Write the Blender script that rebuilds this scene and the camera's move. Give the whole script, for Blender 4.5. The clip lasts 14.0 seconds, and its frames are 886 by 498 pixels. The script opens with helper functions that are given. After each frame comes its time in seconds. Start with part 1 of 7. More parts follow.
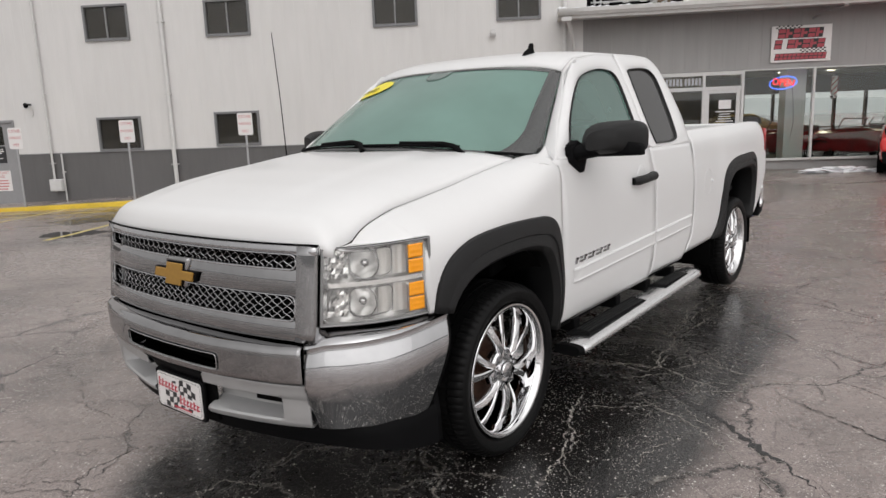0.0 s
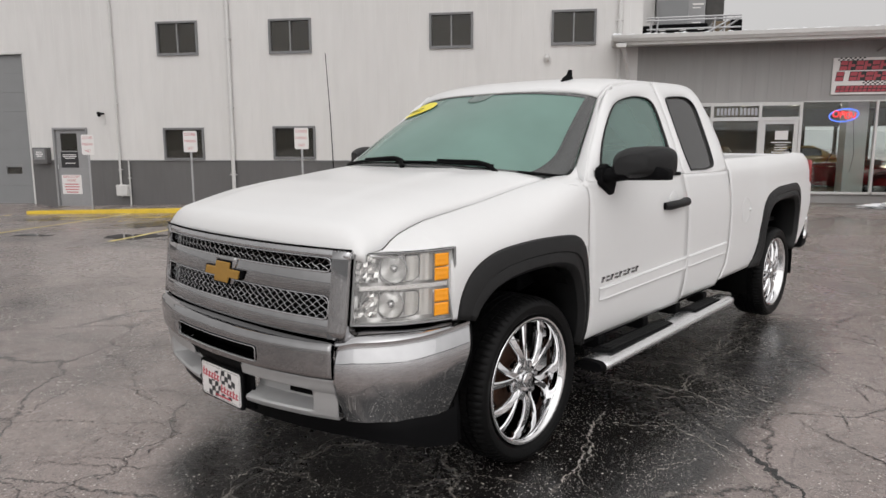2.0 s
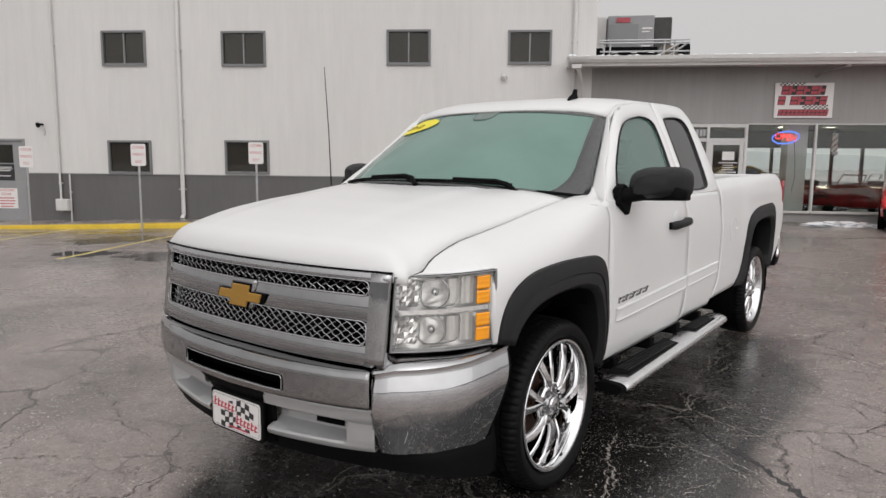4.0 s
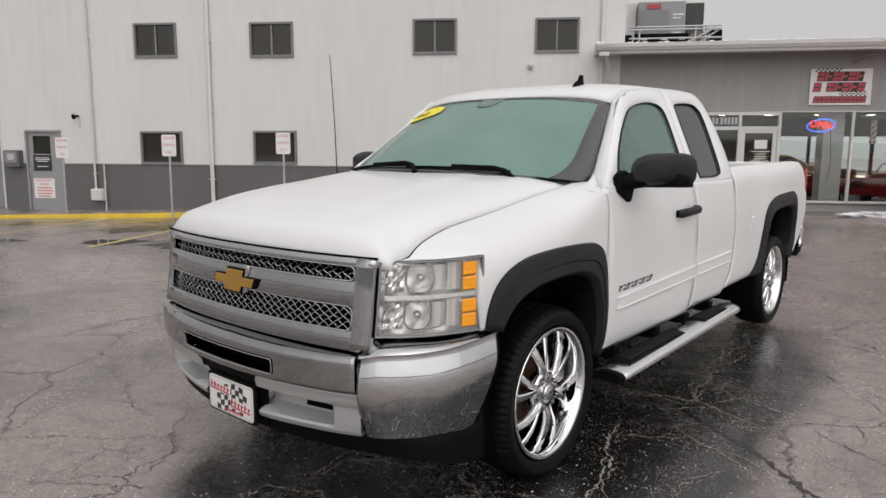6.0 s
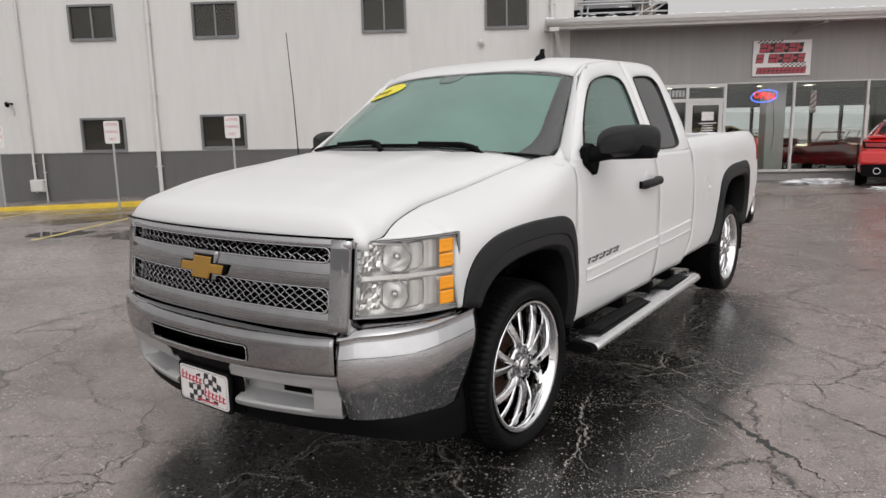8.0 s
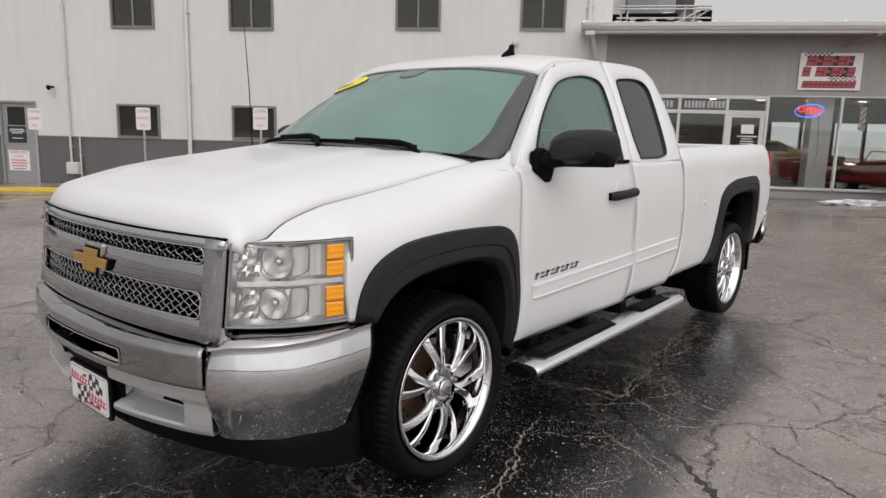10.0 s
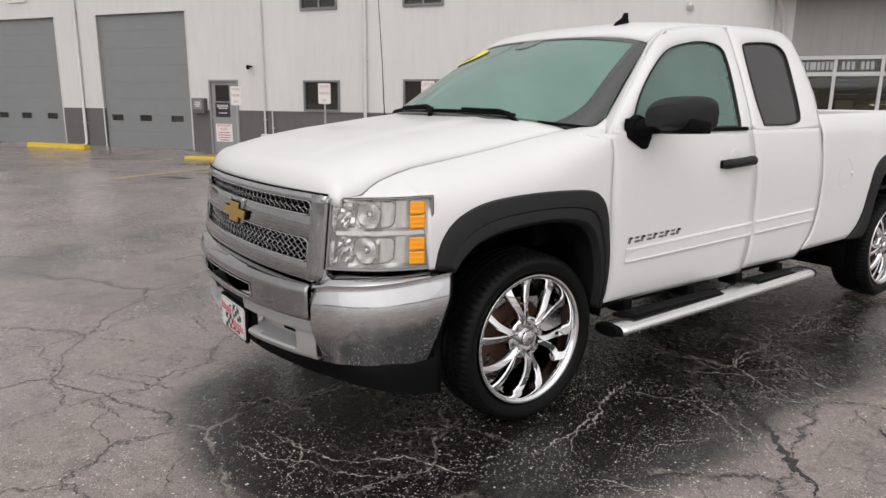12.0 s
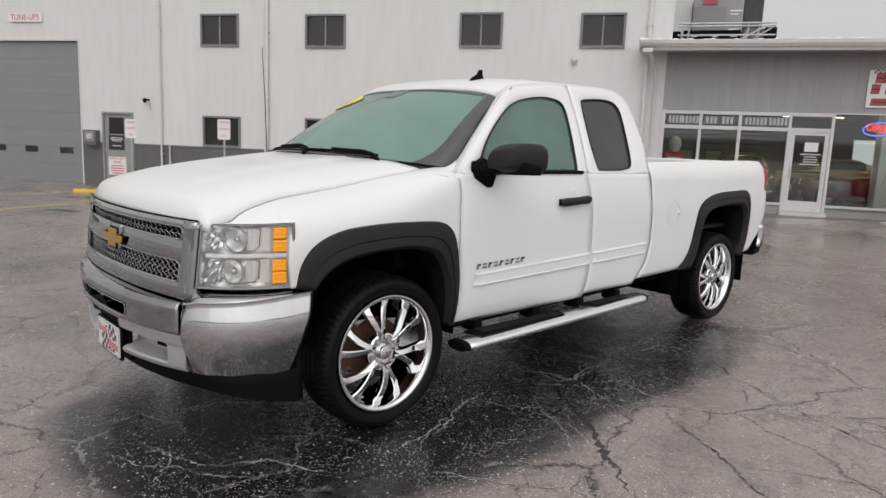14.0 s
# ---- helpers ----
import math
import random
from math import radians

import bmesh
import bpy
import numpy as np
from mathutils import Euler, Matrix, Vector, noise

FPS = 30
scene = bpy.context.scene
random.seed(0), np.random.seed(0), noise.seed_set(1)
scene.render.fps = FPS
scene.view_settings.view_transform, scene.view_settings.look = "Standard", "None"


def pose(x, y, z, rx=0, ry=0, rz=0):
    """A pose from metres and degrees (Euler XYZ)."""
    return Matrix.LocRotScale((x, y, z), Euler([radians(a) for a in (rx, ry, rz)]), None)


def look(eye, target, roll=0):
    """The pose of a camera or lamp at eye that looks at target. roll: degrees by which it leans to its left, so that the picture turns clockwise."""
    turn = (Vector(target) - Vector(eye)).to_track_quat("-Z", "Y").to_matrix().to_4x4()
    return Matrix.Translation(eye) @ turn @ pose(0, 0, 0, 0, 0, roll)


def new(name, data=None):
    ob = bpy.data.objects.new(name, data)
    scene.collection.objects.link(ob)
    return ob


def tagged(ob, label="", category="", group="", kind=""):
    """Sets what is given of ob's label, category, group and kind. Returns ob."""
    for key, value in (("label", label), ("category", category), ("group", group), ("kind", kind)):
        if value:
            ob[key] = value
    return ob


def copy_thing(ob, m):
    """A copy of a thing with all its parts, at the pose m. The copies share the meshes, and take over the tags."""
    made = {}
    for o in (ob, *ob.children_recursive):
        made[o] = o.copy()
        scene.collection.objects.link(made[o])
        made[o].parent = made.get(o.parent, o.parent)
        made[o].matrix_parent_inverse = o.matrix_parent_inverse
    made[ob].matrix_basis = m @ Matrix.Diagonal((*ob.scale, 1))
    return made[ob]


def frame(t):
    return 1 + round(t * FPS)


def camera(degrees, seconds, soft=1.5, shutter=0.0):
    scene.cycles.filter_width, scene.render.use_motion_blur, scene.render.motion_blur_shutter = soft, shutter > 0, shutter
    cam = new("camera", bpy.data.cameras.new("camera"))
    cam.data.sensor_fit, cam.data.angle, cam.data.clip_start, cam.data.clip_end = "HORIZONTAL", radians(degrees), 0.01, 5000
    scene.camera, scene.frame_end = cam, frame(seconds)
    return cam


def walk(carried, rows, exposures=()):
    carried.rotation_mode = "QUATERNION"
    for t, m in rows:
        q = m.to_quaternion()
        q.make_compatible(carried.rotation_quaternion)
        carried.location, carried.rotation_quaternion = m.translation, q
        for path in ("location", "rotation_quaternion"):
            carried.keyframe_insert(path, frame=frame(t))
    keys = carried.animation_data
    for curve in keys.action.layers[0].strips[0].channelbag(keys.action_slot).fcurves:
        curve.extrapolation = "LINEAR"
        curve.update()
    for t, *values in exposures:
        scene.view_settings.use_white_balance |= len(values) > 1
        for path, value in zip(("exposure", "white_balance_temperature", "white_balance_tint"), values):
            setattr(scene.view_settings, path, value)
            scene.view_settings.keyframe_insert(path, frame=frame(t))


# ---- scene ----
cam = camera(66.6, 14.0)
PATH = [
    (0, (2.441, -2.366, 1.434), (1.226, -0.819, 1.073), -2.1),
    (0.5, (2.451, -2.445, 1.426), (1.289, -0.848, 1.107), -0.3),
    (1, (2.533, -2.419, 1.427), (1.335, -0.852, 1.097), 0.5),
    (1.5, (2.61, -2.433, 1.424), (1.354, -0.904, 1.136), 0.1),
    (2, (2.618, -2.445, 1.425), (1.287, -0.982, 1.125), -0.1),
    (2.5, (2.493, -2.498, 1.425), (1.156, -1.04, 1.131), 1.1),
    (2.7, (2.414, -2.539, 1.435), (1.145, -1.015, 1.18), 1.6),
    (4.8, (2.264, -2.608, 1.421), (1.086, -1.017, 1.133), 0.8),
    (5, (2.27, -2.593, 1.416), (1.11, -1.0, 1.075), 1.4),
    (5.5, (2.337, -2.542, 1.417), (1.169, -0.947, 1.116), 0.9),
    (6, (2.403, -2.499, 1.416), (1.125, -0.986, 1.135), 0.4),
    (6.5, (2.446, -2.473, 1.411), (1.161, -0.965, 1.139), 0.6),
    (7, (2.456, -2.461, 1.407), (1.188, -0.943, 1.11), -0.1),
    (7.5, (2.413, -2.485, 1.41), (1.134, -0.981, 1.088), 0.5),
    (8, (2.331, -2.532, 1.404), (1.164, -0.944, 1.064), -1.1),
    (8.2, (2.324, -2.54, 1.392), (1.263, -0.879, 1.052), -0.5),
    (10.3, (2.604, -1.912, 1.389), (1.329, -0.408, 1.052), 1.6),
    (10.5, (2.626, -1.862, 1.391), (1.394, -0.324, 1.053), 1.5),
    (11, (2.774, -1.811, 1.41), (1.401, -0.395, 1.083), 1.4),
    (11.5, (2.933, -1.789, 1.39), (1.415, -0.562, 0.952), -0.8),
    (12, (3.006, -1.938, 1.389), (1.412, -0.807, 0.962), 0.6),
    (12.5, (3.122, -2.055, 1.394), (1.671, -0.736, 1.004), 3.1),
    (13, (3.248, -2.063, 1.402), (1.828, -0.697, 1.06), 1.5),
    (13.5, (3.387, -2.016, 1.399), (1.944, -0.672, 1.069), 1.9),
    (14, (3.462, -2.012, 1.402), (2.022, -0.658, 1.096), 2.3),
]
walk(cam, [(t, look(eye, target, roll)) for t, eye, target, roll in PATH], [(0, -0.08, 6550, 11), (2, -0.09, 6550, 11), (6, -0.12, 6550, 11), (8, -0.10, 6550, 11), (11, -0.09, 6550, 11), (12.5, 0.0, 6550, 11), (14, -0.06, 6550, 11)])

# ---- world and light: an overcast winter day ----
world = bpy.data.worlds.new("overcast_sky")
scene.world = world
world.use_nodes = True
wn = world.node_tree
wn.nodes.clear()
sky = wn.nodes.new("ShaderNodeTexSky")
sky.sky_type, sky.sun_disc = "NISHITA", False
sky.sun_elevation, sky.sun_rotation = radians(52), radians(147)
sky.air_density, sky.dust_density, sky.ozone_density = 1.0, 7.0, 1.0
grey = wn.nodes.new("ShaderNodeHueSaturation")
grey.inputs["Saturation"].default_value = 0.10
back = wn.nodes.new("ShaderNodeBackground")
back.inputs["Strength"].default_value = 0.108
wout = wn.nodes.new("ShaderNodeOutputWorld")
wn.links.new(sky.outputs[0], grey.inputs["Color"])
# a closed cloud sheet hides most of the clear sky
cloud = wn.nodes.new("ShaderNodeMix")
cloud.data_type = "RGBA"
cloud.inputs["Factor"].default_value = 0.85
cloud.inputs["B"].default_value = (7.2, 7.15, 7.1, 1)
wn.links.new(grey.outputs[0], cloud.inputs["A"])
# the cloud brightens smoothly towards the hidden sun
SUNWARD = Vector((10, -6, 5.5)).normalized()
way_ = wn.nodes.new("ShaderNodeTexCoord")
toward = wn.nodes.new("ShaderNodeVectorMath")
toward.operation = "DOT_PRODUCT"
toward.inputs[1].default_value = SUNWARD
wn.links.new(way_.outputs["Generated"], toward.inputs[0])
lift = wn.nodes.new("ShaderNodeMapRange")
lift.interpolation_type = "SMOOTHSTEP"
for k_, v_ in (("From Min", -0.25), ("From Max", 1.0), ("To Min", 0.90), ("To Max", 1.75)):
    lift.inputs[k_].default_value = v_
wn.links.new(toward.outputs["Value"], lift.inputs["Value"])
bright = wn.nodes.new("ShaderNodeVectorMath")
bright.operation = "SCALE"
wn.links.new(cloud.outputs["Result"], bright.inputs[0])
wn.links.new(lift.outputs[0], bright.inputs["Scale"])
wn.links.new(bright.outputs[0], back.inputs["Color"])
wn.links.new(back.outputs[0], wout.inputs["Surface"])
sun = new("sun", bpy.data.lights.new("sun", "SUN"))
sun.data.energy, sun.data.angle, sun.data.color = 0.5, radians(110), (1.0, 0.985, 0.972)
sun.matrix_world = look((10, -6, 5.5), (0, 0, 0))
scene.view_settings.exposure = 0.0


# ---- materials ----
def shader(name, base, rough=0.5, metal=0.0, vary=0.08, scale=6.0, bump=0.0, bscale=60.0, coat=0.0, tint=None, stretch=None, rvary=0.0, spec=0.5):
    """A surface with two scales of variation in colour and a fine relief."""
    m = bpy.data.materials.new(name)
    m.use_nodes = True
    nt = m.node_tree
    p = nt.nodes["Principled BSDF"]
    p.inputs["Roughness"].default_value, p.inputs["Metallic"].default_value = rough, metal
    p.inputs["Coat Weight"].default_value, p.inputs["Coat Roughness"].default_value = coat, 0.04
    p.inputs["Specular IOR Level"].default_value = spec
    co = nt.nodes.new("ShaderNodeTexCoord")
    mp = nt.nodes.new("ShaderNodeMapping")
    if stretch:
        mp.inputs["Scale"].default_value = stretch
    nt.links.new(co.outputs["Object"], mp.inputs["Vector"])
    a, b = nt.nodes.new("ShaderNodeTexNoise"), nt.nodes.new("ShaderNodeTexNoise")
    for t, s in ((a, scale * 0.25), (b, scale * 2.0)):
        t.inputs["Scale"].default_value, t.inputs["Detail"].default_value = s, 5.0
        nt.links.new(mp.outputs[0], t.inputs["Vector"])
    add = nt.nodes.new("ShaderNodeMath")
    add.operation = "ADD"
    nt.links.new(a.outputs["Fac"], add.inputs[0])
    nt.links.new(b.outputs["Fac"], add.inputs[1])
    ramp = nt.nodes.new("ShaderNodeMapRange")
    ramp.inputs["From Min"].default_value, ramp.inputs["From Max"].default_value = 0.6, 1.4
    nt.links.new(add.outputs[0], ramp.inputs["Value"])
    mix = nt.nodes.new("ShaderNodeMix")
    mix.data_type = "RGBA"
    dark = [c * (1 - vary) for c in base] if tint is None else [c + (t - c) * min(1.0, vary * 3) for c, t in zip(base, tint)]
    mix.inputs["A"].default_value = (*dark, 1)
    mix.inputs["B"].default_value = (*[min(1, c * (1 + vary * 0.6)) for c in base], 1)
    nt.links.new(ramp.outputs[0], mix.inputs["Factor"])
    nt.links.new(mix.outputs["Result"], p.inputs["Base Color"])
    if rvary:
        rr = nt.nodes.new("ShaderNodeMapRange")
        rr.inputs["To Min"].default_value, rr.inputs["To Max"].default_value = max(0.02, rough - rvary), rough + rvary
        nt.links.new(ramp.outputs[0], rr.inputs["Value"])
        nt.links.new(rr.outputs[0], p.inputs["Roughness"])
    if bump:
        n = nt.nodes.new("ShaderNodeTexNoise")
        n.inputs["Scale"].default_value, n.inputs["Detail"].default_value = bscale, 4.0
        nt.links.new(mp.outputs[0], n.inputs["Vector"])
        bp = nt.nodes.new("ShaderNodeBump")
        bp.inputs["Strength"].default_value, bp.inputs["Distance"].default_value = bump, 0.01
        nt.links.new(n.outputs["Fac"], bp.inputs["Height"])
        nt.links.new(bp.outputs[0], p.inputs["Normal"])
    return m


def clear_glass(name, tint, see=0.85, haze=0.0, haze_col=(0.5, 0.5, 0.5), rough=0.02, ior=1.5):
    """Thin glass: tinted see-through, a share of haze (condensation), gloss by Fresnel."""
    m = bpy.data.materials.new(name)
    m.use_nodes = True
    nt = m.node_tree
    nt.nodes.clear()
    tr, df, gl = (nt.nodes.new("ShaderNodeBsdf" + k) for k in ("Transparent", "Diffuse", "Glossy"))
    tr.inputs["Color"].default_value = (*[c * see for c in tint], 1)
    df.inputs["Color"].default_value = (*haze_col, 1)
    gl.inputs["Roughness"].default_value = rough
    fr = nt.nodes.new("ShaderNodeFresnel")
    fr.inputs["IOR"].default_value = ior
    m1, m2 = nt.nodes.new("ShaderNodeMixShader"), nt.nodes.new("ShaderNodeMixShader")
    m1.inputs[0].default_value = haze
    if haze:
        co = nt.nodes.new("ShaderNodeTexCoord")
        no = nt.nodes.new("ShaderNodeTexNoise")
        no.inputs["Scale"].default_value, no.inputs["Detail"].default_value = 2.2, 3.0
        mr = nt.nodes.new("ShaderNodeMapRange")
        mr.inputs["From Min"].default_value, mr.inputs["From Max"].default_value = 0.3, 0.7
        mr.inputs["To Min"].default_value, mr.inputs["To Max"].default_value = haze * 0.88, min(1.0, haze * 1.08)
        nt.links.new(co.outputs["Object"], no.inputs["Vector"])
        nt.links.new(no.outputs["Fac"], mr.inputs["Value"])
        nt.links.new(mr.outputs[0], m1.inputs[0])
    nt.links.new(tr.outputs[0], m1.inputs[1])
    nt.links.new(df.outputs[0], m1.inputs[2])
    nt.links.new(fr.outputs[0], m2.inputs[0])
    nt.links.new(m1.outputs[0], m2.inputs[1])
    nt.links.new(gl.outputs[0], m2.inputs[2])
    o = nt.nodes.new("ShaderNodeOutputMaterial")
    nt.links.new(m2.outputs[0], o.inputs["Surface"])
    return m


def glow(name, col, strength):
    m = bpy.data.materials.new(name)
    m.use_nodes = True
    p = m.node_tree.nodes["Principled BSDF"]
    p.inputs["Base Color"].default_value = (*col, 1)
    p.inputs["Emission Color"].default_value = (*col, 1)
    p.inputs["Emission Strength"].default_value = strength
    return m


def wet_asphalt():
    """Old cracked asphalt, wet: dark stone mix, pale grit, crack lines with sand in them, glossy film with duller patches."""
    m = bpy.data.materials.new("wet_asphalt")
    m.use_nodes = True
    nt = m.node_tree
    N, L = nt.nodes.new, nt.links.new
    p = nt.nodes["Principled BSDF"]
    co = N("ShaderNodeTexCoord")

    def noise_(scale, detail=4.0, rough=0.55, src=None, dist=0.0):
        t = N("ShaderNodeTexNoise")
        t.inputs["Scale"].default_value, t.inputs["Detail"].default_value = scale, detail
        t.inputs["Roughness"].default_value, t.inputs["Distortion"].default_value = rough, dist
        L(src or co.outputs["Object"], t.inputs["Vector"])
        return t

    def span(src, a, b, c=0.0, d=1.0):
        r = N("ShaderNodeMapRange")
        for k, v in (("From Min", a), ("From Max", b), ("To Min", c), ("To Max", d)):
            r.inputs[k].default_value = v
        L(src, r.inputs["Value"])
        return r.outputs[0]

    def math_(op, a, b):
        q = N("ShaderNodeMath")
        q.operation = op
        for i, v in enumerate((a, b)):
            if isinstance(v, (int, float)):
                q.inputs[i].default_value = v
            else:
                L(v, q.inputs[i])
        return q.outputs[0]

    def blend(f, a, b):
        q = N("ShaderNodeMix")
        q.data_type = "RGBA"
        L(f, q.inputs["Factor"])
        for k, v in (("A", a), ("B", b)):
            if isinstance(v, tuple):
                q.inputs[k].default_value = (*v, 1)
            else:
                L(v, q.inputs[k])
        return q.outputs["Result"]

    # wavering coordinates for the cracks
    wob = noise_(1.1, 6.0, 0.62)
    off = N("ShaderNodeVectorMath")
    off.operation = "MULTIPLY_ADD"
    off.inputs[1].default_value = (0.75, 0.75, 0.0)
    L(wob.outputs["Color"], off.inputs[0])
    L(co.outputs["Object"], off.inputs[2])
    flat = N("ShaderNodeVectorMath")
    flat.operation = "MULTIPLY"
    flat.inputs[1].default_value = (1, 1, 0)
    L(off.outputs[0], flat.inputs[0])

    def cracks(scale, width, rnd=1.0):
        v = N("ShaderNodeTexVoronoi")
        v.feature = "DISTANCE_TO_EDGE"
        v.inputs["Scale"].default_value, v.inputs["Randomness"].default_value = scale, rnd
        L(flat.outputs[0], v.inputs["Vector"])
        return span(v.outputs["Distance"], 0.0, width, 1.0, 0.0)

    big = cracks(0.42, 0.0055)
    mid = math_("MULTIPLY", cracks(1.15, 0.008), span(noise_(0.33, 3.0).outputs["Fac"], 0.44, 0.54))
    fine = math_("MULTIPLY", cracks(4.2, 0.020), math_("MAXIMUM", span(noise_(0.8, 3.0).outputs["Fac"], 0.47, 0.58), span(noise_(0.5, 4.0).outputs["Color"], 0.52, 0.60)))
    crack = math_("MAXIMUM", math_("MAXIMUM", big, mid), math_("MULTIPLY", fine, 0.6))
    def chips(scale, r0, r1, lo, hi, seed):
        """Pale stone chips: the middles of scattered cells."""
        v = N("ShaderNodeTexVoronoi")
        v.inputs["Scale"].default_value = scale
        L(co.outputs["Object"], v.inputs["Vector"])
        sep = N("ShaderNodeSeparateColor")
        L(v.outputs["Color"], sep.inputs[0])
        return math_("MULTIPLY", span(v.outputs["Distance"], r0, r1, 1.0, 0.0), span(sep.outputs[seed], lo, hi))

    grain = noise_(160.0, 3.0)
    # wet asphalt darkened round the truck: its shade and reflection put into the colour
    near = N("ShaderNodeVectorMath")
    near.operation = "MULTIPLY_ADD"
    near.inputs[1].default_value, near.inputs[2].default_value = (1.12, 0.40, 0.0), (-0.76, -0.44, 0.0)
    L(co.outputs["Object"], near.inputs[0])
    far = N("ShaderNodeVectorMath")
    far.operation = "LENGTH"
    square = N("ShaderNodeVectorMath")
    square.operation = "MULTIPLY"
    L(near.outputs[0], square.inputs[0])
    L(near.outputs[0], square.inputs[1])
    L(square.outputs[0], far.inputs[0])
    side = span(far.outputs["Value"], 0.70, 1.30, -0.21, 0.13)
    # darker wet ellipse before the nose: the bumper's shade and reflection painted in
    nose_shade = N("ShaderNodeVectorMath")
    nose_shade.operation = "MULTIPLY_ADD"
    nose_shade.inputs[1].default_value, nose_shade.inputs[2].default_value = (1.12, 1.34, 0.0), (-0.42, 0.78, 0.0)
    L(co.outputs["Object"], nose_shade.inputs[0])
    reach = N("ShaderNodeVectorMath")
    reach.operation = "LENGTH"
    L(nose_shade.outputs[0], reach.inputs[0])
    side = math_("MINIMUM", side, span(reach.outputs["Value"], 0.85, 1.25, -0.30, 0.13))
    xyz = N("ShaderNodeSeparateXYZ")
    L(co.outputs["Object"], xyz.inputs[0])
    # paler towards +x
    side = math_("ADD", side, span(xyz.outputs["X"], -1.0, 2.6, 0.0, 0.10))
    # patchy drying by noise, plus the painted shade of the truck
    dry_lit = span(math_("ADD", noise_(0.35, 5.0, 0.6).outputs["Fac"], side), 0.42, 0.66)
    base = blend(dry_lit, (0.008, 0.0074, 0.0072), (0.308, 0.254, 0.236))
    base = blend(math_("MULTIPLY", span(grain.outputs["Fac"], 0.50, 0.64), span(dry_lit, 0.0, 1.0, 0.05, 0.75)), base, (0.26, 0.215, 0.20))
    base = blend(span(noise_(7.0, 5.0, 0.7).outputs["Fac"], 0.50, 0.72, 0.0, 0.45), base, (0.012, 0.012, 0.012))
    pits = chips(150.0, 0.22, 0.42, 0.45, 0.60, 2)
    base = blend(math_("MULTIPLY", math_("MAXIMUM", pits, span(noise_(75.0, 4.0, 0.7).outputs["Fac"], 0.54, 0.66)), 0.62), base, (0.016, 0.014, 0.013))
    flecks = math_("MAXIMUM", chips(44.0, 0.15, 0.27, 0.83, 0.88, 0), math_("MAXIMUM", math_("MULTIPLY", chips(110.0, 0.20, 0.36, 0.60, 0.68, 1), span(noise_(2.5, 4.0).outputs["Fac"], 0.42, 0.58, 0.12, 1.0)), chips(20.0, 0.07, 0.12, 0.84, 0.88, 2)))
    base = blend(math_("MULTIPLY", flecks, 0.95), base, (0.78, 0.74, 0.69))
    sand = math_("MULTIPLY", span(noise_(1.7, 3.0).outputs["Fac"], 0.46, 0.54), span(dry_lit, 0.2, 0.7, 1.0, 0.0))
    crack_ink = math_("MULTIPLY", crack, span(noise_(70.0, 3.0).outputs["Fac"], 0.36, 0.50))
    base = blend(crack_ink, base, blend(sand, (0.006, 0.006, 0.006), (0.28, 0.255, 0.23)))
    L(base, p.inputs["Base Color"])
    film = span(noise_(0.5, 5.0, 0.6, dist=0.6).outputs["Fac"], 0.36, 0.62, 0.10, 0.34)
    gritty = span(noise_(28.0, 3.0).outputs["Fac"], 0.3, 0.7, -0.05, 0.12)
    L(math_("ADD", film, gritty), p.inputs["Roughness"])
    p.inputs["Specular IOR Level"].default_value = 0.5
    p.inputs["Coat Weight"].default_value, p.inputs["Coat Roughness"].default_value = 0.36, 0.2
    h = math_("ADD", math_("MULTIPLY", grain.outputs["Fac"], 0.25), math_("MULTIPLY", crack, -0.8))
    h = math_("ADD", h, math_("MULTIPLY", noise_(38.0, 4.0).outputs["Fac"], 0.5))
    h = math_("ADD", h, math_("MULTIPLY", flecks, 0.3))
    bp = N("ShaderNodeBump")
    bp.inputs["Strength"].default_value, bp.inputs["Distance"].default_value = 0.8, 0.007
    L(h, bp.inputs["Height"])
    L(bp.outputs[0], p.inputs["Normal"])
    return m


ASPHALT = wet_asphalt()
CRACK = shader("open_crack", (0.008, 0.008, 0.008), 0.6, vary=0.4, scale=60, bump=0.4, bscale=200)
SANDY = shader("sand_filled_crack", (0.42, 0.39, 0.35), 0.7, vary=0.95, scale=90, tint=(0.03, 0.03, 0.03), bump=0.5, bscale=200)
PAINT = shader("white_car_paint", (0.750, 0.750, 0.752), 0.36, vary=0.012, scale=3, coat=0.35, rvary=0.015)
CHROME = shader("chrome", (0.74, 0.74, 0.75), 0.035, 1.0, vary=0.08, scale=9, bump=0.012, bscale=30, rvary=0.02)
BUMPER = shader("bumper_chrome", (0.49, 0.49, 0.50), 0.035, 1.0, vary=0.08, scale=9, bump=0.015, bscale=24, rvary=0.025)
FRIT = shader("black_glass_border", (0.050, 0.052, 0.052), 0.2, vary=0.15, scale=40, coat=0.6)
DULLCHROME = shader("dull_chrome", (0.34, 0.338, 0.342), 0.035, 1.0, vary=0.12, scale=8, bump=0.012, bscale=30, rvary=0.02)
SATIN = shader("silver_paint", (0.40, 0.40, 0.402), 0.36, 0.35, vary=0.06, scale=10, coat=0.2)
ALUM = shader("brushed_aluminium", (0.86, 0.86, 0.87), 0.22, 0.95, vary=0.08, scale=20, stretch=(6, 0.4, 6))
BLACK = shader("black_plastic", (0.0045, 0.0045, 0.005), 0.6, vary=0.2, scale=12, bump=0.1, bscale=300, spec=0.06)
FLARE = shader("textured_black_plastic", (0.011, 0.011, 0.0115), 0.50, vary=0.2, scale=8, bump=0.25, bscale=400, spec=0.28)
DARK = shader("dark_cavity", (0.004, 0.004, 0.004), 0.9, vary=0.3, spec=0.03)
TAR = shader("wet_tar_seal", (0.016, 0.0152, 0.0152), 0.25, vary=0.3, scale=30, bump=0.15, bscale=120)
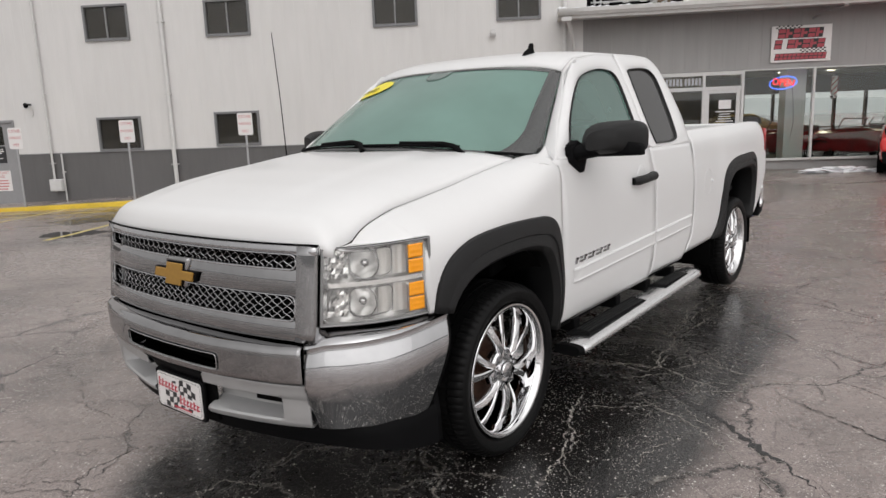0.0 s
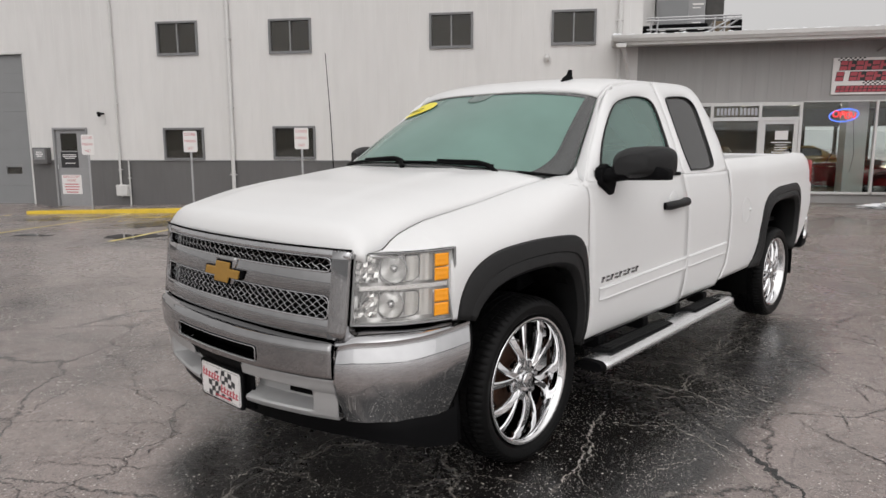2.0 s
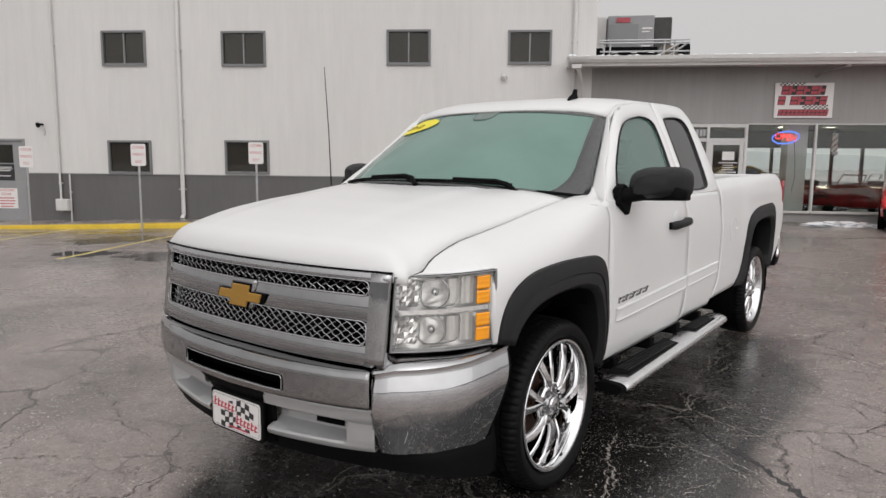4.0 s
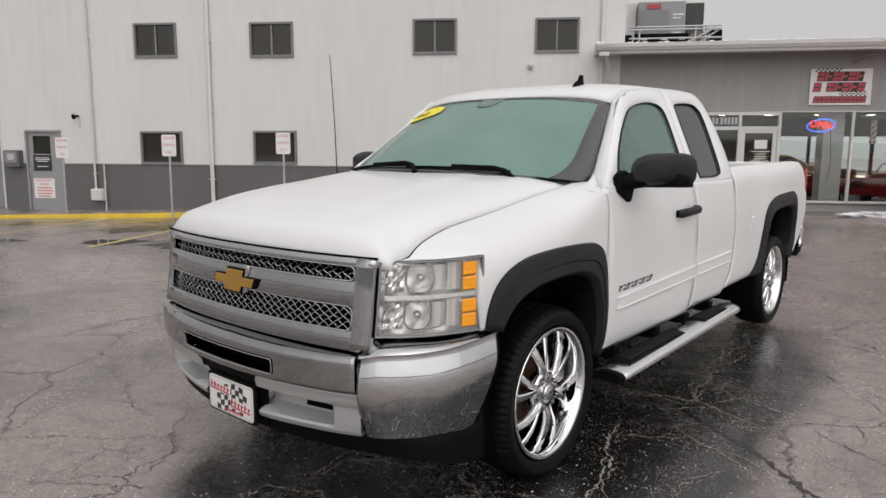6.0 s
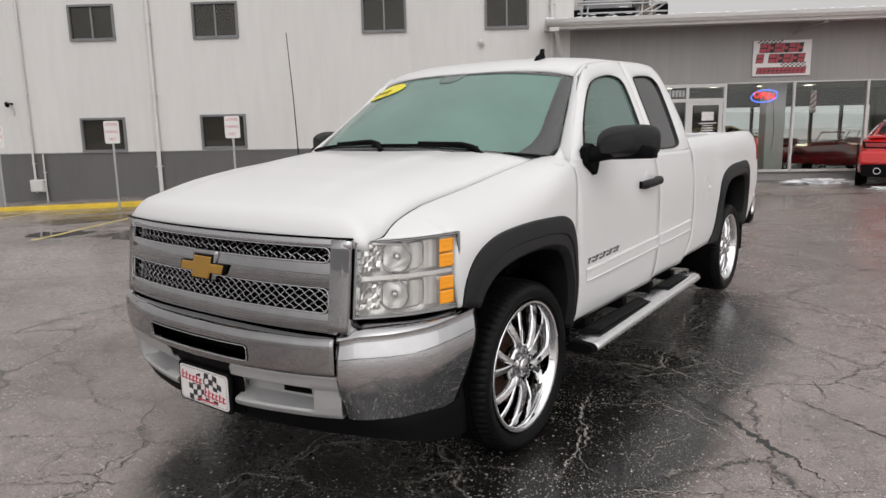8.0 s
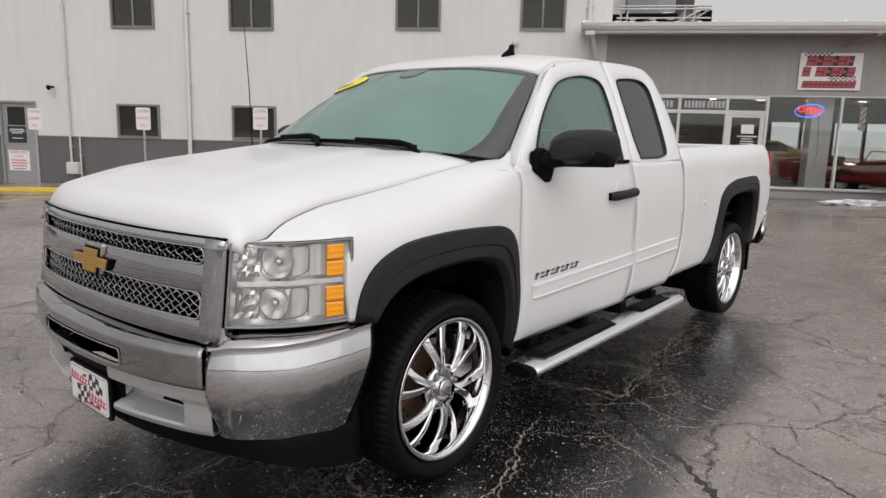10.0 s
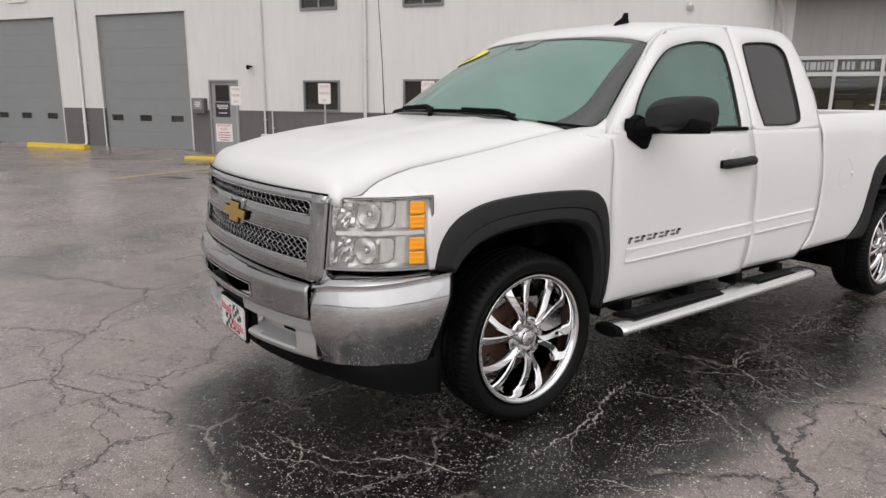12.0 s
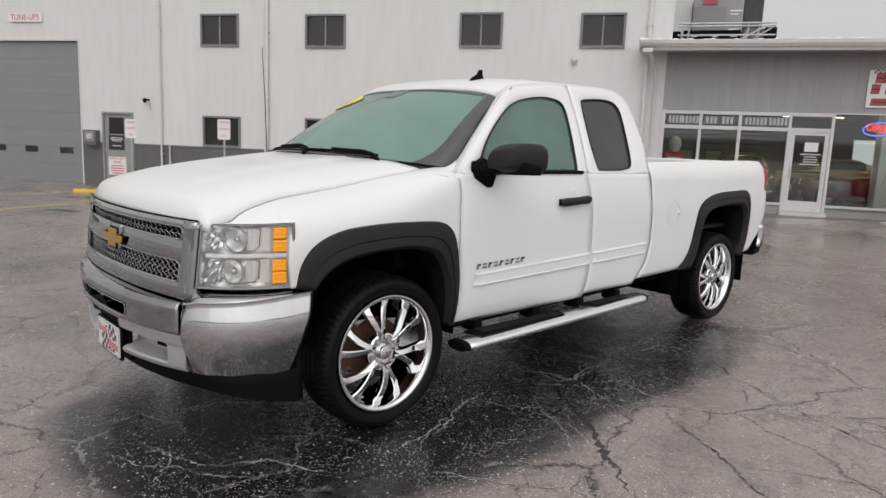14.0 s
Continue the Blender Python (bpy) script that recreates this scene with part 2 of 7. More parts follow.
RUBBER = shader("tyre_rubber", (0.0055, 0.0055, 0.0057), 0.45, spec=0.12, vary=0.25, scale=10, bump=0.15, bscale=120)
RUST = shader("rusty_iron", (0.08, 0.036, 0.02), 0.7, 0.3, vary=0.4, scale=20, bump=0.2)
GOLD = shader("gold_emblem", (0.48, 0.27, 0.055), 0.35, 0.5, vary=0.1, scale=30)
FLUTE = shader("fluted_lamp_plastic", (0.95, 0.90, 0.86), 0.25, 0.3, vary=0.2, scale=60, bump=0.2, bscale=60)
AMBER = shader("amber_lens", (1.0, 0.36, 0.0), 0.2, vary=0.08, scale=40, coat=0.5)
REFLECTOR = shader("lamp_reflector", (0.90, 0.895, 0.885), 0.05, 0.97, vary=0.10, scale=25, bump=0.2, bscale=22)
LAMPSHELL = shader("lamp_housing", (0.86, 0.855, 0.845), 0.20, 0.60, vary=0.15, scale=18, bump=0.1, bscale=25)
LENS = clear_glass("lamp_lens", (0.98, 0.98, 0.97), 0.97, 0.14, (0.92, 0.915, 0.905))
WINDSCREEN = clear_glass("fogged_windscreen", (0.62, 0.80, 0.74), 0.7, 0.64, (0.245, 0.405, 0.355), 0.04)
SIDEGLASS = clear_glass("fogged_side_glass", (0.62, 0.80, 0.74), 0.75, 0.45, (0.22, 0.36, 0.32), 0.03)
PRIVACY = clear_glass("dark_tinted_glass", (0.16, 0.16, 0.165), 0.6, 0.45, (0.11, 0.108, 0.108), 0.03)
SHOPGLASS = clear_glass("shop_glass", (0.93, 0.97, 0.95), 0.95)
HOUSEGLASS = clear_glass("window_glass", (0.75, 0.74, 0.70), 0.75, 0.40, (0.050, 0.046, 0.038), ior=1.45)
RED = shader("red_lens", (0.30, 0.012, 0.012), 0.15, vary=0.1, coat=0.6)
SIDING = shader("pale_grey_steel_siding", (0.63, 0.62, 0.61), 0.55, vary=0.07, scale=2.2, stretch=(1.0, 1.0, 0.16), bump=0.05)
DADO = shader("charcoal_steel_siding", (0.115, 0.112, 0.112), 0.5, vary=0.12, scale=2.5, stretch=(1, 1, 0.2), bump=0.05)
FASCIA = shader("grey_steel_fascia", (0.30, 0.295, 0.29), 0.55, vary=0.10, scale=2.4, stretch=(1.2, 1.2, 0.14), bump=0.05)
GARAGE = shader("grey_garage_door", (0.215, 0.22, 0.225), 0.5, vary=0.06, scale=1.2, bump=0.04)
WINFRAME = shader("dark_grey_window_frame", (0.17, 0.17, 0.175), 0.45, vary=0.1, scale=8)
FRAMEGREY = shader("grey_lamp_frame", (0.20, 0.20, 0.202), 0.3, vary=0.08, scale=12, coat=0.4)
GREYTRIM = shader("grey_trim_paint", (0.27, 0.27, 0.275), 0.5, vary=0.1, scale=8)
WHITETRIM = shader("white_trim_paint", (0.58, 0.575, 0.565), 0.5, vary=0.08, scale=5)
WATER = shader("puddle_water", (0.018, 0.016, 0.015), 0.03, vary=0.1, scale=3, bump=0.01, bscale=12, spec=0.6)
DAMP = shader("damp_asphalt_film", (0.060, 0.052, 0.048), 0.16, vary=0.3, scale=5, bump=0.06, bscale=80, spec=0.6, rvary=0.06)
YELLOW = shader("yellow_kerb_paint", (0.68, 0.47, 0.03), 0.5, vary=0.25, scale=9, bump=0.2, bscale=60)
LINE = shader("worn_yellow_line", (0.74, 0.60, 0.20), 0.45, vary=0.11, scale=9, tint=(0.08, 0.07, 0.05), bump=0.2, bscale=90)
CONCRETE = shader("wet_concrete", (0.155, 0.135, 0.115), 0.4, vary=0.25, scale=3, bump=0.2, bscale=50, rvary=0.12)
SNOW = shader("old_snow", (0.82, 0.83, 0.85), 0.8, vary=0.08, scale=12, bump=0.5, bscale=25)
SIGNWHITE = shader("white_sign_face", (0.74, 0.72, 0.71), 0.4, vary=0.05, scale=10)
SIGNRED = shader("red_sign_ink", (0.42, 0.06, 0.08), 0.5, vary=0.1, scale=20)
PLATERED = shader("red_plate_ink", (0.50, 0.025, 0.05), 0.4, vary=0.1, scale=20)
SIGNPINK = shader("faded_red_ink", (0.55, 0.20, 0.21), 0.5, vary=0.1, scale=20)
INK = shader("black_ink", (0.02, 0.02, 0.022), 0.5, vary=0.1)
POST = shader("galvanised_post", (0.42, 0.42, 0.43), 0.4, 0.6, vary=0.12, scale=20)
OLIVE = shader("dark_olive_ink", (0.30, 0.24, 0.01), 0.5, vary=0.1)
STICKER = shader("yellow_sticker", (0.88, 0.76, 0.02), 0.4, vary=0.05, scale=20)
REDPAINT = shader("red_car_paint", (0.62, 0.014, 0.016), 0.25, vary=0.05, coat=1.0)
BEIGE = shader("beige_board", (0.30, 0.24, 0.16), 0.6, vary=0.15, scale=6)
SLAT = shader("dark_blind_slat", (0.035, 0.030, 0.026), 0.5, vary=0.2, scale=20)
MAROON = shader("maroon_car_paint", (0.12, 0.007, 0.010), 0.2, vary=0.05, coat=1.0)
CREAM = shader("cream_yellow_car_paint", (0.42, 0.30, 0.12), 0.25, vary=0.05, coat=1.0)
JET = shader("black_car_paint", (0.012, 0.012, 0.013), 0.12, vary=0.05, coat=1.0)
BRASS = shader("gold_car_paint", (0.13, 0.09, 0.045), 0.25, vary=0.05, coat=1.0)
SEAT = shader("grey_cloth", (0.10, 0.10, 0.10), 0.9, vary=0.15, scale=30)
TILE = shader("showroom_tile", (0.16, 0.15, 0.14), 0.25, vary=0.1, scale=3)
INWALL = shader("showroom_wall", (0.16, 0.115, 0.08), 0.7, vary=0.08, scale=2)
CEIL = shader("ceiling_panels", (0.26, 0.20, 0.15), 0.8, vary=0.06, scale=3)
# dark colour that stands in for the dimness of unlit interiors
DIM = shader("painted_dim_interior", (0.06, 0.058, 0.055), 0.8, vary=0.3, scale=3)
LAMP = glow("ceiling_tube", (1.0, 0.90, 0.70), 12.0)
NEONRED = glow("red_neon", (1.0, 0.02, 0.02), 2.4)
NEONBLUE = glow("blue_neon", (0.08, 0.20, 1.0), 2.4)


# ---- mesh helpers ----
SHAPE = []


def part(name, bm, material, parent=None, label="", smooth=True, thick=0.0, bevel=0.0, out=None, m=None, angle=40):
    """Links a bmesh as one mesh object, under a thing or a part."""
    if SHAPE:
        shaped = m if m is not None else Matrix()
        back_ = shaped.inverted()
        for v in bm.verts:
            v.co = back_ @ SHAPE[-1](shaped @ v.co)
    bm.normal_update()
    if out is not None and sum((f.normal.dot(Vector(out)) * f.calc_area() for f in bm.faces), 0.0) < 0:
        bmesh.ops.reverse_faces(bm, faces=bm.faces)
    me = bpy.data.meshes.new(name)
    bm.to_mesh(me)
    bm.free()
    for mt in material if isinstance(material, (list, tuple)) else (material,):
        me.materials.append(mt)
    ob = new(name, me)
    if smooth:
        me.polygons.foreach_set("use_smooth", [True] * len(me.polygons))
        me.set_sharp_from_angle(angle=radians(angle))
    if thick:
        s = ob.modifiers.new("thickness", "SOLIDIFY")
        s.thickness, s.offset = thick, -1
    if bevel:
        b = ob.modifiers.new("edge", "BEVEL")
        b.width, b.segments, b.limit_method = bevel, 2, "ANGLE"
    if parent is not None:
        ob.parent = parent
    if m is not None:
        ob.matrix_basis = m
    if label:
        tagged(ob, label)
    return ob


def grid(rows, close_u=False, close_v=False):
    """A bmesh from rows of points."""
    bm = bmesh.new()
    vs = [[bm.verts.new(p) for p in r] for r in rows]
    nr, nc = len(vs), len(vs[0])
    for i in range(nr if close_u else nr - 1):
        for j in range(nc if close_v else nc - 1):
            q = [vs[i][j], vs[i][(j + 1) % nc], vs[(i + 1) % nr][(j + 1) % nc], vs[(i + 1) % nr][j]]
            try:
                bm.faces.new(q)
            except ValueError:
                pass
    return bm


def weld(bm, d=0.0005):
    bmesh.ops.remove_doubles(bm, verts=bm.verts, dist=d)
    return bm


def box(x0, x1, y0, y1, z0, z1, bm=None):
    bm = bm or bmesh.new()
    v = [bm.verts.new((x, y, z)) for x in (x0, x1) for y in (y0, y1) for z in (z0, z1)]
    for f in ((0, 1, 3, 2), (4, 6, 7, 5), (0, 4, 5, 1), (2, 3, 7, 6), (0, 2, 6, 4), (1, 5, 7, 3)):
        bm.faces.new([v[i] for i in f])
    return bm


def prism(pts, axis, a, b, bm=None):
    """A closed outline of (p, q) drawn out along an axis from a to b."""
    bm = bm or bmesh.new()
    put = {"x": lambda p, q, s: (s, p, q), "y": lambda p, q, s: (p, s, q), "z": lambda p, q, s: (p, q, s)}[axis]
    lo, hi = [bm.verts.new(put(*p, a)) for p in pts], [bm.verts.new(put(*p, b)) for p in pts]
    n = len(pts)
    faces = [bm.faces.new(lo), bm.faces.new(hi)] + [bm.faces.new((lo[i], lo[(i + 1) % n], hi[(i + 1) % n], hi[i])) for i in range(n)]
    bmesh.ops.recalc_face_normals(bm, faces=faces)
    return bm


def tube(path, r, seg=10, bm=None, cap=True, flat=1.0):
    """A round bar along a path; r is one radius or one for each point."""
    bm = bm or bmesh.new()
    P = [Vector(p) for p in path]
    R = r if isinstance(r, (list, tuple)) else [r] * len(P)
    rings, side = [], None
    for i, p in enumerate(P):
        d = (P[min(i + 1, len(P) - 1)] - P[max(i - 1, 0)]).normalized()
        if side is None:
            side = d.cross(Vector((0, 0, 1)))
            if side.length < 0.05:
                side = d.cross(Vector((0, 1, 0)))
        side = (side - d * side.dot(d)).normalized()
        up = side.cross(d)
        rings.append([bm.verts.new(p + (side * math.cos(a) + up * math.sin(a) * flat) * R[i]) for a in (2 * math.pi * k / seg for k in range(seg))])
    for a, b in zip(rings, rings[1:]):
        for k in range(seg):
            bm.faces.new((a[k], a[(k + 1) % seg], b[(k + 1) % seg], b[k]))
    if cap:
        bm.faces.new(rings[0][::-1])
        bm.faces.new(rings[-1])
    bmesh.ops.recalc_face_normals(bm, faces=bm.faces)
    return bm


def spline(pts, n):
    """n points of a smooth curve through pts, evenly spaced along it."""
    P = np.array(pts, float)
    Q = np.vstack([2 * P[0] - P[1], P, 2 * P[-1] - P[-2]])
    out = []
    for i in range(1, len(Q) - 2):
        a, b, c, d = Q[i - 1:i + 3]
        for t in np.linspace(0, 1, 16, endpoint=False):
            out.append(0.5 * (2 * b + (c - a) * t + (2 * a - 5 * b + 4 * c - d) * t * t + (3 * b - a - 3 * c + d) * t ** 3))
    out.append(P[-1])
    return resample(out, n)


def resample(pts, n, closed=False):
    P = np.array(pts, float)
    if closed:
        P = np.vstack([P, P[:1]])
    s = np.concatenate([[0], np.cumsum(np.linalg.norm(np.diff(P, axis=0), axis=1))])
    t = np.linspace(0, s[-1], n + 1)[:-1] if closed else np.linspace(0, s[-1], n)
    return np.stack([np.interp(t, s, P[:, k]) for k in range(P.shape[1])], 1)


def revolve(profile, seg, axis="x", bm=None, close=False):
    """Turns a profile of (along, radius) round an axis."""
    rows = []
    for k in range(seg):
        a = 2 * math.pi * k / seg
        c, s = math.cos(a), math.sin(a)
        rows.append([(x, r * c, r * s) if axis == "x" else (r * c, r * s, x) for x, r in profile])
    g = grid(rows, close_u=True, close_v=close)
    bmesh.ops.recalc_face_normals(g, faces=g.faces)
    return g


def empty(name, label, category, m=None, group=""):
    ob = new(name)
    ob.empty_display_size = 0.2
    if m is not None:
        ob.matrix_basis = m
    return tagged(ob, label, category, group)


def text(name, body, size, material, m, parent=None, width=None, depth=0.002, label=""):
    """Raised lettering in Blender's own font, as a mesh; it lies in its local xy plane, centred."""
    cu = bpy.data.curves.new(name, "FONT")
    cu.body, cu.size, cu.extrude = body, size, depth
    cu.align_x, cu.align_y = "CENTER", "CENTER"
    cu.resolution_u = 2
    tmp = bpy.data.objects.new(name, cu)
    scene.collection.objects.link(tmp)
    bpy.context.view_layer.update()
    me = bpy.data.meshes.new_from_object(tmp.evaluated_get(bpy.context.evaluated_depsgraph_get()))
    bpy.data.objects.remove(tmp)
    me.materials.clear()
    me.materials.append(material)
    if width:
        xs = [v.co.x for v in me.vertices]
        k = width / max(1e-6, max(xs) - min(xs))
        for v in me.vertices:
            v.co.x *= k
    ob = new(name, me)
    if parent is not None:
        ob.parent = parent
    ob.matrix_basis = m
    if label:
        tagged(ob, label)
    return ob


def lerp(a, b, t):
    return a + (b - a) * t


def smooth01(t):
    t = min(1.0, max(0.0, t))
    return t * t * (3 - 2 * t)


def table(x, pairs):
    return float(np.interp(x, [p[0] for p in pairs], [p[1] for p in pairs]))


# ---- the lot and the buildings; (u, n) run along and across the long facade ----
BLD = pose(0, 0, 0, 0, 0, 33)
LOW = BLD @ pose(2.93, 15.0, -0.035, 0, 0, -3.15) @ pose(-3.0, -15.0, 0)
C33, S33 = math.cos(radians(33)), math.sin(radians(33))


def walk_z(u):
    return table(u, [(-30, -0.42), (-15, -0.37), (-13.5, -0.33), (-9.2, -0.205), (-8.2, -0.165), (-4, -0.06), (0, 0.0), (40, 0.0)])


def lot_z(u, n):
    drop = table(u, [(-40, -0.45), (-14, -0.40), (-9.2, -0.305), (-5, -0.195), (0, -0.08), (3, 0.0), (60, 0.0)])
    z = drop * smooth01((n - 5.0) / 8.0) - 0.034 + 0.012 * smooth01((n + 0.5) / 3.0) + 0.175 * smooth01((u - 4.5) / 5.0) * smooth01((n - 4.0) / 6.0) * smooth01((15.5 - n) / 4.0)
    if u < -13.9:
        z += 0.14 * smooth01((n - 12.8) / 2.0) * smooth01((-13.9 - u) / 0.8)
    return z


def ground_grid():
    us = sorted({*np.linspace(-30, 30, 61).tolist(), *np.linspace(-600, -30, 16).tolist(), *np.linspace(30, 600, 16).tolist()})
    ns = sorted({*np.linspace(-20, 30, 51).tolist(), *np.linspace(-600, -20, 16).tolist(), *np.linspace(30, 600, 16).tolist()})
    return [[(u * C33 - n * S33, u * S33 + n * C33, lot_z(u, n)) for n in ns] for u in us]


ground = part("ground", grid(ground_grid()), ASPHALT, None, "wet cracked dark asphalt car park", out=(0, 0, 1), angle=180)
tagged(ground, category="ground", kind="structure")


def crack(way, width, seed, material=None, lift=0.003, name="crack"):
    """A wandering crack in the asphalt along a rough way."""
    pts = resample(way, max(8, int(80 * sum(math.dist(p, q) for p, q in zip(way, way[1:])))))
    left, right = [], []
    for i, p in enumerate(pts):
        d = pts[min(i + 1, len(pts) - 1)] - pts[max(i - 1, 0)]
        k = math.hypot(*d) or 1.0
        nx, ny = -d[1] / k, d[0] / k
        at = Vector((p[0] * 4, p[1] * 4, seed))
        off = 0.045 * noise.noise(at) + 0.022 * noise.noise(at * 5) + 0.016 * noise.noise(at * 16)
        w = width * (0.12 + 1.25 * abs(noise.noise(at * 6 + Vector((9, 9, 0))))) * min(1.0, 0.15 + 4 * min(i, len(pts) - 1 - i) / len(pts))
        for side, s in ((left, 1), (right, -1)):
            x, y = p[0] + nx * (off + s * w / 2), p[1] + ny * (off + s * w / 2)
            side.append((x, y, lot_z(x * C33 + y * S33, y * C33 - x * S33) + lift))
    part(name, grid([left, right]), material or CRACK, ground, out=(0, 0, 1))


for i, (way, w) in enumerate((
    (((1.23, 2.69), (1.62, 2.36), (2.15, 2.03), (2.9, 1.8)), 0.012), (((1.69, 1.40), (1.93, 1.23), (2.21, 1.06), (2.5, 0.88), (2.9, 0.5)), 0.020),
    (((1.2, 1.95), (1.6, 1.72), (1.84, 1.71), (2.17, 1.95), (3.1, 2.5)), 0.008), (((1.86, 1.70), (1.96, 1.43), (1.96, 1.28)), 0.010),
    (((1.83, 2.16), (1.98, 1.86)), 0.009), (((1.27, 1.11), (1.55, 0.77), (1.78, 0.60)), 0.005), (((1.71, 0.74), (1.88, 0.53), (1.89, 0.28), (2.1, -0.3)), 0.005),
    (((0.6, 1.5), (0.85, 1.40), (1.12, 1.24), (1.27, 1.11)), 0.020), (((2.28, 1.07), (2.5, 1.23), (2.74, 1.36), (3.4, 1.5)), 0.010))):
    crack(way, w, i)
for i, (way, w) in enumerate((
    (((-0.6, -1.65), (-0.13, -1.46), (0.02, -1.28), (0.10, -1.12)), 0.008), (((-0.47, -1.22), (-0.53, -1.10), (-0.68, -0.90)), 0.009),
    (((-0.9, -1.6), (-0.56, -1.36), (-0.35, -1.21), (-0.23, -0.96)), 0.008), (((0.60, -1.48), (0.42, -1.41), (0.31, -1.34)), 0.007),
    (((-2.85, -0.55), (-1.78, -0.66), (-1.30, -0.83), (-0.97, -0.80), (-0.73, -0.82)), 0.008), (((-0.75, -1.48), (-0.53, -1.25), (-0.49, -1.14)), 0.008),
    (((-3.9, 0.6), (-3.0, 0.2), (-2.2, 0.1), (-1.6, -0.3)), 0.009), (((-2.6, 1.3), (-2.9, 0.6), (-2.85, -0.55)), 0.007))):
    crack(way, w, 20 + i)
for i, (way, w) in enumerate((
    (((0.86, 0.83), (1.00, 0.39), (1.19, 0.06), (1.29, -0.05)), 0.020), (((1.00, 0.39), (1.12, 0.10), (1.15, -0.1)), 0.018), (((1.01, 1.57), (1.12, 1.39), (1.29, 1.31), (1.49, 1.26)), 0.016),
    (((0.94, 1.13), (1.15, 1.34), (1.4, 1.5)), 0.012), (((0.97, 2.17), (1.03, 2.6)), 0.012), (((1.14, 1.86), (1.41, 1.59)), 0.012), (((1.43, -0.13), (1.66, 0.06), (1.89, 0.23), (2.4, 0.6)), 0.012),
    (((0.34, -0.97), (0.55, -0.93), (0.78, -0.82), (0.89, -0.61), (1.18, -0.44)), 0.018), (((0.08, -1.04), (0.03, -0.87), (0.22, -0.80)), 0.012), (((0.95, 0.62), (1.1, 0.75), (1.27, 0.95)), 0.010))):
    crack(way, w, 40 + i, SANDY)


for i, way in enumerate((
    ((1.38, -0.14), (1.51, -0.03), (1.63, 0.07), (1.79, 0.16)), ((1.11, 0.95), (1.48, 0.75), (1.68, 0.58), (1.87, 0.38), (2.01, 0.29)),
    ((0.66, 1.26), (0.86, 1.34), (1.04, 1.31), (1.02, 1.72), (0.96, 2.04)), ((1.17, 1.42), (1.26, 1.65), (1.51, 1.56), (1.71, 1.55)),
    ((1.3, 1.09), (1.4, 1.33), (1.62, 1.42), (1.85, 1.73), (2.09, 1.88), (2.6, 2.1)), ((0.96, 2.04), (0.83, 2.67), (0.88, 3.02), (0.77, 3.45)),
    ((0.33, -1.17), (0.56, -1.06), (0.66, -0.94), (0.88, -0.82), (1.02, -0.69)), ((0.38, -0.95), (0.6, -0.96), (0.82, -1.09)))):
    crack(way, 0.013, 60 + i, SANDY)
for i, way in enumerate((
    ((0.59, 1.29), (0.76, 1.33), (0.91, 1.36), (1.07, 1.4), (1.05, 1.66), (1.13, 1.86), (1.34, 1.79), (1.71, 1.80)), ((0.94, 1.89), (0.89, 2.16), (0.94, 2.47), (0.94, 2.87), (0.82, 3.28)),
    ((0.84, 1.97), (1.15, 1.70), (1.39, 1.52), (1.59, 1.34)), ((1.30, 1.02), (1.53, 0.82), (1.72, 0.69), (1.88, 0.56), (1.89, 0.28)),
    ((1.09, 1.43), (0.92, 1.66), (1.0, 1.87)), ((1.16, 1.05), (1.28, 1.11), (1.43, 1.22), (1.6, 1.29)), ((1.42, 0.14), (1.43, 0.45), (1.49, 0.59)), ((1.88, 0.56), (1.97, 0.59), (2.02, 0.70)))):
    crack(way, 0.008, 100 + i, SANDY)
for i, (way, w) in enumerate(((((0.95, 1.36), (1.21, 1.12), (1.65, 0.79), (2.07, 0.45)), 0.09), (((0.94, 0.57), (1.11, 0.44), (1.28, 0.16), (1.38, -0.1)), 0.06))):
    crack(way, w, 80 + i, TAR, 0.0015, "tar_seal")


def wall_mesh(u0, u1, z0, z1, n0, n1, holes, bm=None):
    """A wall with openings cut through it, from n0 (outside) to n1."""
    bm = bm or bmesh.new()
    us = sorted({u0, u1, *[h[0] for h in holes], *[h[1] for h in holes]})
    zs = sorted({z0, z1, *[h[2] for h in holes], *[h[3] for h in holes]})
    us, zs = [u for u in us if u0 <= u <= u1], [z for z in zs if z0 <= z <= z1]
    solid = lambda i, j: 0 <= i < len(us) - 1 and 0 <= j < len(zs) - 1 and not any(h[0] < (us[i] + us[i + 1]) / 2 < h[1] and h[2] < (zs[j] + zs[j + 1]) / 2 < h[3] for h in holes)
    V = {}

    def v(i, j, n):
        if (i, j, n) not in V:
            V[i, j, n] = bm.verts.new((us[i], n, zs[j]))
        return V[i, j, n]

    for i in range(len(us) - 1):
        for j in range(len(zs) - 1):
            if not solid(i, j):
                continue
            for n in (n0, n1):
                bm.faces.new((v(i, j, n), v(i + 1, j, n), v(i + 1, j + 1, n), v(i, j + 1, n)))
            for di, dj, a, b in ((-1, 0, (i, j), (i, j + 1)), (1, 0, (i + 1, j), (i + 1, j + 1)), (0, -1, (i, j), (i + 1, j)), (0, 1, (i, j + 1), (i + 1, j + 1))):
                if not solid(i + di, j + dj):
                    bm.faces.new((v(*a, n0), v(*b, n0), v(*b, n1), v(*a, n1)))
    bmesh.ops.recalc_face_normals(bm, faces=bm.faces)
    return bm


rib_mesh = {}


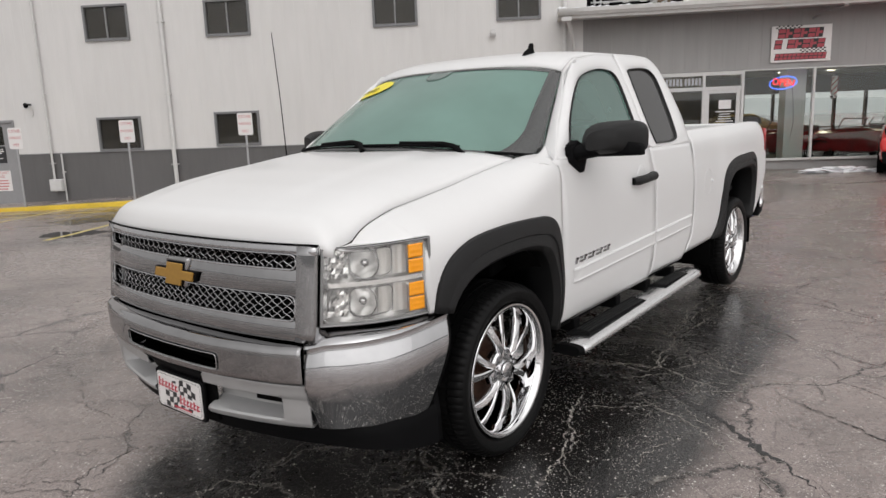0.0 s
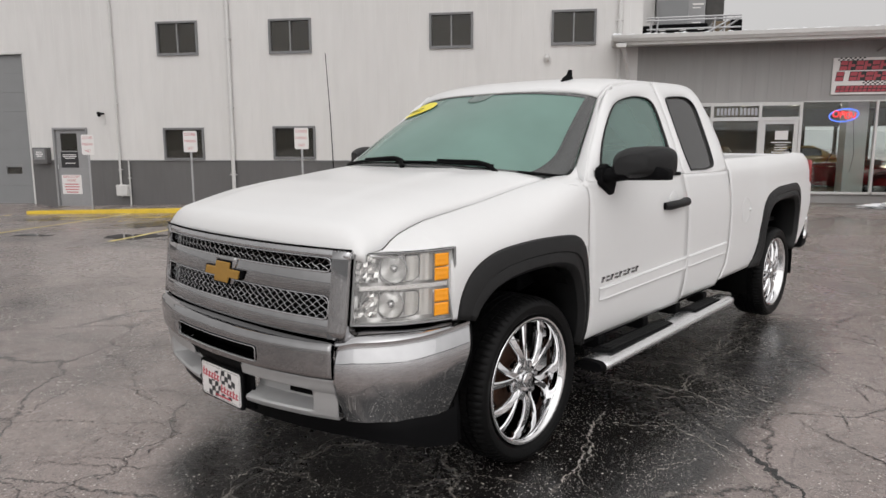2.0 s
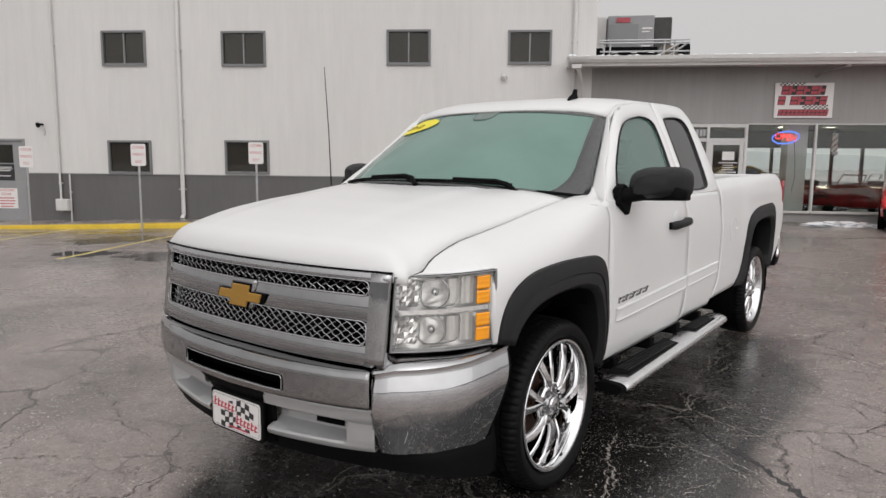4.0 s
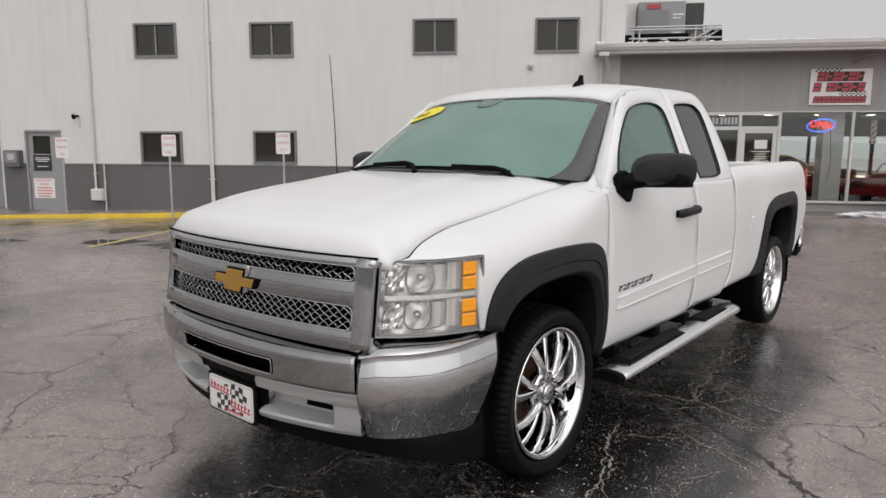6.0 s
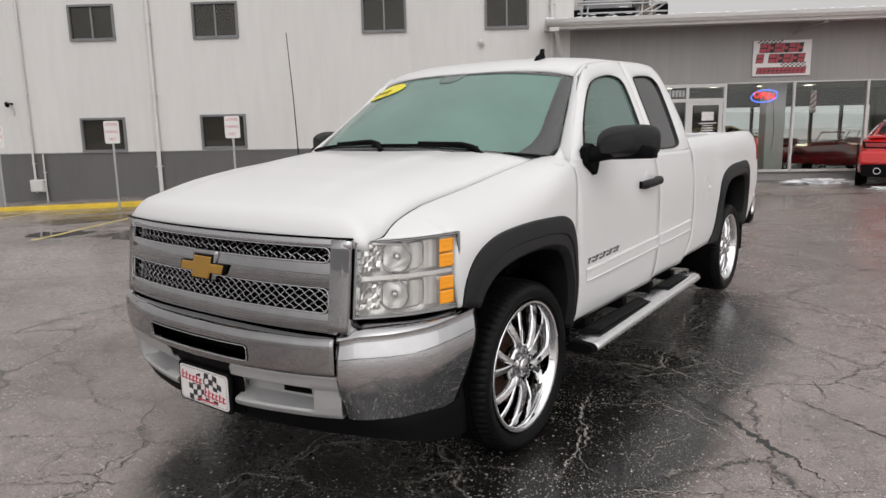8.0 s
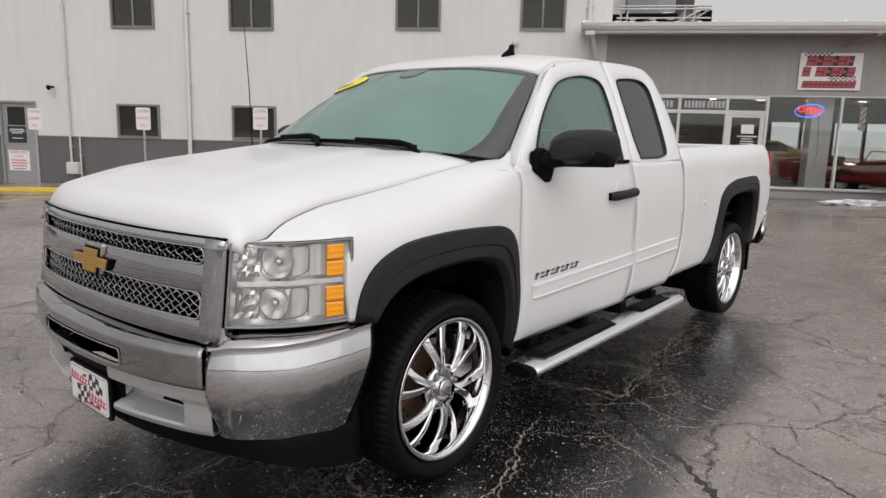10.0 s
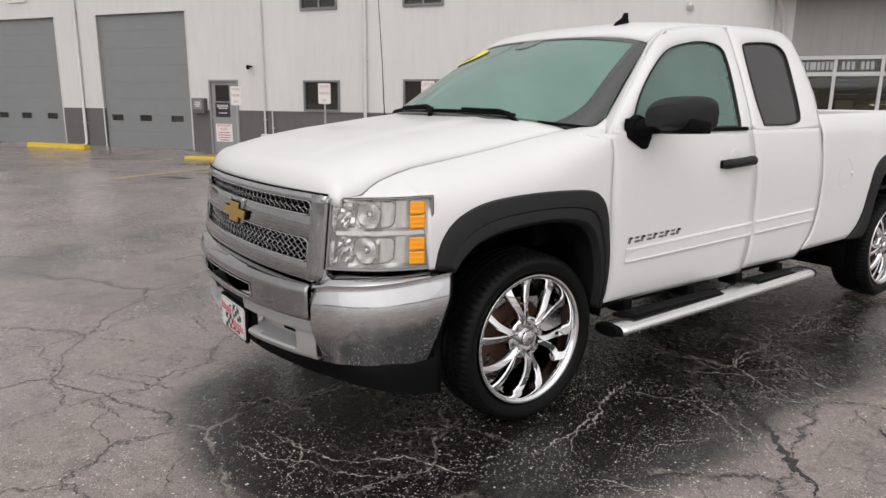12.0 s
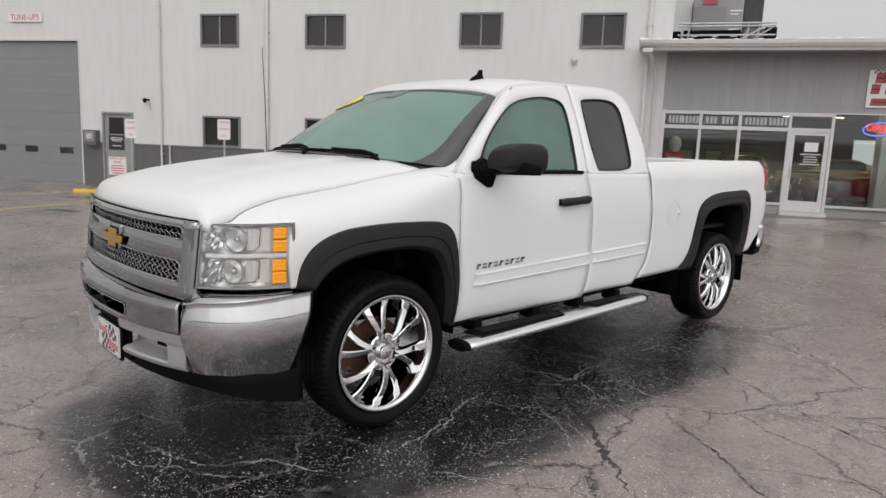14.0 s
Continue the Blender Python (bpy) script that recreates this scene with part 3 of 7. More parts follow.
def ribs(u0, u1, z0, z1, n, step, holes, wall, w=0.018, h=0.014):
    """Upright ribs of the steel sheet, stopped at the openings; alike ones share a mesh."""
    u = u0
    while u < u1:
        cuts = sorted((hh[2], hh[3]) for hh in holes if hh[0] - 0.06 < u < hh[1] + 0.06)
        z = z0
        for a, b in cuts + [(z1, z1)]:
            if min(a, z1) - z > 0.03:
                key = (round(z, 3), round(min(a, z1), 3), w, h, wall.name)
                if key not in rib_mesh:
                    rib_mesh[key] = part("siding_rib", prism([(-w, 0), (w, 0), (w * 0.45, -h), (-w * 0.45, -h)], "z", key[0], key[1]), wall.data.materials[0], wall, smooth=False, m=pose(u, n, 0)).data
                else:
                    ob = new("siding_rib", rib_mesh[key])
                    ob.parent, ob.matrix_basis = wall, pose(u, n, 0)
            z = max(z, b)
        u += step


UPPER = [(-10.47, -9.235), (-7.06, -5.855), (-2.50, -1.355), (0.735, 1.845)]
LOWER = [(-10.435, -9.20), (-7.045, -5.82)]
UPZ = [(4.055, 4.95), (4.03, 4.92), (4.06, 4.935), (4.07, 4.905)]
LOZ = [(1.075, 1.965), (1.11, 1.99)]
GARAGES = [(-18.78, -14.90), (-24.6, -20.8)]
DOOR = (-14.09, -12.93)
holes = [(*a, *z) for a, z in zip(UPPER, UPZ)] + [(*a, *z) for a, z in zip(LOWER, LOZ)] + [(a, b, -1.0, 4.18) for a, b in GARAGES] + [(*DOOR, -1.0, 2.0)]
bm = wall_mesh(-34, 3.02, 1.04, 9.0, 15.0, 15.2, holes)
tall = part("wall_tall", bm, SIDING, None, "tall pale grey ribbed steel wall", smooth=False, m=BLD)
tagged(tall, category="wall", kind="structure")
ribs(-33.9, 2.9, 1.04, 9.0, 15.0, 0.305, holes, tall, 0.008, 0.003)
bm = wall_mesh(-34, 3.02, -0.8, 1.04, 15.0, 15.2, holes)
low_band = part("wall_dado", bm, DADO, None, "charcoal grey ribbed wall base", smooth=False, m=BLD)
tagged(low_band, category="wall", kind="structure")
ribs(-33.9, 2.9, -0.8, 1.035, 15.0, 0.1525, holes, low_band, 0.008, 0.002)
tw = part("wall_tall_sides", wall_mesh(15.2, 40, -0.8, 9.0, 3.0, 2.8, []), SIDING, None, "pale grey steel side wall", smooth=False, m=BLD @ Matrix(((0, 1, 0, 0), (1, 0, 0, 0), (0, 0, 1, 0), (0, 0, 0, 1))))
tagged(tw, category="wall", kind="structure")
# added wall and roof close the rooms; their dimness is in the colour
dk = part("wall_inner", wall_mesh(-34, 2.7, -0.8, 9.0, 16.6, 16.8, []), DIM, None, "added wall behind the windows, coloured dark as an unlit room", smooth=False, m=BLD)
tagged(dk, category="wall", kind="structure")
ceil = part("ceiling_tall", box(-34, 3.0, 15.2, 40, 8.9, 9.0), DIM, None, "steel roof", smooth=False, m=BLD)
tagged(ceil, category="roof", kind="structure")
bm = box(-34, 3.05, 14.90, 15.1, 9.0, 9.15)
cap = part("trim_roof_edge", bm, GREYTRIM, None, "grey metal roof edge", m=BLD)
tagged(cap, category="trim", kind="structure")
bm = box(-12.91, 3.0, 14.975, 14.998, 1.028, 1.052)
box(-14.79, -14.05, 14.975, 14.998, 1.028, 1.052, bm)
lg = part("trim_ledge", bm, GREYTRIM, None, "grey flashing above the wall base", m=BLD)
tagged(lg, category="trim", kind="structure")

win_n = 0


def house_window(a, b, z0, z1, split, shade):
    global win_n
    win_n += 1
    w = empty("window_%d" % win_n, "grey framed %s window in the steel wall" % ("sliding" if split else "fixed"), "window", BLD)
    tagged(w, kind="structure")
    f = 0.040
    bm = wall_mesh(a - 0.02, b + 0.02, z0 - 0.02, z1 + 0.02, 14.955, 15.10, [(a + f, b - f, z0 + f, z1 - f)])
    part("window_frame", bm, WINFRAME, w, smooth=False, bevel=0.006)
    part("window_sill", box(a - 0.02, b + 0.02, 14.945, 15.0, z0 - 0.034, z0 - 0.021), GREYTRIM, w, bevel=0.004)
    mid = (a + b) / 2
    if split:
        part("meeting_rail", box(mid - 0.016, mid + 0.016, 14.985, 15.05, z0 + f, z1 - f), GREYTRIM, w, bevel=0.004)
        for p, q, n in ((a + f, mid, 15.02), (mid, b - f, 15.035)):
            part("pane", box(p, q, n, n + 0.005, z0 + f, z1 - f), HOUSEGLASS, w, smooth=False).visible_shadow = False
    else:
        part("pane", box(a + f, b - f, 15.02, 15.025, z0 + f, z1 - f), HOUSEGLASS, w, smooth=False).visible_shadow = False
    part("blind", box(a + f, lerp(a, b, shade), 15.12, 15.13, z0 + f, z1 - f), INWALL, w, "drab curtain behind the pane", smooth=False)


for (a, b), z, sh in zip(UPPER, UPZ, (0.97, 0.97, 0.96, 0.96)):
    house_window(a, b, *z, True, sh)
for (a, b), z, sh in zip(LOWER, LOZ, (0.96, 0.96)):
    house_window(a, b, *z, False, sh)


# overhead garage doors
def garage(idx, a, b):
    d = empty("garage_door_%d" % idx, "closed grey overhead garage door with small windows", "garage door", BLD)
    tagged(d, kind="structure")
    zb = -0.30
    n = 8
    for k in range(n):
        z0, z1 = lerp(zb, 4.19, k / n), lerp(zb, 4.19, (k + 1) / n)
        wz = [(p - 0.27, p + 0.27, 0.62, 0.88) for p in (a + 0.50, (a + b) / 2 - 0.14, b - 0.69)] if z0 < 0.72 < z1 else []
        part("door_section", wall_mesh(a, b, z0 + 0.001, z1 - 0.001, 15.10, 15.15, wz), GARAGE, d, smooth=False, bevel=0.004)
        for w in wz:
            part("section_window", box(w[0] + 0.01, w[1] - 0.01, 15.125, 15.13, w[2], w[3]), HOUSEGLASS, d, smooth=False).visible_shadow = False
            part("section_window_frame", wall_mesh(w[0] - 0.02, w[1] + 0.02, w[2] - 0.02, w[3] + 0.02, 15.088, 15.102, [w]), GREYTRIM, d, smooth=False)
            if w is wz[1]:
                part("red_behind", box(w[0], w[1], 15.22, 15.23, w[2], w[3]), SIGNRED, d, smooth=False)
    bm = wall_mesh(a - 0.05, b + 0.05, -0.6, 4.23, 14.985, 15.12, [(a, b, -1, 4.18)])
    part("door_frame", bm, WHITETRIM, d, smooth=False)


for i, (a, b) in enumerate(GARAGES, 1):
    garage(i, a, b)


def bars(rows, m, parent, material, depth=0.004, name="lettering_bars"):
    """Unreadable lines of writing as plain bars: rows of (x, z, width, height), split into short words."""
    for x, z, w, h in rows:
        part(name.rstrip("s"), box(x, x + w, -depth, 0.0, z, z + h), material, parent, smooth=False, m=m)


FACE = pose(0, 0, 0, 90, 0, 0)


def wall_sign(name, u0, u1, z0, z1, n, label, words=None, material=SIGNRED, size=0.2, m=None):
    sg = empty(name, label, "sign", m or BLD)
    part("sign_panel", box(u0, u1, n - 0.02, n, z0, z1), SIGNWHITE, sg, bevel=0.004)
    if words:
        k = len(words)
        for i, (w, frac) in enumerate(words):
            zc = lerp(z1, z0, (i + 0.5) / k)
            text("lettering", w, size, material, pose((u0 + u1) / 2, n - 0.022, zc) @ FACE, sg, width=(u1 - u0) * frac, depth=0.002)
    return sg


wall_sign("service_sign", -17.47, -16.19, 4.76, 5.03, 14.96, "white wall sign with red tune-ups lettering above the garage door", [("TUNE-UPS", 0.86)], size=0.27)
wall_sign("tyre_sign", -23.0, -22.05, 4.74, 5.06, 14.96, "white wall sign with red tires lettering above the garage door", [("TIRES", 0.84)], size=0.27)

# service door
sd = empty("door_1", "grey steel service door with a small window and notices", "door", BLD)
tagged(sd, kind="structure")
a, b = DOOR
part("door_frame", wall_mesh(a - 0.0, b + 0.0, -0.40, 2.01, 14.965, 15.12, [(a + 0.06, b - 0.06, -0.6, 1.95)]), GREYTRIM, sd, smooth=False, bevel=0.004)
leaf = part("door_leaf", wall_mesh(a + 0.065, b - 0.065, -0.35, 1.945, 15.03, 15.075, [(-13.885, -13.325, 1.32, 1.84)]), GREYTRIM, sd, smooth=False, bevel=0.004)
part("door_window", box(-13.885, -13.325, 15.05, 15.056, 1.32, 1.84), HOUSEGLASS, leaf, smooth=False).visible_shadow = False
part("door_handle", tube([(-13.965, 15.03, 0.90), (-13.965, 14.97, 0.90), (-13.965, 14.965, 0.78), (-13.965, 15.03, 0.76)], 0.012, 8), CHROME, leaf, "steel door handle")
part("door_lock", tube([(-13.965, 15.03, 1.08), (-13.965, 15.005, 1.08)], 0.024, 12), CHROME, leaf)
part("kick_sill", box(a, b, 14.93, 15.12, -0.42, -0.35), CONCRETE, sd, bevel=0.005)
nb = part("black_notice", box(-13.895, -13.315, 15.018, 15.028, 0.82, 1.29), INK, leaf, "black notice with white lines of text", bevel=0.002)
bars([(-13.825, 1.19, 0.44, 0.022), (-13.825, 1.14, 0.46, 0.022), (-13.765, 1.09, 0.34, 0.022), (-13.765, 0.94, 0.34, 0.022)], pose(0, 15.016, 0), nb, SIGNWHITE)
nw = part("white_notice", box(-13.925, -13.265, 15.016, 15.028, 0.02, 0.60), SIGNWHITE, leaf, "white service hours notice with red lettering", bevel=0.002)
text("lettering", "SERVICE DEPT", 0.10, SIGNPINK, pose(-13.595, 15.013, 0.54) @ FACE, nw, width=0.56)
text("lettering", "HOURS", 0.10, SIGNPINK, pose(-13.595, 15.013, 0.43) @ FACE, nw, width=0.28)
bars([(-13.825, 0.30, 0.46, 0.035), (-13.845, 0.22, 0.50, 0.035), (-13.825, 0.14, 0.46, 0.035), (-13.785, 0.06, 0.38, 0.035)], pose(0, 15.013, 0), nw, SIGNPINK)

# drop box beside the door
mb = empty("drop_box", "dark grey metal key drop box on the wall", "box", BLD)
part("box_body", box(-14.68, -14.19, 14.80, 14.998, 0.93, 1.42), DADO, mb, bevel=0.015)
part("box_flap", box(-14.62, -14.25, 14.785, 14.80, 1.06, 1.38), GARAGE, mb, bevel=0.006)
bars([(-14.53, 1.27, 0.20, 0.03), (-14.55, 1.21, 0.24, 0.03), (-14.52, 1.15, 0.18, 0.03)], pose(0, 14.784, 0), mb, SIGNWHITE)

# wall camera, round vent light
wc = empty("security_camera", "small black security camera on the wall", "camera", BLD)
part("camera_body", tube([(-12.410, 14.86, 2.410), (-12.310, 14.74, 2.360)], 0.055, 12), BLACK, wc)
part("camera_mount", tube([(-12.350, 14.998, 2.410), (-12.360, 14.88, 2.410)], 0.03, 10), BLACK, wc)
part("camera_cable", tube([(-12.310, 14.985, 2.310), (-12.290, 14.985, 2.190), (-12.330, 14.985, 2.090)], 0.014, 8), WHITETRIM, wc)
wl = empty("wall_light", "small white wall light on the siding", "lamp", BLD)
part("light_body", revolve([(0, 0.0), (0, 0.085), (0.06, 0.08), (0.10, 0.05), (0.11, 0.0)], 20, "z"), WHITETRIM, wl, m=pose(0.62, 14.95, 3.69, 50, 0, 0))
part("light_bracket", box(0.57, 0.67, 14.93, 14.998, 3.75, 3.83), WHITETRIM, wl, bevel=0.008)


# downpipes and conduits
def pipe(u, z0, z1, r, label, material=WHITETRIM, shoe=0.0):
    path = [(u, 14.93, z1), (u, 14.93, z0 + 0.12), (u, 14.93 - shoe, z0)] if shoe else [(u, 14.93, z1), (u, 14.93, z0)]
    t = empty("downpipe", label, "pipe", BLD)
    part("pipe_run", tube(path, r, 10, flat=0.75), material, t)
    for z in np.arange(z0 + 0.8, z1, 1.9):
        part("pipe_strap", box(u - r * 1.5, u + r * 1.5, 14.93 - r * 0.8, 14.998, z, z + 0.03), material, t)


pipe(-8.29, -0.18, 9.0, 0.060, "white painted downpipe on the steel wall", shoe=0.12)
pipe(-11.89, -0.05, 9.0, 0.032, "thin white conduit on the steel wall")
pipe(-11.60, -0.30, 1.03, 0.022, "short white conduit by the meter box")
pipe(-19.7, -0.30, 9.0, 0.055, "white painted downpipe between the garage doors", shoe=0.10)
pipe(2.45, 0.0, 9.0, 0.055, "pale downpipe at the building corner")
eb = empty("meter_box", "small white electrical box at the foot of the wall", "box", BLD)
part("box_body", box(-12.0, -11.62, 14.82, 14.99, -0.02, 0.32), WHITETRIM, eb, bevel=0.02)
part("box_lid", box(-11.98, -11.64, 14.80, 14.82, 0.0, 0.30), WHITETRIM, eb, bevel=0.008)

# pavement and yellow kerbs along the long facade
KN = 13.2


def kerb_rows(u0, u1, n0, n1, lift=0.0):
    rws = []
    for u in np.linspace(u0, u1, 24):
        zt = walk_z(u) + lift
        zb = lot_z(u, n0) - 0.05
        rws.append([(u, n0, zb), (u, n0, zt - 0.03), (u, n0 + 0.012, zt - 0.008), (u, n0 + 0.04, zt), (u, n1, zt), (u, n1, zb)])
    return rws


def strip(name, rws, material, label, category, kind="structure", m=BLD):
    bm = grid(rws)
    for r in (rws[0], rws[-1]):
        bm.faces.new([bm.verts.new(p) for p in r])
    weld(bm)
    bmesh.ops.recalc_face_normals(bm, faces=bm.faces)
    ob = part(name, bm, material, None, label, m=m, angle=30)
    return tagged(ob, category=category, kind=kind)


strip("pavement_1", kerb_rows(-13.55, 3.0, KN + 0.16, 15.0, -0.012), ASPHALT, "dark wet pavement along the steel wall", "pavement")
strip("kerb_1", kerb_rows(-13.67, 3.0, KN, KN + 0.16), YELLOW, "yellow painted concrete kerb", "kerb")
strip("kerb_2", [[(u, n, lot_z(u, 14.3) + z) for n, z in ((14.0, -0.03), (14.02, 0.10), (14.12, 0.13), (14.25, 0.10), (14.27, -0.03))] for u in np.linspace(-21.6, -18.8, 8)], YELLOW, "yellow painted kerb stub between the garage doors", "kerb")

# faded yellow parking lines
def parking_line(way, w, label):
    pts = resample(way, 48)
    rws = []
    for i, (u, n) in enumerate(pts):
        du, dn = pts[min(i + 1, 47)] - pts[max(i - 1, 0)]
        k = math.hypot(du, dn)
        rws.append([(u + s_ * w * dn / k, n - s_ * w * du / k, lot_z(u, n) + 0.004) for s_ in (-0.5, 0.5)])
    ln = part("parking_line", grid(rws), LINE, None, label, out=(0, 0, 1), m=BLD)
    tagged(ln, category="road marking", group="parking lines", kind="structure")


for way in (((-8.5, 5.8), (-8.8, 7.2), (-9.4, 9.1), (-9.9, 10.4), (-10.3, 11.8), (-10.45, 13.15)), ((-5.96, 5.97), (-5.98, 6.7), (-6.18, 8.0), (-6.5, 10.0), (-6.9, 13.1)), ((-13.3, 10.2), (-13.6, 11.4), (-13.9, 12.9)), ((-3.45, 9.5), (-3.45, 12.7)), ((-1.2, 9.5), (-1.2, 12.7)), ((1.05, 9.5), (1.05, 12.7))):
    parking_line(way, 0.09, "worn yellow parking line on wet asphalt")
for way in (((-11.9, 12.3), (-10.9, 12.4)), ((-9.5, 11.92), (-8.7, 11.83)), ((-11.0, 11.2), (-10.3, 11.3))):
    parking_line(way, 0.10, "short worn yellow paint mark before the kerb")


# standing water before the kerb
def puddle(u, n, ru, rn, seed, material):
    rws = []
    for k in np.linspace(0.02, 1, 5):
        ring = []
        for a in np.linspace(0, 2 * math.pi, 72, endpoint=False):
            e = k * (1 + 0.55 * noise.noise(Vector((1.6 * math.cos(a), 1.6 * math.sin(a), seed))) + 0.22 * noise.noise(Vector((6 * math.cos(a), 6 * math.sin(a), seed))))
            p = (u + ru * e * math.cos(a), n + rn * e * math.sin(a))
            ring.append((*p, lot_z(*p) + 0.0025))
        rws.append(ring)
    ob = part("puddle", grid(rws, close_v=True), material, None, "shallow rain puddle on the asphalt by the kerb", out=(0, 0, 1), m=BLD)
    tagged(ob, category="puddle", group="puddles", kind="structure")


for u, n, ru, rn, sd_ in ((-6.05, 6.75, 0.50, 0.40, 3), (-7.85, 6.6, 0.42, 0.16, 8)):
    puddle(u, n, ru, rn, sd_, WATER)
for u, n, ru, rn, sd_ in ((-11.2, 11.6, 1.0, 1.1, 5), (-8.9, 12.1, 1.1, 0.8, 11), (-7.3, 9.8, 0.7, 1.3, 14), (-4.6, 6.6, 0.7, 0.5, 21)):
    puddle(u, n, ru, rn, sd_, DAMP)


# customer parking signs
def parking_sign(u, n=13.6):
    z0 = walk_z(u) if n > 13.36 else min(walk_z(u), lot_z(u, n))
    sg = empty("parking_sign", "white customer parking sign with faded red letters on a steel post", "sign", BLD @ pose(u, n, z0), "parking signs")
    part("post", box(-0.025, 0.025, -0.012, 0.012, 0.0, 2.05), POST, sg, bevel=0.004)
    k = 0.03
    w, a, b = 0.19, 1.60, 2.14
    pn = part("sign_panel", prism([(-w + k, a), (w - k, a), (w, a + k), (w, b - k), (w - k, b), (-w + k, b), (-w, b - k), (-w, a + k)], "y", -0.020, -0.013), SIGNWHITE, sg, bevel=0.001)
    for word, z in (("CUSTOMER", 2.05), ("PARKING", 1.88), ("ONLY", 1.70)):
        text("lettering", word, 0.10, SIGNPINK, pose(0, -0.022, z) @ FACE, pn, width=0.31 if word != "ONLY" else 0.17, depth=0.001)
    return sg


for u, n in ((-8.37, 12.80), (-5.56, 13.29), (-11.63, 13.25)):
    parking_sign(u, n)

# ---- the low showroom building ----
SF = [3.02, 3.95, 4.88, 6.02, 6.96]
MUL = [6.96, 8.65, 10.42, 12.2, 14.0, 15.8]
lowholes = [(3.02, 15.8, 0.30, 2.56), (6.02, 6.96, -1.0, 0.31)]
bm = wall_mesh(3.0, 30, -0.2, 4.05, 15.0, 15.2, lowholes)
fw = part("wall_showroom", bm, FASCIA, None, "grey ribbed steel fascia over the showroom windows", smooth=False, m=LOW)
tagged(fw, category="wall", kind="structure")
ribs(3.1, 29.9, 2.62, 4.0, 15.0, 0.305, lowholes, fw, 0.010, 0.004)
# eave with a stepped gutter edge and soffit
rws = [[(u, n, z) for n, z in ((15.0, 3.985), (14.05, 3.905), (14.03, 3.975), (13.98, 3.980), (13.97, 4.0), (13.93, 4.050), (13.92, 4.135), (14.0, 4.145), (16.0, 4.205), (27.0, 4.5))] for u in np.linspace(2.35, 30, 40)]
ev = part("roof_showroom", grid(rws), WHITETRIM, None, "pale metal eave with a stepped gutter edge", m=LOW, thick=0.02, out=(0, 0, 1), angle=20)
tagged(ev, category="roof", kind="structure")
bm = prism([(13.92, 4.135), (14.0, 4.145), (15.0, 4.175), (15.0, 3.985), (14.05, 3.905), (13.97, 4.0)], "x", 2.33, 2.36)
tagged(part("trim_eave_end", bm, WHITETRIM, None, "pale metal eave end", m=LOW), category="trim", kind="structure")
# snow along the roof edge
random.seed(5)
bm = bmesh.new()
for k in range(150):
    u = 2.4 + k * 0.085
    r = random.uniform(0.015, 0.05) * (1.8 if k < 9 else 1.0) * (0.4 if random.random() < 0.35 else 1.0)
    q = bmesh.ops.create_icosphere(bm, subdivisions=1, radius=1.0)["verts"]
    for v in q:
        v.co = (u + v.co.x * random.uniform(0.07, 0.12), 14.10 + v.co.y * 0.12, 4.143 + v.co.z * r)
sn = part("roof_snow", bm, SNOW, None, "thin line of old snow along the roof edge", m=LOW)
tagged(sn, category="snow", kind="stuff")
dp = empty("downpipe", "pale downpipe with an offset under the eave", "pipe", LOW)
part("pipe_run", tube([(2.55, 14.05, 3.945), (2.62, 14.20, 3.795), (2.75, 14.80, 3.42), (2.78, 14.90, 3.25), (2.78, 14.92, 0.0)], 0.05, 10, flat=0.8), WHITETRIM, dp)
part("pipe_outlet", box(2.42, 2.66, 13.96, 14.12, 3.845, 3.945), WHITETRIM, dp, bevel=0.01)

# aluminium storefront
sf = empty("window_storefront", "white aluminium shopfront with transoms and a glazed door", "window", LOW)
tagged(sf, kind="structure")
for u in SF:
    part("window_frame", box(u - 0.035, u + 0.035, 14.96, 15.08, 0.05, 2.54), WHITETRIM, sf, bevel=0.005)
for z0, z1 in ((2.46, 2.55), (2.09, 2.18)):
    part("window_frame", box(3.02, 6.96, 14.965, 15.075, z0, z1), WHITETRIM, sf, bevel=0.005)
part("window_sill", box(3.02, 6.02, 14.955, 15.08, 0.27, 0.33), WHITETRIM, sf, bevel=0.005)
for a, b in zip(SF, SF[1:]):
    part("transom_pane", box(a + 0.035, b - 0.035, 15.02, 15.026, 2.18, 2.46), SHOPGLASS, sf, smooth=False).visible_shadow = False
for a, b in zip(SF[:3], SF[1:4]):
    part("pane", box(a + 0.035, b - 0.035, 15.02, 15.026, 0.33, 2.09), SHOPGLASS, sf, smooth=False).visible_shadow = False
dl = part("shop_door", wall_mesh(6.06, 6.92, 0.14, 2.09, 14.985, 15.05, [(6.16, 6.82, 0.40, 2.01)]), WHITETRIM, sf, "white framed glass shop door", smooth=False, bevel=0.004)
part("pane", box(6.16, 6.82, 15.012, 15.018, 0.40, 2.01), SHOPGLASS, dl, smooth=False).visible_shadow = False
part("door_handle", tube([(6.11, 14.985, 1.20), (6.11, 14.93, 1.20), (6.11, 14.93, 0.95), (6.11, 14.985, 0.95)], 0.012, 8), CHROME, dl)
part("push_bar", tube([(6.13, 15.07, 1.12), (6.86, 15.07, 1.12)], 0.014, 8), CHROME, dl)
part("threshold", box(5.97, 7.01, 14.80, 15.1, 0.0, 0.13), WHITETRIM, sf, bevel=0.006)
nt_ = part("door_notice", box(6.40, 6.70, 15.004, 15.010, 1.62, 1.84), SIGNWHITE, dl, "white paper notice with unreadable lines")
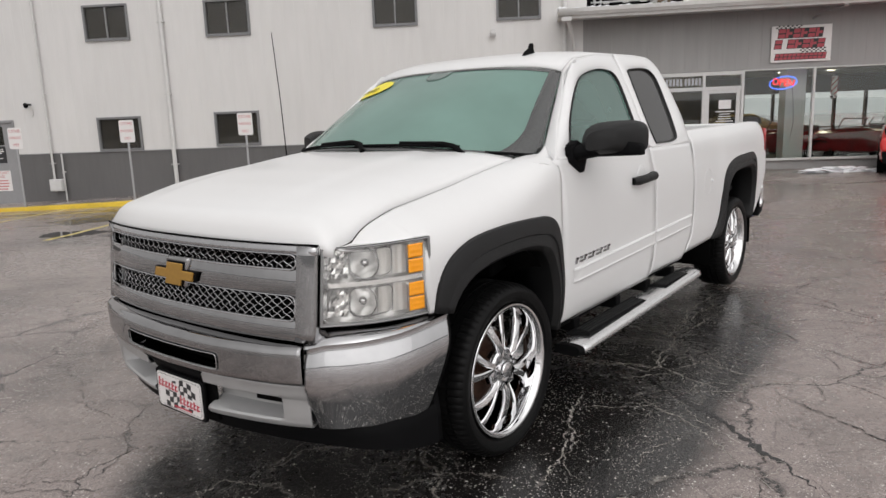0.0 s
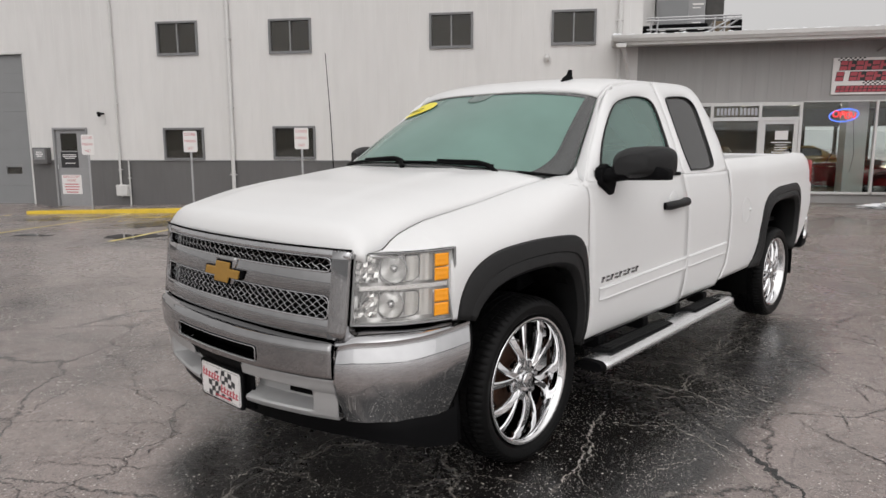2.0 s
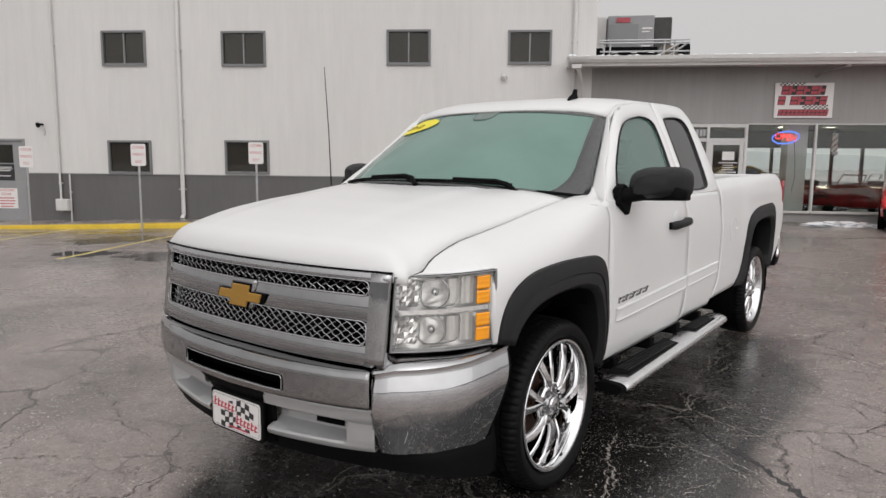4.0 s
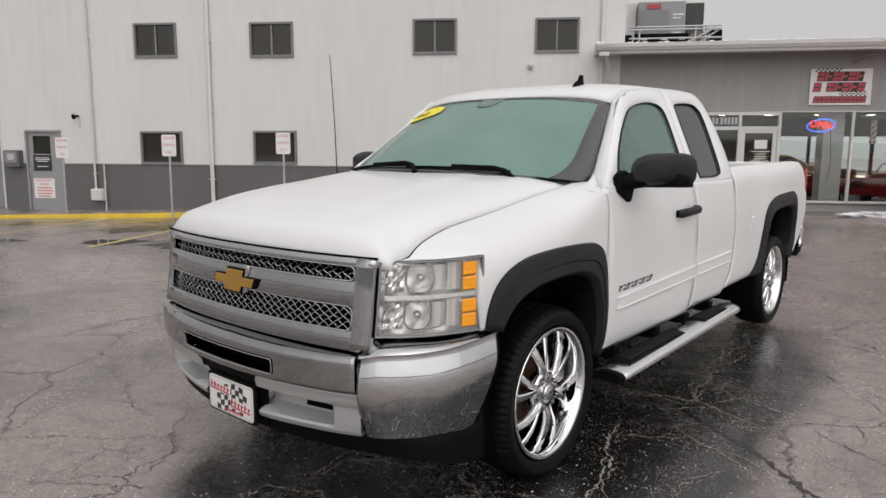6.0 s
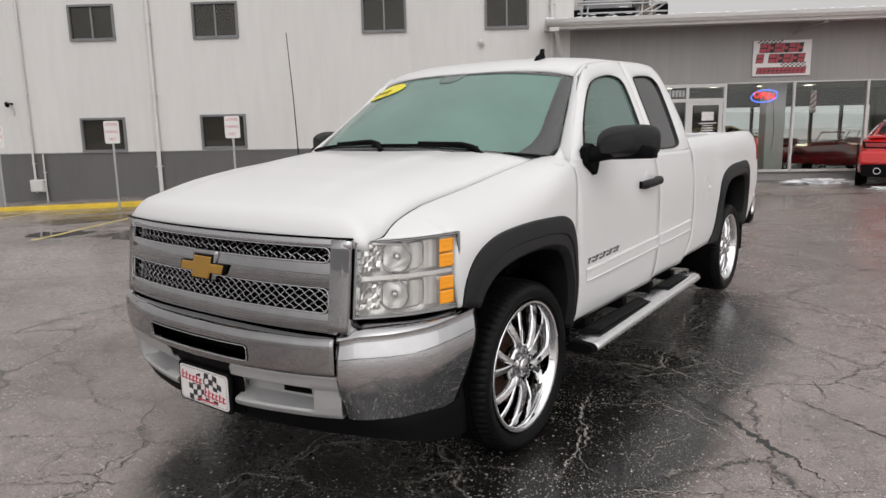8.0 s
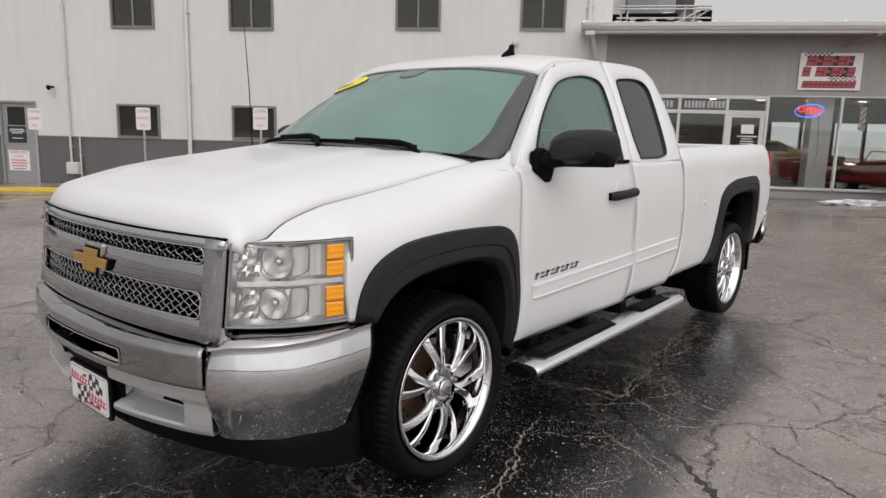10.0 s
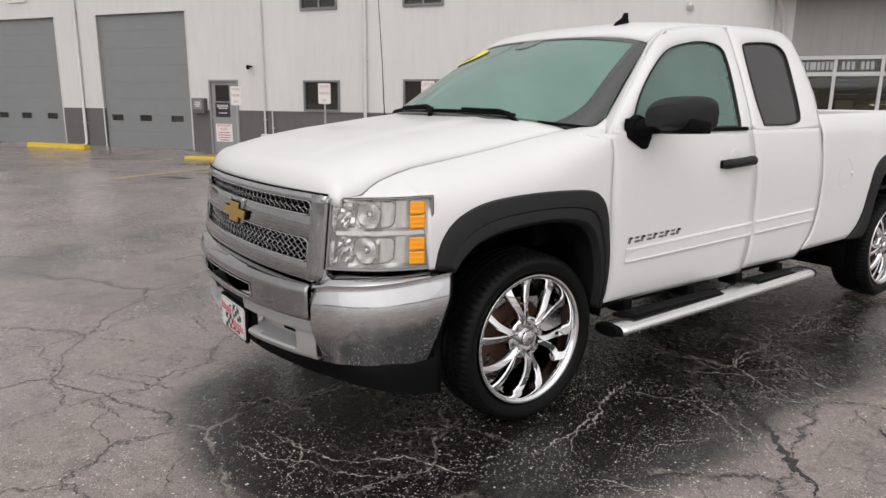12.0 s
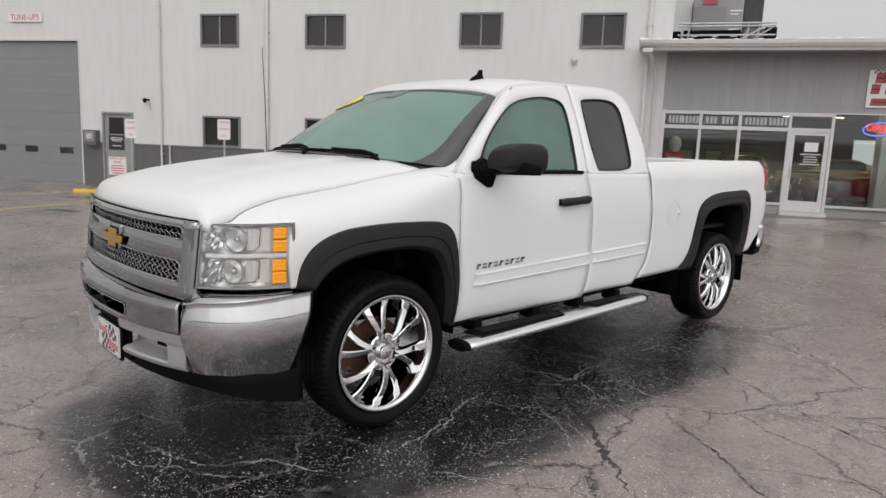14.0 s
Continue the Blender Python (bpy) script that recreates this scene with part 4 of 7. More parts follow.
bars([(6.44, 1.77, 0.22, 0.02), (6.44, 1.72, 0.22, 0.02), (6.44, 1.67, 0.22, 0.02), (6.32, 1.54, 0.46, 0.025), (6.42, 1.48, 0.26, 0.02), (6.40, 1.42, 0.30, 0.02), (6.40, 1.36, 0.30, 0.02), (6.34, 1.30, 0.42, 0.02)], pose(0, 15.002, 0), dl, SIGNWHITE)
# the trading name over the transoms, as bars
for u0, n_, gap in ((3.18, 4, None), (3.50, 6, None), (4.08, 3, None), (4.46, 3, None), (5.0, 6, None), (5.55, 5, None)):
    w = 0.075 if n_ > 3 else 0.085
    bars([(u0 + k * (w + 0.012), 2.235, w * 0.75, 0.17) for k in range(n_)], pose(0, 15.015, 0), sf, POST)

# showroom windows
for i, (a, b) in enumerate(zip(MUL, MUL[1:]), 10):
    w = empty("window_%d" % i, "large showroom window with slim white mullions", "window", LOW)
    tagged(w, kind="structure")
    part("window_frame", box(b - 0.028, b + 0.028, 14.96, 15.07, 0.30, 2.56), WHITETRIM, w, bevel=0.005)
    part("window_sill", box(a + 0.03, b - 0.03, 14.94, 15.07, 0.27, 0.33), WHITETRIM, w, bevel=0.005)
    part("window_head", box(a + 0.03, b - 0.03, 14.97, 15.07, 2.53, 2.56), WHITETRIM, w, bevel=0.004)
    part("pane", box(a + 0.03, b - 0.03, 15.02, 15.026, 0.33, 2.53), SHOPGLASS, w, smooth=False).visible_shadow = False
strip("pavement_2", [[(u, n, z) for n, z in ((13.55, -0.05), (13.55, -0.005), (13.60, 0.012), (15.0, 0.05), (15.0, -0.05))] for u in np.linspace(3.0, 30, 30)], CONCRETE, "wet tan concrete walk before the showroom", "pavement", m=LOW)

# showroom room: floor, ceiling, walls with far windows
fl_ = part("floor_showroom", box(3.05, 16.5, 15.2, 27.0, 0.02, 0.06), TILE, None, "pale tiled showroom floor", smooth=False, m=LOW)
tagged(fl_, category="floor", kind="structure")
ce = part("ceiling_showroom", box(3.05, 16.5, 15.2, 27.0, 2.95, 3.0), CEIL, None, "white showroom ceiling", smooth=False, m=LOW)
tagged(ce, category="ceiling", kind="structure")
far = [(10.4 + k * 1.2, 11.52 + k * 1.2, 0.85, 2.25) for k in range(5)]
fw2 = part("wall_showroom_back", wall_mesh(3.0, 16.6, 0.0, 3.0, 27.0, 27.2, far), INWALL, None, "drab showroom back wall with windows", smooth=False, m=LOW)
tagged(fw2, category="wall", kind="structure")
sw = part("wall_showroom_end", wall_mesh(15.2, 27.0, 0.0, 3.0, 16.5, 16.7, [(15.4 + k * 1.3, 16.62 + k * 1.3, 0.85, 2.30) for k in range(8)]), INWALL, None, "showroom end wall with large windows", smooth=False, m=LOW @ Matrix(((0, 1, 0, 0), (1, 0, 0, 0), (0, 0, 1, 0), (0, 0, 0, 1))))
tagged(sw, category="wall", kind="structure")
lw = part("wall_showroom_side", box(3.0, 3.05, 15.2, 27.0, 0.0, 3.0), INWALL, None, "drab showroom side wall", smooth=False, m=LOW)
tagged(lw, category="wall", kind="structure")
cl = part("showroom_column", box(8.20, 8.69, 15.6, 16.1, 0.06, 2.95), SIGNWHITE, None, "square pale showroom column", bevel=0.01, m=LOW)
tagged(cl, category="column")
for i, u in enumerate((3.9, 5.6, 7.3, 9.0, 10.7, 12.4)):
    for n in (16.2, 18.6, 21.0, 23.6):
        t = empty("ceiling_light", "lit ceiling light panel in the showroom", "lamp", LOW @ pose(u, n, 2.93), "showroom lights")
        part("light_frame", wall_mesh(-0.20, 0.20, -0.20, 0.20, -0.015, 0.012, [(-0.15, 0.15, -0.15, 0.15)]), WHITETRIM, t, smooth=False, m=pose(0, 0, 0, -90))
        part("diffuser", box(-0.15, 0.15, -0.15, 0.15, -0.005, 0.008), LAMP, t, smooth=False)

# office partition with blinds and framed boards, an old petrol pump
pw = part("wall_partition", box(3.05, 7.0, 22.4, 22.5, 0.06, 2.95), INWALL, None, "brown office partition in the showroom", smooth=False, m=LOW)
tagged(pw, category="wall", kind="structure")
for u in (3.5, 4.75, 6.0):
    bl = empty("window_blind", "dark horizontal blind hung on the office partition", "blind", LOW @ pose(u, 22.36, 0), "office blinds")
    part("head_rail", box(-0.5, 0.5, -0.03, 0.03, 2.33, 2.38), SLAT, bl, bevel=0.005)
    for k in range(11):
        part("slat", box(-0.49, 0.49, -0.022, 0.022, 1.78 + k * 0.05, 1.79 + k * 0.05), SLAT if k % 3 else WHITETRIM, bl, smooth=False)
for u, w in ((3.9, 0.30), (4.9, 0.26), (5.95, 0.34)):
    bd = empty("framed_board", "beige board in a dark frame on the partition", "picture", LOW @ pose(u, 22.36, 0), "framed boards")
    part("board", box(-w, w, -0.01, 0.02, 0.95, 1.6), BEIGE, bd, smooth=False)
    part("frame", wall_mesh(-w - 0.05, w + 0.05, 0.90, 1.65, -0.03, 0.03, [(-w, w, 0.95, 1.6)]), SLAT, bd, smooth=False)
gp = empty("petrol_pump", "old red petrol pump with a white globe in the showroom", "pump", LOW @ pose(3.42, 16.2, 0.06))
part("pump_body", box(-0.26, 0.26, -0.2, 0.2, 0.0, 1.42), REDPAINT, gp, bevel=0.06)
part("pump_face", box(-0.18, 0.18, -0.215, -0.2, 0.85, 1.30), SIGNWHITE, gp, bevel=0.01)
part("globe", revolve([(1.44, 0.0), (1.44, 0.09), (1.50, 0.13), (1.62, 0.17), (1.76, 0.15), (1.84, 0.08), (1.86, 0.0)], 24, "z"), SIGNWHITE, gp)
part("hose", tube([(0.27, 0, 1.1), (0.36, -0.05, 0.9), (0.34, -0.08, 0.45), (0.28, -0.02, 0.6)], 0.018, 8), BLACK, gp)

# dealer sign, with chequers and bars
ds = empty("dealer_sign", "white dealer sign board with dark red lettering bars and chequers", "sign", LOW)
part("sign_panel", box(7.58, 8.98, 14.95, 14.985, 2.70, 3.57), SIGNWHITE, ds, bevel=0.006)


def slanted(x, z, w, h, sl, bm, n=14.945):
    x, w = 7.58 + (x - 7.70) * 0.93, w * 0.93
    q = prism([(x, z), (x + w, z), (x + w + sl, z + h), (x + sl, z + h)], "y", n - 0.004, n + 0.004)
    part("lettering_bar" if bm is SIGNRED else "sign_chequer", q, bm, ds, smooth=False)


bm, bk = SIGNRED, INK
for x0, n_, w, z, h in ((7.86, 6, 0.165, 3.28, 0.21), (7.78, 1, 0.17, 3.03, 0.20), (8.10, 5, 0.165, 3.03, 0.20), (7.80, 12, 0.085, 2.76, 0.14)):
    for k in range(n_):
        x = x0 + k * (w + 0.022)
        slanted(x - 0.012, z - 0.012, w + 0.024, h + 0.024, 0.03, bk, 14.948)
        if h > 0.15 and k % 2:
            slanted(x, z, w * 0.4, h, 0.03, bm, 14.942)
            slanted(x + w * 0.4, z + h * 0.35, w * 0.6, h * 0.3, 0.01, bm, 14.942)
        else:
            slanted(x, z, w, h * 0.42, 0.015, bm, 14.942)
            slanted(x + 0.018, z + h * 0.55, w, h * 0.45, 0.015, bm, 14.942)
for i in range(12):
    for j in range(3):
        if (i + j) % 2:
            slanted(7.80 + i * 0.055, 3.47 + j * 0.036, 0.05, 0.033, 0.01, bk, 14.9485)
            slanted(8.42 + i * 0.055, 2.92 + j * 0.036, 0.05, 0.033, 0.01, bk, 14.9485)
sl_ = empty("sign_lamp", "grey sign lamp arm under the eave", "lamp", LOW)
part("lamp_arm", tube([(8.55, 14.99, 3.72), (8.62, 14.6, 3.82), (8.95, 14.25, 3.88)], 0.03, 8), GREYTRIM, sl_)
part("lamp_head", box(8.92, 9.02, 14.18, 14.28, 3.86, 3.93), WHITETRIM, sl_, bevel=0.01)

# neon open sign
ne = empty("open_sign", "red and blue neon open sign hanging in the window", "sign", LOW @ pose(7.96, 15.10, 2.21) @ Matrix.Scale(0.9, 4))
part("neon_ring", tube([(0.36 * math.cos(a), 0, 0.17 * math.sin(a) + 0.03 * math.cos(a)) for a in np.linspace(0, 2 * math.pi, 41)], 0.013, 8, cap=False), NEONBLUE, ne, "blue neon ring")
nl = text("neon_letters", "OPEN", 0.26, NEONRED, pose(0, -0.01, 0) @ FACE @ Matrix(((1, 0.25, 0, 0), (0, 1, 0, 0), (0, 0, 1, 0), (0, 0, 0, 1))), ne, width=0.60, depth=0.006)
part("sign_cord", tube([(0.25, 0.02, -0.12), (0.30, 0.02, -0.6), (0.33, 0.02, -1.1), (0.26, 0.02, -1.55)], 0.006, 6), BLACK, ne)

# barber pole hung further in
bp_ = empty("barber_pole", "red and white striped barber pole", "pole", LOW @ pose(9.61, 16.2, 1.87))
part("pole_glass", revolve([(0, 0.0), (0, 0.07), (0.5, 0.07), (0.5, 0.0)], 20, "z"), SIGNWHITE, bp_)
part("pole_cap", revolve([(0.5, 0.0), (0.5, 0.09), (0.56, 0.08), (0.60, 0.0)], 20, "z"), CHROME, bp_)
part("pole_foot", revolve([(-0.10, 0.0), (-0.08, 0.08), (0.0, 0.09), (0.0, 0.0)], 20, "z"), CHROME, bp_)
for k in range(3):
    part("red_stripe", tube([(0.073 * math.cos(a + k * 2.1), 0.073 * math.sin(a + k * 2.1), 0.02 + 0.46 * a / 6.3) for a in np.linspace(0, 6.3, 24)], 0.016, 5), SIGNRED, bp_)

# rooftop unit and rack
hv = empty("rooftop_unit", "grey rooftop heating unit behind the eave", "rooftop unit", LOW)
part("unit_body", box(3.62, 4.95, 17.6, 19.0, 4.45, 5.84), GREYTRIM, hv, bevel=0.02)
part("unit_intake", box(4.96, 5.47, 17.7, 18.9, 4.45, 5.80), DIM, hv, bevel=0.03)
part("unit_panel", box(3.66, 4.50, 17.58, 17.6, 4.65, 5.60), GARAGE, hv, bevel=0.01)
part("unit_badge", box(3.86, 4.25, 17.565, 17.58, 5.64, 5.77), SIGNRED, hv)
bars([(4.60, 4.95, 0.25, 0.03), (4.60, 5.45, 0.3, 0.04), (4.60, 5.36, 0.22, 0.03)], pose(0, 17.595, 0), hv, SIGNWHITE)
pk = part("rooftop_screen", box(3.05, 3.60, 17.9, 18.6, 4.4, 5.88), SIDING, None, "pale steel screen on the roof", m=LOW, bevel=0.01)
tagged(pk, category="screen")
rk = empty("ladder_rack", "metal frame and dark tubs stored on the roof", "rack", LOW)
for z in (4.46, 4.68, 4.75):
    part("rack_rail", tube([(3.22, 15.4, z), (5.52, 15.4, z)], 0.022, 8), POST, rk)
for u in (3.3, 3.45, 4.85, 5.1):
    part("rack_upright", tube([(u, 15.4, 4.17), (u + 0.05, 15.45, 4.75)], 0.022, 8), POST, rk)
part("rack_brace", tube([(4.6, 15.38, 4.28), (5.35, 15.38, 4.70)], 0.022, 8), POST, rk)
part("rack_brace", tube([(4.9, 15.45, 4.28), (5.52, 15.45, 4.70)], 0.022, 8), POST, rk)
part("dark_tub", box(3.35, 4.75, 15.6, 16.4, 4.20, 4.62), BLACK, rk, bevel=0.03)
part("dark_tub", box(2.95, 3.30, 15.5, 16.2, 4.20, 4.58), BLACK, rk, bevel=0.03)
for u in (3.55, 4.05, 4.5):
    part("tub_label", box(u, u + 0.16, 15.594, 15.6, 4.45, 4.49), SIGNWHITE, rk)
part("tan_box", box(4.88, 5.30, 15.7, 16.4, 4.20, 4.66), BRASS, rk, bevel=0.01)
part("dark_end", box(5.31, 5.58, 15.6, 16.3, 4.20, 4.68), BLACK, rk, bevel=0.02)


# ---- cars ----
def car(name, label, paint, m, st, wheel_r=0.33, top_glass=JET, wheels=(0.85, 3.45)):
    """A car from cross sections: (y, half width, z low, z belt, z top, half width at the top)."""
    c = empty(name, label, "car", m)
    P = np.array(st, float)
    ys = np.linspace(P[0, 0], P[-1, 0], 46)
    rws = []
    for y in ys:
        hw, zl, zb, zt, ht = (float(np.interp(y, P[:, 0], P[:, k])) for k in range(1, 6))
        half = [(hw * 0.80, zl), (hw * 0.97, zl + 0.04), (hw, lerp(zl, zb, 0.35)), (hw * 0.985, lerp(zl, zb, 0.75)), (hw * 0.95, zb - 0.02), (hw * 0.90, zb), (lerp(hw * 0.88, ht, 0.15), lerp(zb, zt, 0.12)), (ht * 1.02, lerp(zb, zt, 0.85)), (ht * 0.92, zt), (ht * 0.5, zt + 0.015)]
        ring = [(x, float(y), z) for x, z in half] + [(0, float(y), half[-1][1] + 0.005)] + [(-x, float(y), z) for x, z in half[::-1]]
        rws.append(ring)
    bm = grid(rws)
    bm.verts.ensure_lookup_table()
    n = len(rws[0])
    bm.faces.new(list(bm.verts)[:n])
    bm.faces.new(list(bm.verts)[-n:])
    bmesh.ops.recalc_face_normals(bm, faces=bm.faces)
    body = part("body", bm, paint, c, angle=40)
    # glasshouse panels lie just outside the body
    for s in (1, -1):
        rw = []
        for y in ys:
            hw, zl, zb, zt, ht = (float(np.interp(y, P[:, 0], P[:, k])) for k in range(1, 6))
            if zt - zb > 0.30:
                rw.append([(s * (lerp(lerp(hw * 0.88, ht, 0.15), ht * 1.02, q) + 0.004), float(y), lerp(lerp(zb, zt, 0.12), lerp(zb, zt, 0.85), q)) for q in (0.06, 0.5, 0.94)])
        if len(rw) > 1:
            part("side_window", grid(rw), top_glass, body, out=(s, 0, 0.3))
    for i, y in enumerate(wheels):
        for s in (1, -1):
            hw = float(np.interp(y, P[:, 0], P[:, 1]))
            w = new("wheel")
            w.parent, w.matrix_basis = c, pose(s * (hw - 0.10), y, wheel_r)
            part("tyre", revolve([(-0.10, wheel_r * 0.66), (-0.11, wheel_r * 0.9), (-0.07, wheel_r), (0.07, wheel_r), (0.112, wheel_r * 0.9), (0.105, wheel_r * 0.66)], 32, close=True), RUBBER, w)
            part("rim", revolve([(-0.09, wheel_r * 0.66), (0.03, wheel_r * 0.6), (0.07, wheel_r * 0.2), (0.075, 0.0)] if s > 0 else [(0.09, wheel_r * 0.66), (-0.03, wheel_r * 0.6), (-0.07, wheel_r * 0.2), (-0.075, 0.0)], 24), ALUM, w)
            part("wheel_well", revolve([(-s * 0.02, 0.0), (-s * 0.02, wheel_r * 1.14), (s * 0.103, wheel_r * 1.14), (s * 0.1031, wheel_r * 1.02)], 28), DARK, w)
    return c, body


CLASSIC = [(0.0, 0.78, 0.38, 0.80, 0.84, 0.70), (0.25, 0.90, 0.28, 0.90, 0.95, 0.80), (1.5, 0.93, 0.22, 0.96, 1.02, 0.80), (1.75, 0.93, 0.22, 0.98, 1.10, 0.72), (2.3, 0.93, 0.22, 0.98, 1.40, 0.62), (3.2, 0.93, 0.22, 0.99, 1.42, 0.60), (3.9, 0.92, 0.22, 1.0, 1.10, 0.70), (4.1, 0.92, 0.26, 1.0, 1.04, 0.78), (4.9, 0.88, 0.32, 0.95, 0.98, 0.76), (5.0, 0.80, 0.42, 0.88, 0.90, 0.70)]
ROADSTER = [(0.0, 0.50, 0.42, 0.72, 0.78, 0.40), (0.25, 0.62, 0.32, 0.80, 0.86, 0.48), (1.4, 0.70, 0.26, 0.84, 0.90, 0.50), (1.8, 0.78, 0.24, 0.86, 0.92, 0.60), (2.6, 0.84, 0.24, 0.86, 0.88, 0.70), (3.4, 0.84, 0.24, 0.84, 0.88, 0.66), (4.0, 0.74, 0.34, 0.74, 0.78, 0.56), (4.2, 0.60, 0.42, 0.66, 0.68, 0.46)]
for nm, lb, pt, u, n, rot, shape in (("roadster", "dark maroon open roadster on display in the showroom", MAROON, 6.9, 18.2, -90, ROADSTER), ("vintage_car", "cream yellow vintage car on display in the showroom", CREAM, 6.4, 23.2, -80, CLASSIC), ("convertible", "black open convertible on display in the showroom", JET, 10.6, 20.5, -100, ROADSTER), ("vintage_car", "gold vintage car on display in the showroom", BRASS, 5.2, 16.7, -6, CLASSIC), ("roadster", "dark maroon open roadster by the showroom column", MAROON, 8.75, 17.2, -82, ROADSTER)):
    if nm:
        c, body = car(nm, lb, pt, LOW @ pose(u, n, 0.06, 0, 0, rot), shape, 0.34, JET, (0.7, 3.3) if shape is ROADSTER else (0.85, 3.9))
        tagged(c, group="showroom cars")
        k = 0.60 if shape is ROADSTER else 0.93
        part("front_bumper", tube([(-k * 0.9, 0.02, 0.45), (-k * 0.6, -0.06, 0.45), (k * 0.6, -0.06, 0.45), (k * 0.9, 0.02, 0.45)], 0.04, 10), CHROME, c)
        for x in (-k * 0.66, k * 0.66):
            part("headlight", revolve([(0, 0.0), (0.0, 0.09), (0.03, 0.095), (0.05, 0.0)], 16, "z"), REFLECTOR, c, m=pose(x, 0.0, 0.68, 90, 0, 0))
        if shape is ROADSTER:
            part("wind_frame", tube([(-0.62, 1.86, 0.90), (-0.55, 2.0, 1.18), (0.55, 2.0, 1.18), (0.62, 1.86, 0.90)], 0.018, 8), CHROME, c)
            part("seat_back", box(-0.6, 0.6, 2.75, 2.95, 0.80, 1.02), SEAT, c, bevel=0.05)
        else:
            for x in (-1, 1):
                part("side_trim", tube([(x * 0.935, 0.9, 0.72), (x * 0.94, 2.4, 0.74), (x * 0.935, 4.2, 0.76)], 0.012, 6), CHROME, c)

# red coupe parked outside the showroom, tail to the lot
COUPE = [(0.0, 0.80, 0.42, 0.88, 0.92, 0.70), (0.10, 0.90, 0.30, 0.94, 0.98, 0.76), (0.35, 0.945, 0.24, 0.97, 1.01, 0.78), (0.75, 0.955, 0.20, 0.97, 1.04, 0.70), (1.5, 0.945, 0.20, 0.96, 1.28, 0.58), (2.3, 0.94, 0.20, 0.95, 1.34, 0.56), (2.9, 0.94, 0.20, 0.95, 1.18, 0.62), (3.3, 0.945, 0.20, 0.93, 1.0, 0.74), (4.5, 0.93, 0.22, 0.80, 0.84, 0.72), (4.78, 0.80, 0.30, 0.66, 0.70, 0.60)]
cp, body = car("sports_coupe", "bright red sports coupe parked before the showroom, tail outwards", REDPAINT, BLD @ pose(9.02, 10.35, 0.145, 0, 0, -28), COUPE, 0.35, JET, (0.98, 3.78))
part("rear_window", grid([[(x * lerp(0.62, 0.5, t), lerp(0.78, 1.5, t), lerp(1.055, 1.30, t) + 0.008) for x in (-1, -0.5, 0, 0.5, 1)] for t in (0.05, 0.5, 0.95)]), JET, body, out=(0, -1, 1))
part("roof_snow", grid([[(x, lerp(1.4, 2.6, t), 1.345 + 0.02 * math.sin(3.14 * t) - 0.03 * x * x) for x in np.linspace(-0.5, 0.5, 7)] for t in np.linspace(0, 1, 6)]), SNOW, body, "thin snow on the roof", thick=0.015, out=(0, 0, 1))
part("spoiler", prism([(-0.82, 0.99), (-0.78, 1.035), (0.78, 1.035), (0.82, 0.99)], "y", 0.02, 0.16), REDPAINT, body, bevel=0.012)
part("lower_diffuser", prism([(-0.86, 0.22), (-0.90, 0.46), (0.90, 0.46), (0.86, 0.22)], "y", -0.035, 0.06), BLACK, body, "black lower rear valance", bevel=0.02)
part("bumper_skin", prism([(-0.91, 0.46), (-0.93, 0.62), (-0.90, 0.74), (0.90, 0.74), (0.93, 0.62), (0.91, 0.46)], "y", -0.05, 0.14), REDPAINT, body, bevel=0.05)
for s in (-1, 1):
    bz = part("tail_light_panel", prism([(s * 0.40, 0.78), (s * 0.86, 0.79), (s * 0.88, 0.92), (s * 0.42, 0.915)], "y", -0.012, 0.10), BLACK, body, bevel=0.01)
    part("tail_light", prism([(s * 0.44, 0.805), (s * 0.83, 0.815), (s * 0.84, 0.895), (s * 0.455, 0.89)], "y", -0.022, 0.0), RED, bz, "red slot tail light", bevel=0.008)
    part("exhaust_tip", tube([(s * 0.60, -0.06, 0.34), (s * 0.60, 0.10, 0.34)], 0.065, 16), CHROME, body)
    part("exhaust_bore", tube([(s * 0.60, -0.064, 0.34), (s * 0.60, 0.0, 0.34)], 0.052, 16), DARK, body)
part("emblem", prism([(-0.09, 0.845), (-0.03, 0.845), (-0.02, 0.865), (0.04, 0.865), (0.03, 0.845), (0.09, 0.845), (0.08, 0.825), (0.025, 0.825), (0.02, 0.805), (-0.045, 0.805), (-0.035, 0.825), (-0.10, 0.825)], "y", -0.012, 0.08), GOLD, body)
pl = part("rear_plate", box(-0.17, 0.17, -0.062, -0.05, 0.53, 0.69), SIGNWHITE, body, "white dealer plate", bevel=0.003)
bars([(-0.12, 0.64, 0.24, 0.025), (-0.13, 0.57, 0.26, 0.04)], pose(0, -0.063, 0), pl, SIGNRED)

# snow heaps left on the asphalt
random.seed(11)
for n_, (u, n, ru, rn, h) in enumerate(((8.30, 12.35, 0.62, 0.28, 0.09), (8.95, 11.95, 0.40, 0.2, 0.05), (8.75, 10.45, 0.40, 0.14, 0.04), (9.5, 10.35, 0.16, 0.08, 0.03), (7.75, 12.6, 0.22, 0.10, 0.03))):
    bm = bmesh.new()
    bmesh.ops.create_icosphere(bm, subdivisions=4, radius=1.0)
    for v in bm.verts:
        k = 1 + 0.75 * noise.noise(v.co * 2.8 + Vector((n_ * 7, 0, 0))) + 0.35 * noise.noise(v.co * 8)
        v.co = (u + v.co.x * ru * k, n + v.co.y * rn * k, lot_z(u, n) + max(-0.01, v.co.z * h * k))
    s_ = part("snow_patch", bm, SNOW, None, "small heap of dirty old snow on wet asphalt", m=BLD)
    tagged(s_, category="snow", group="snow patches")

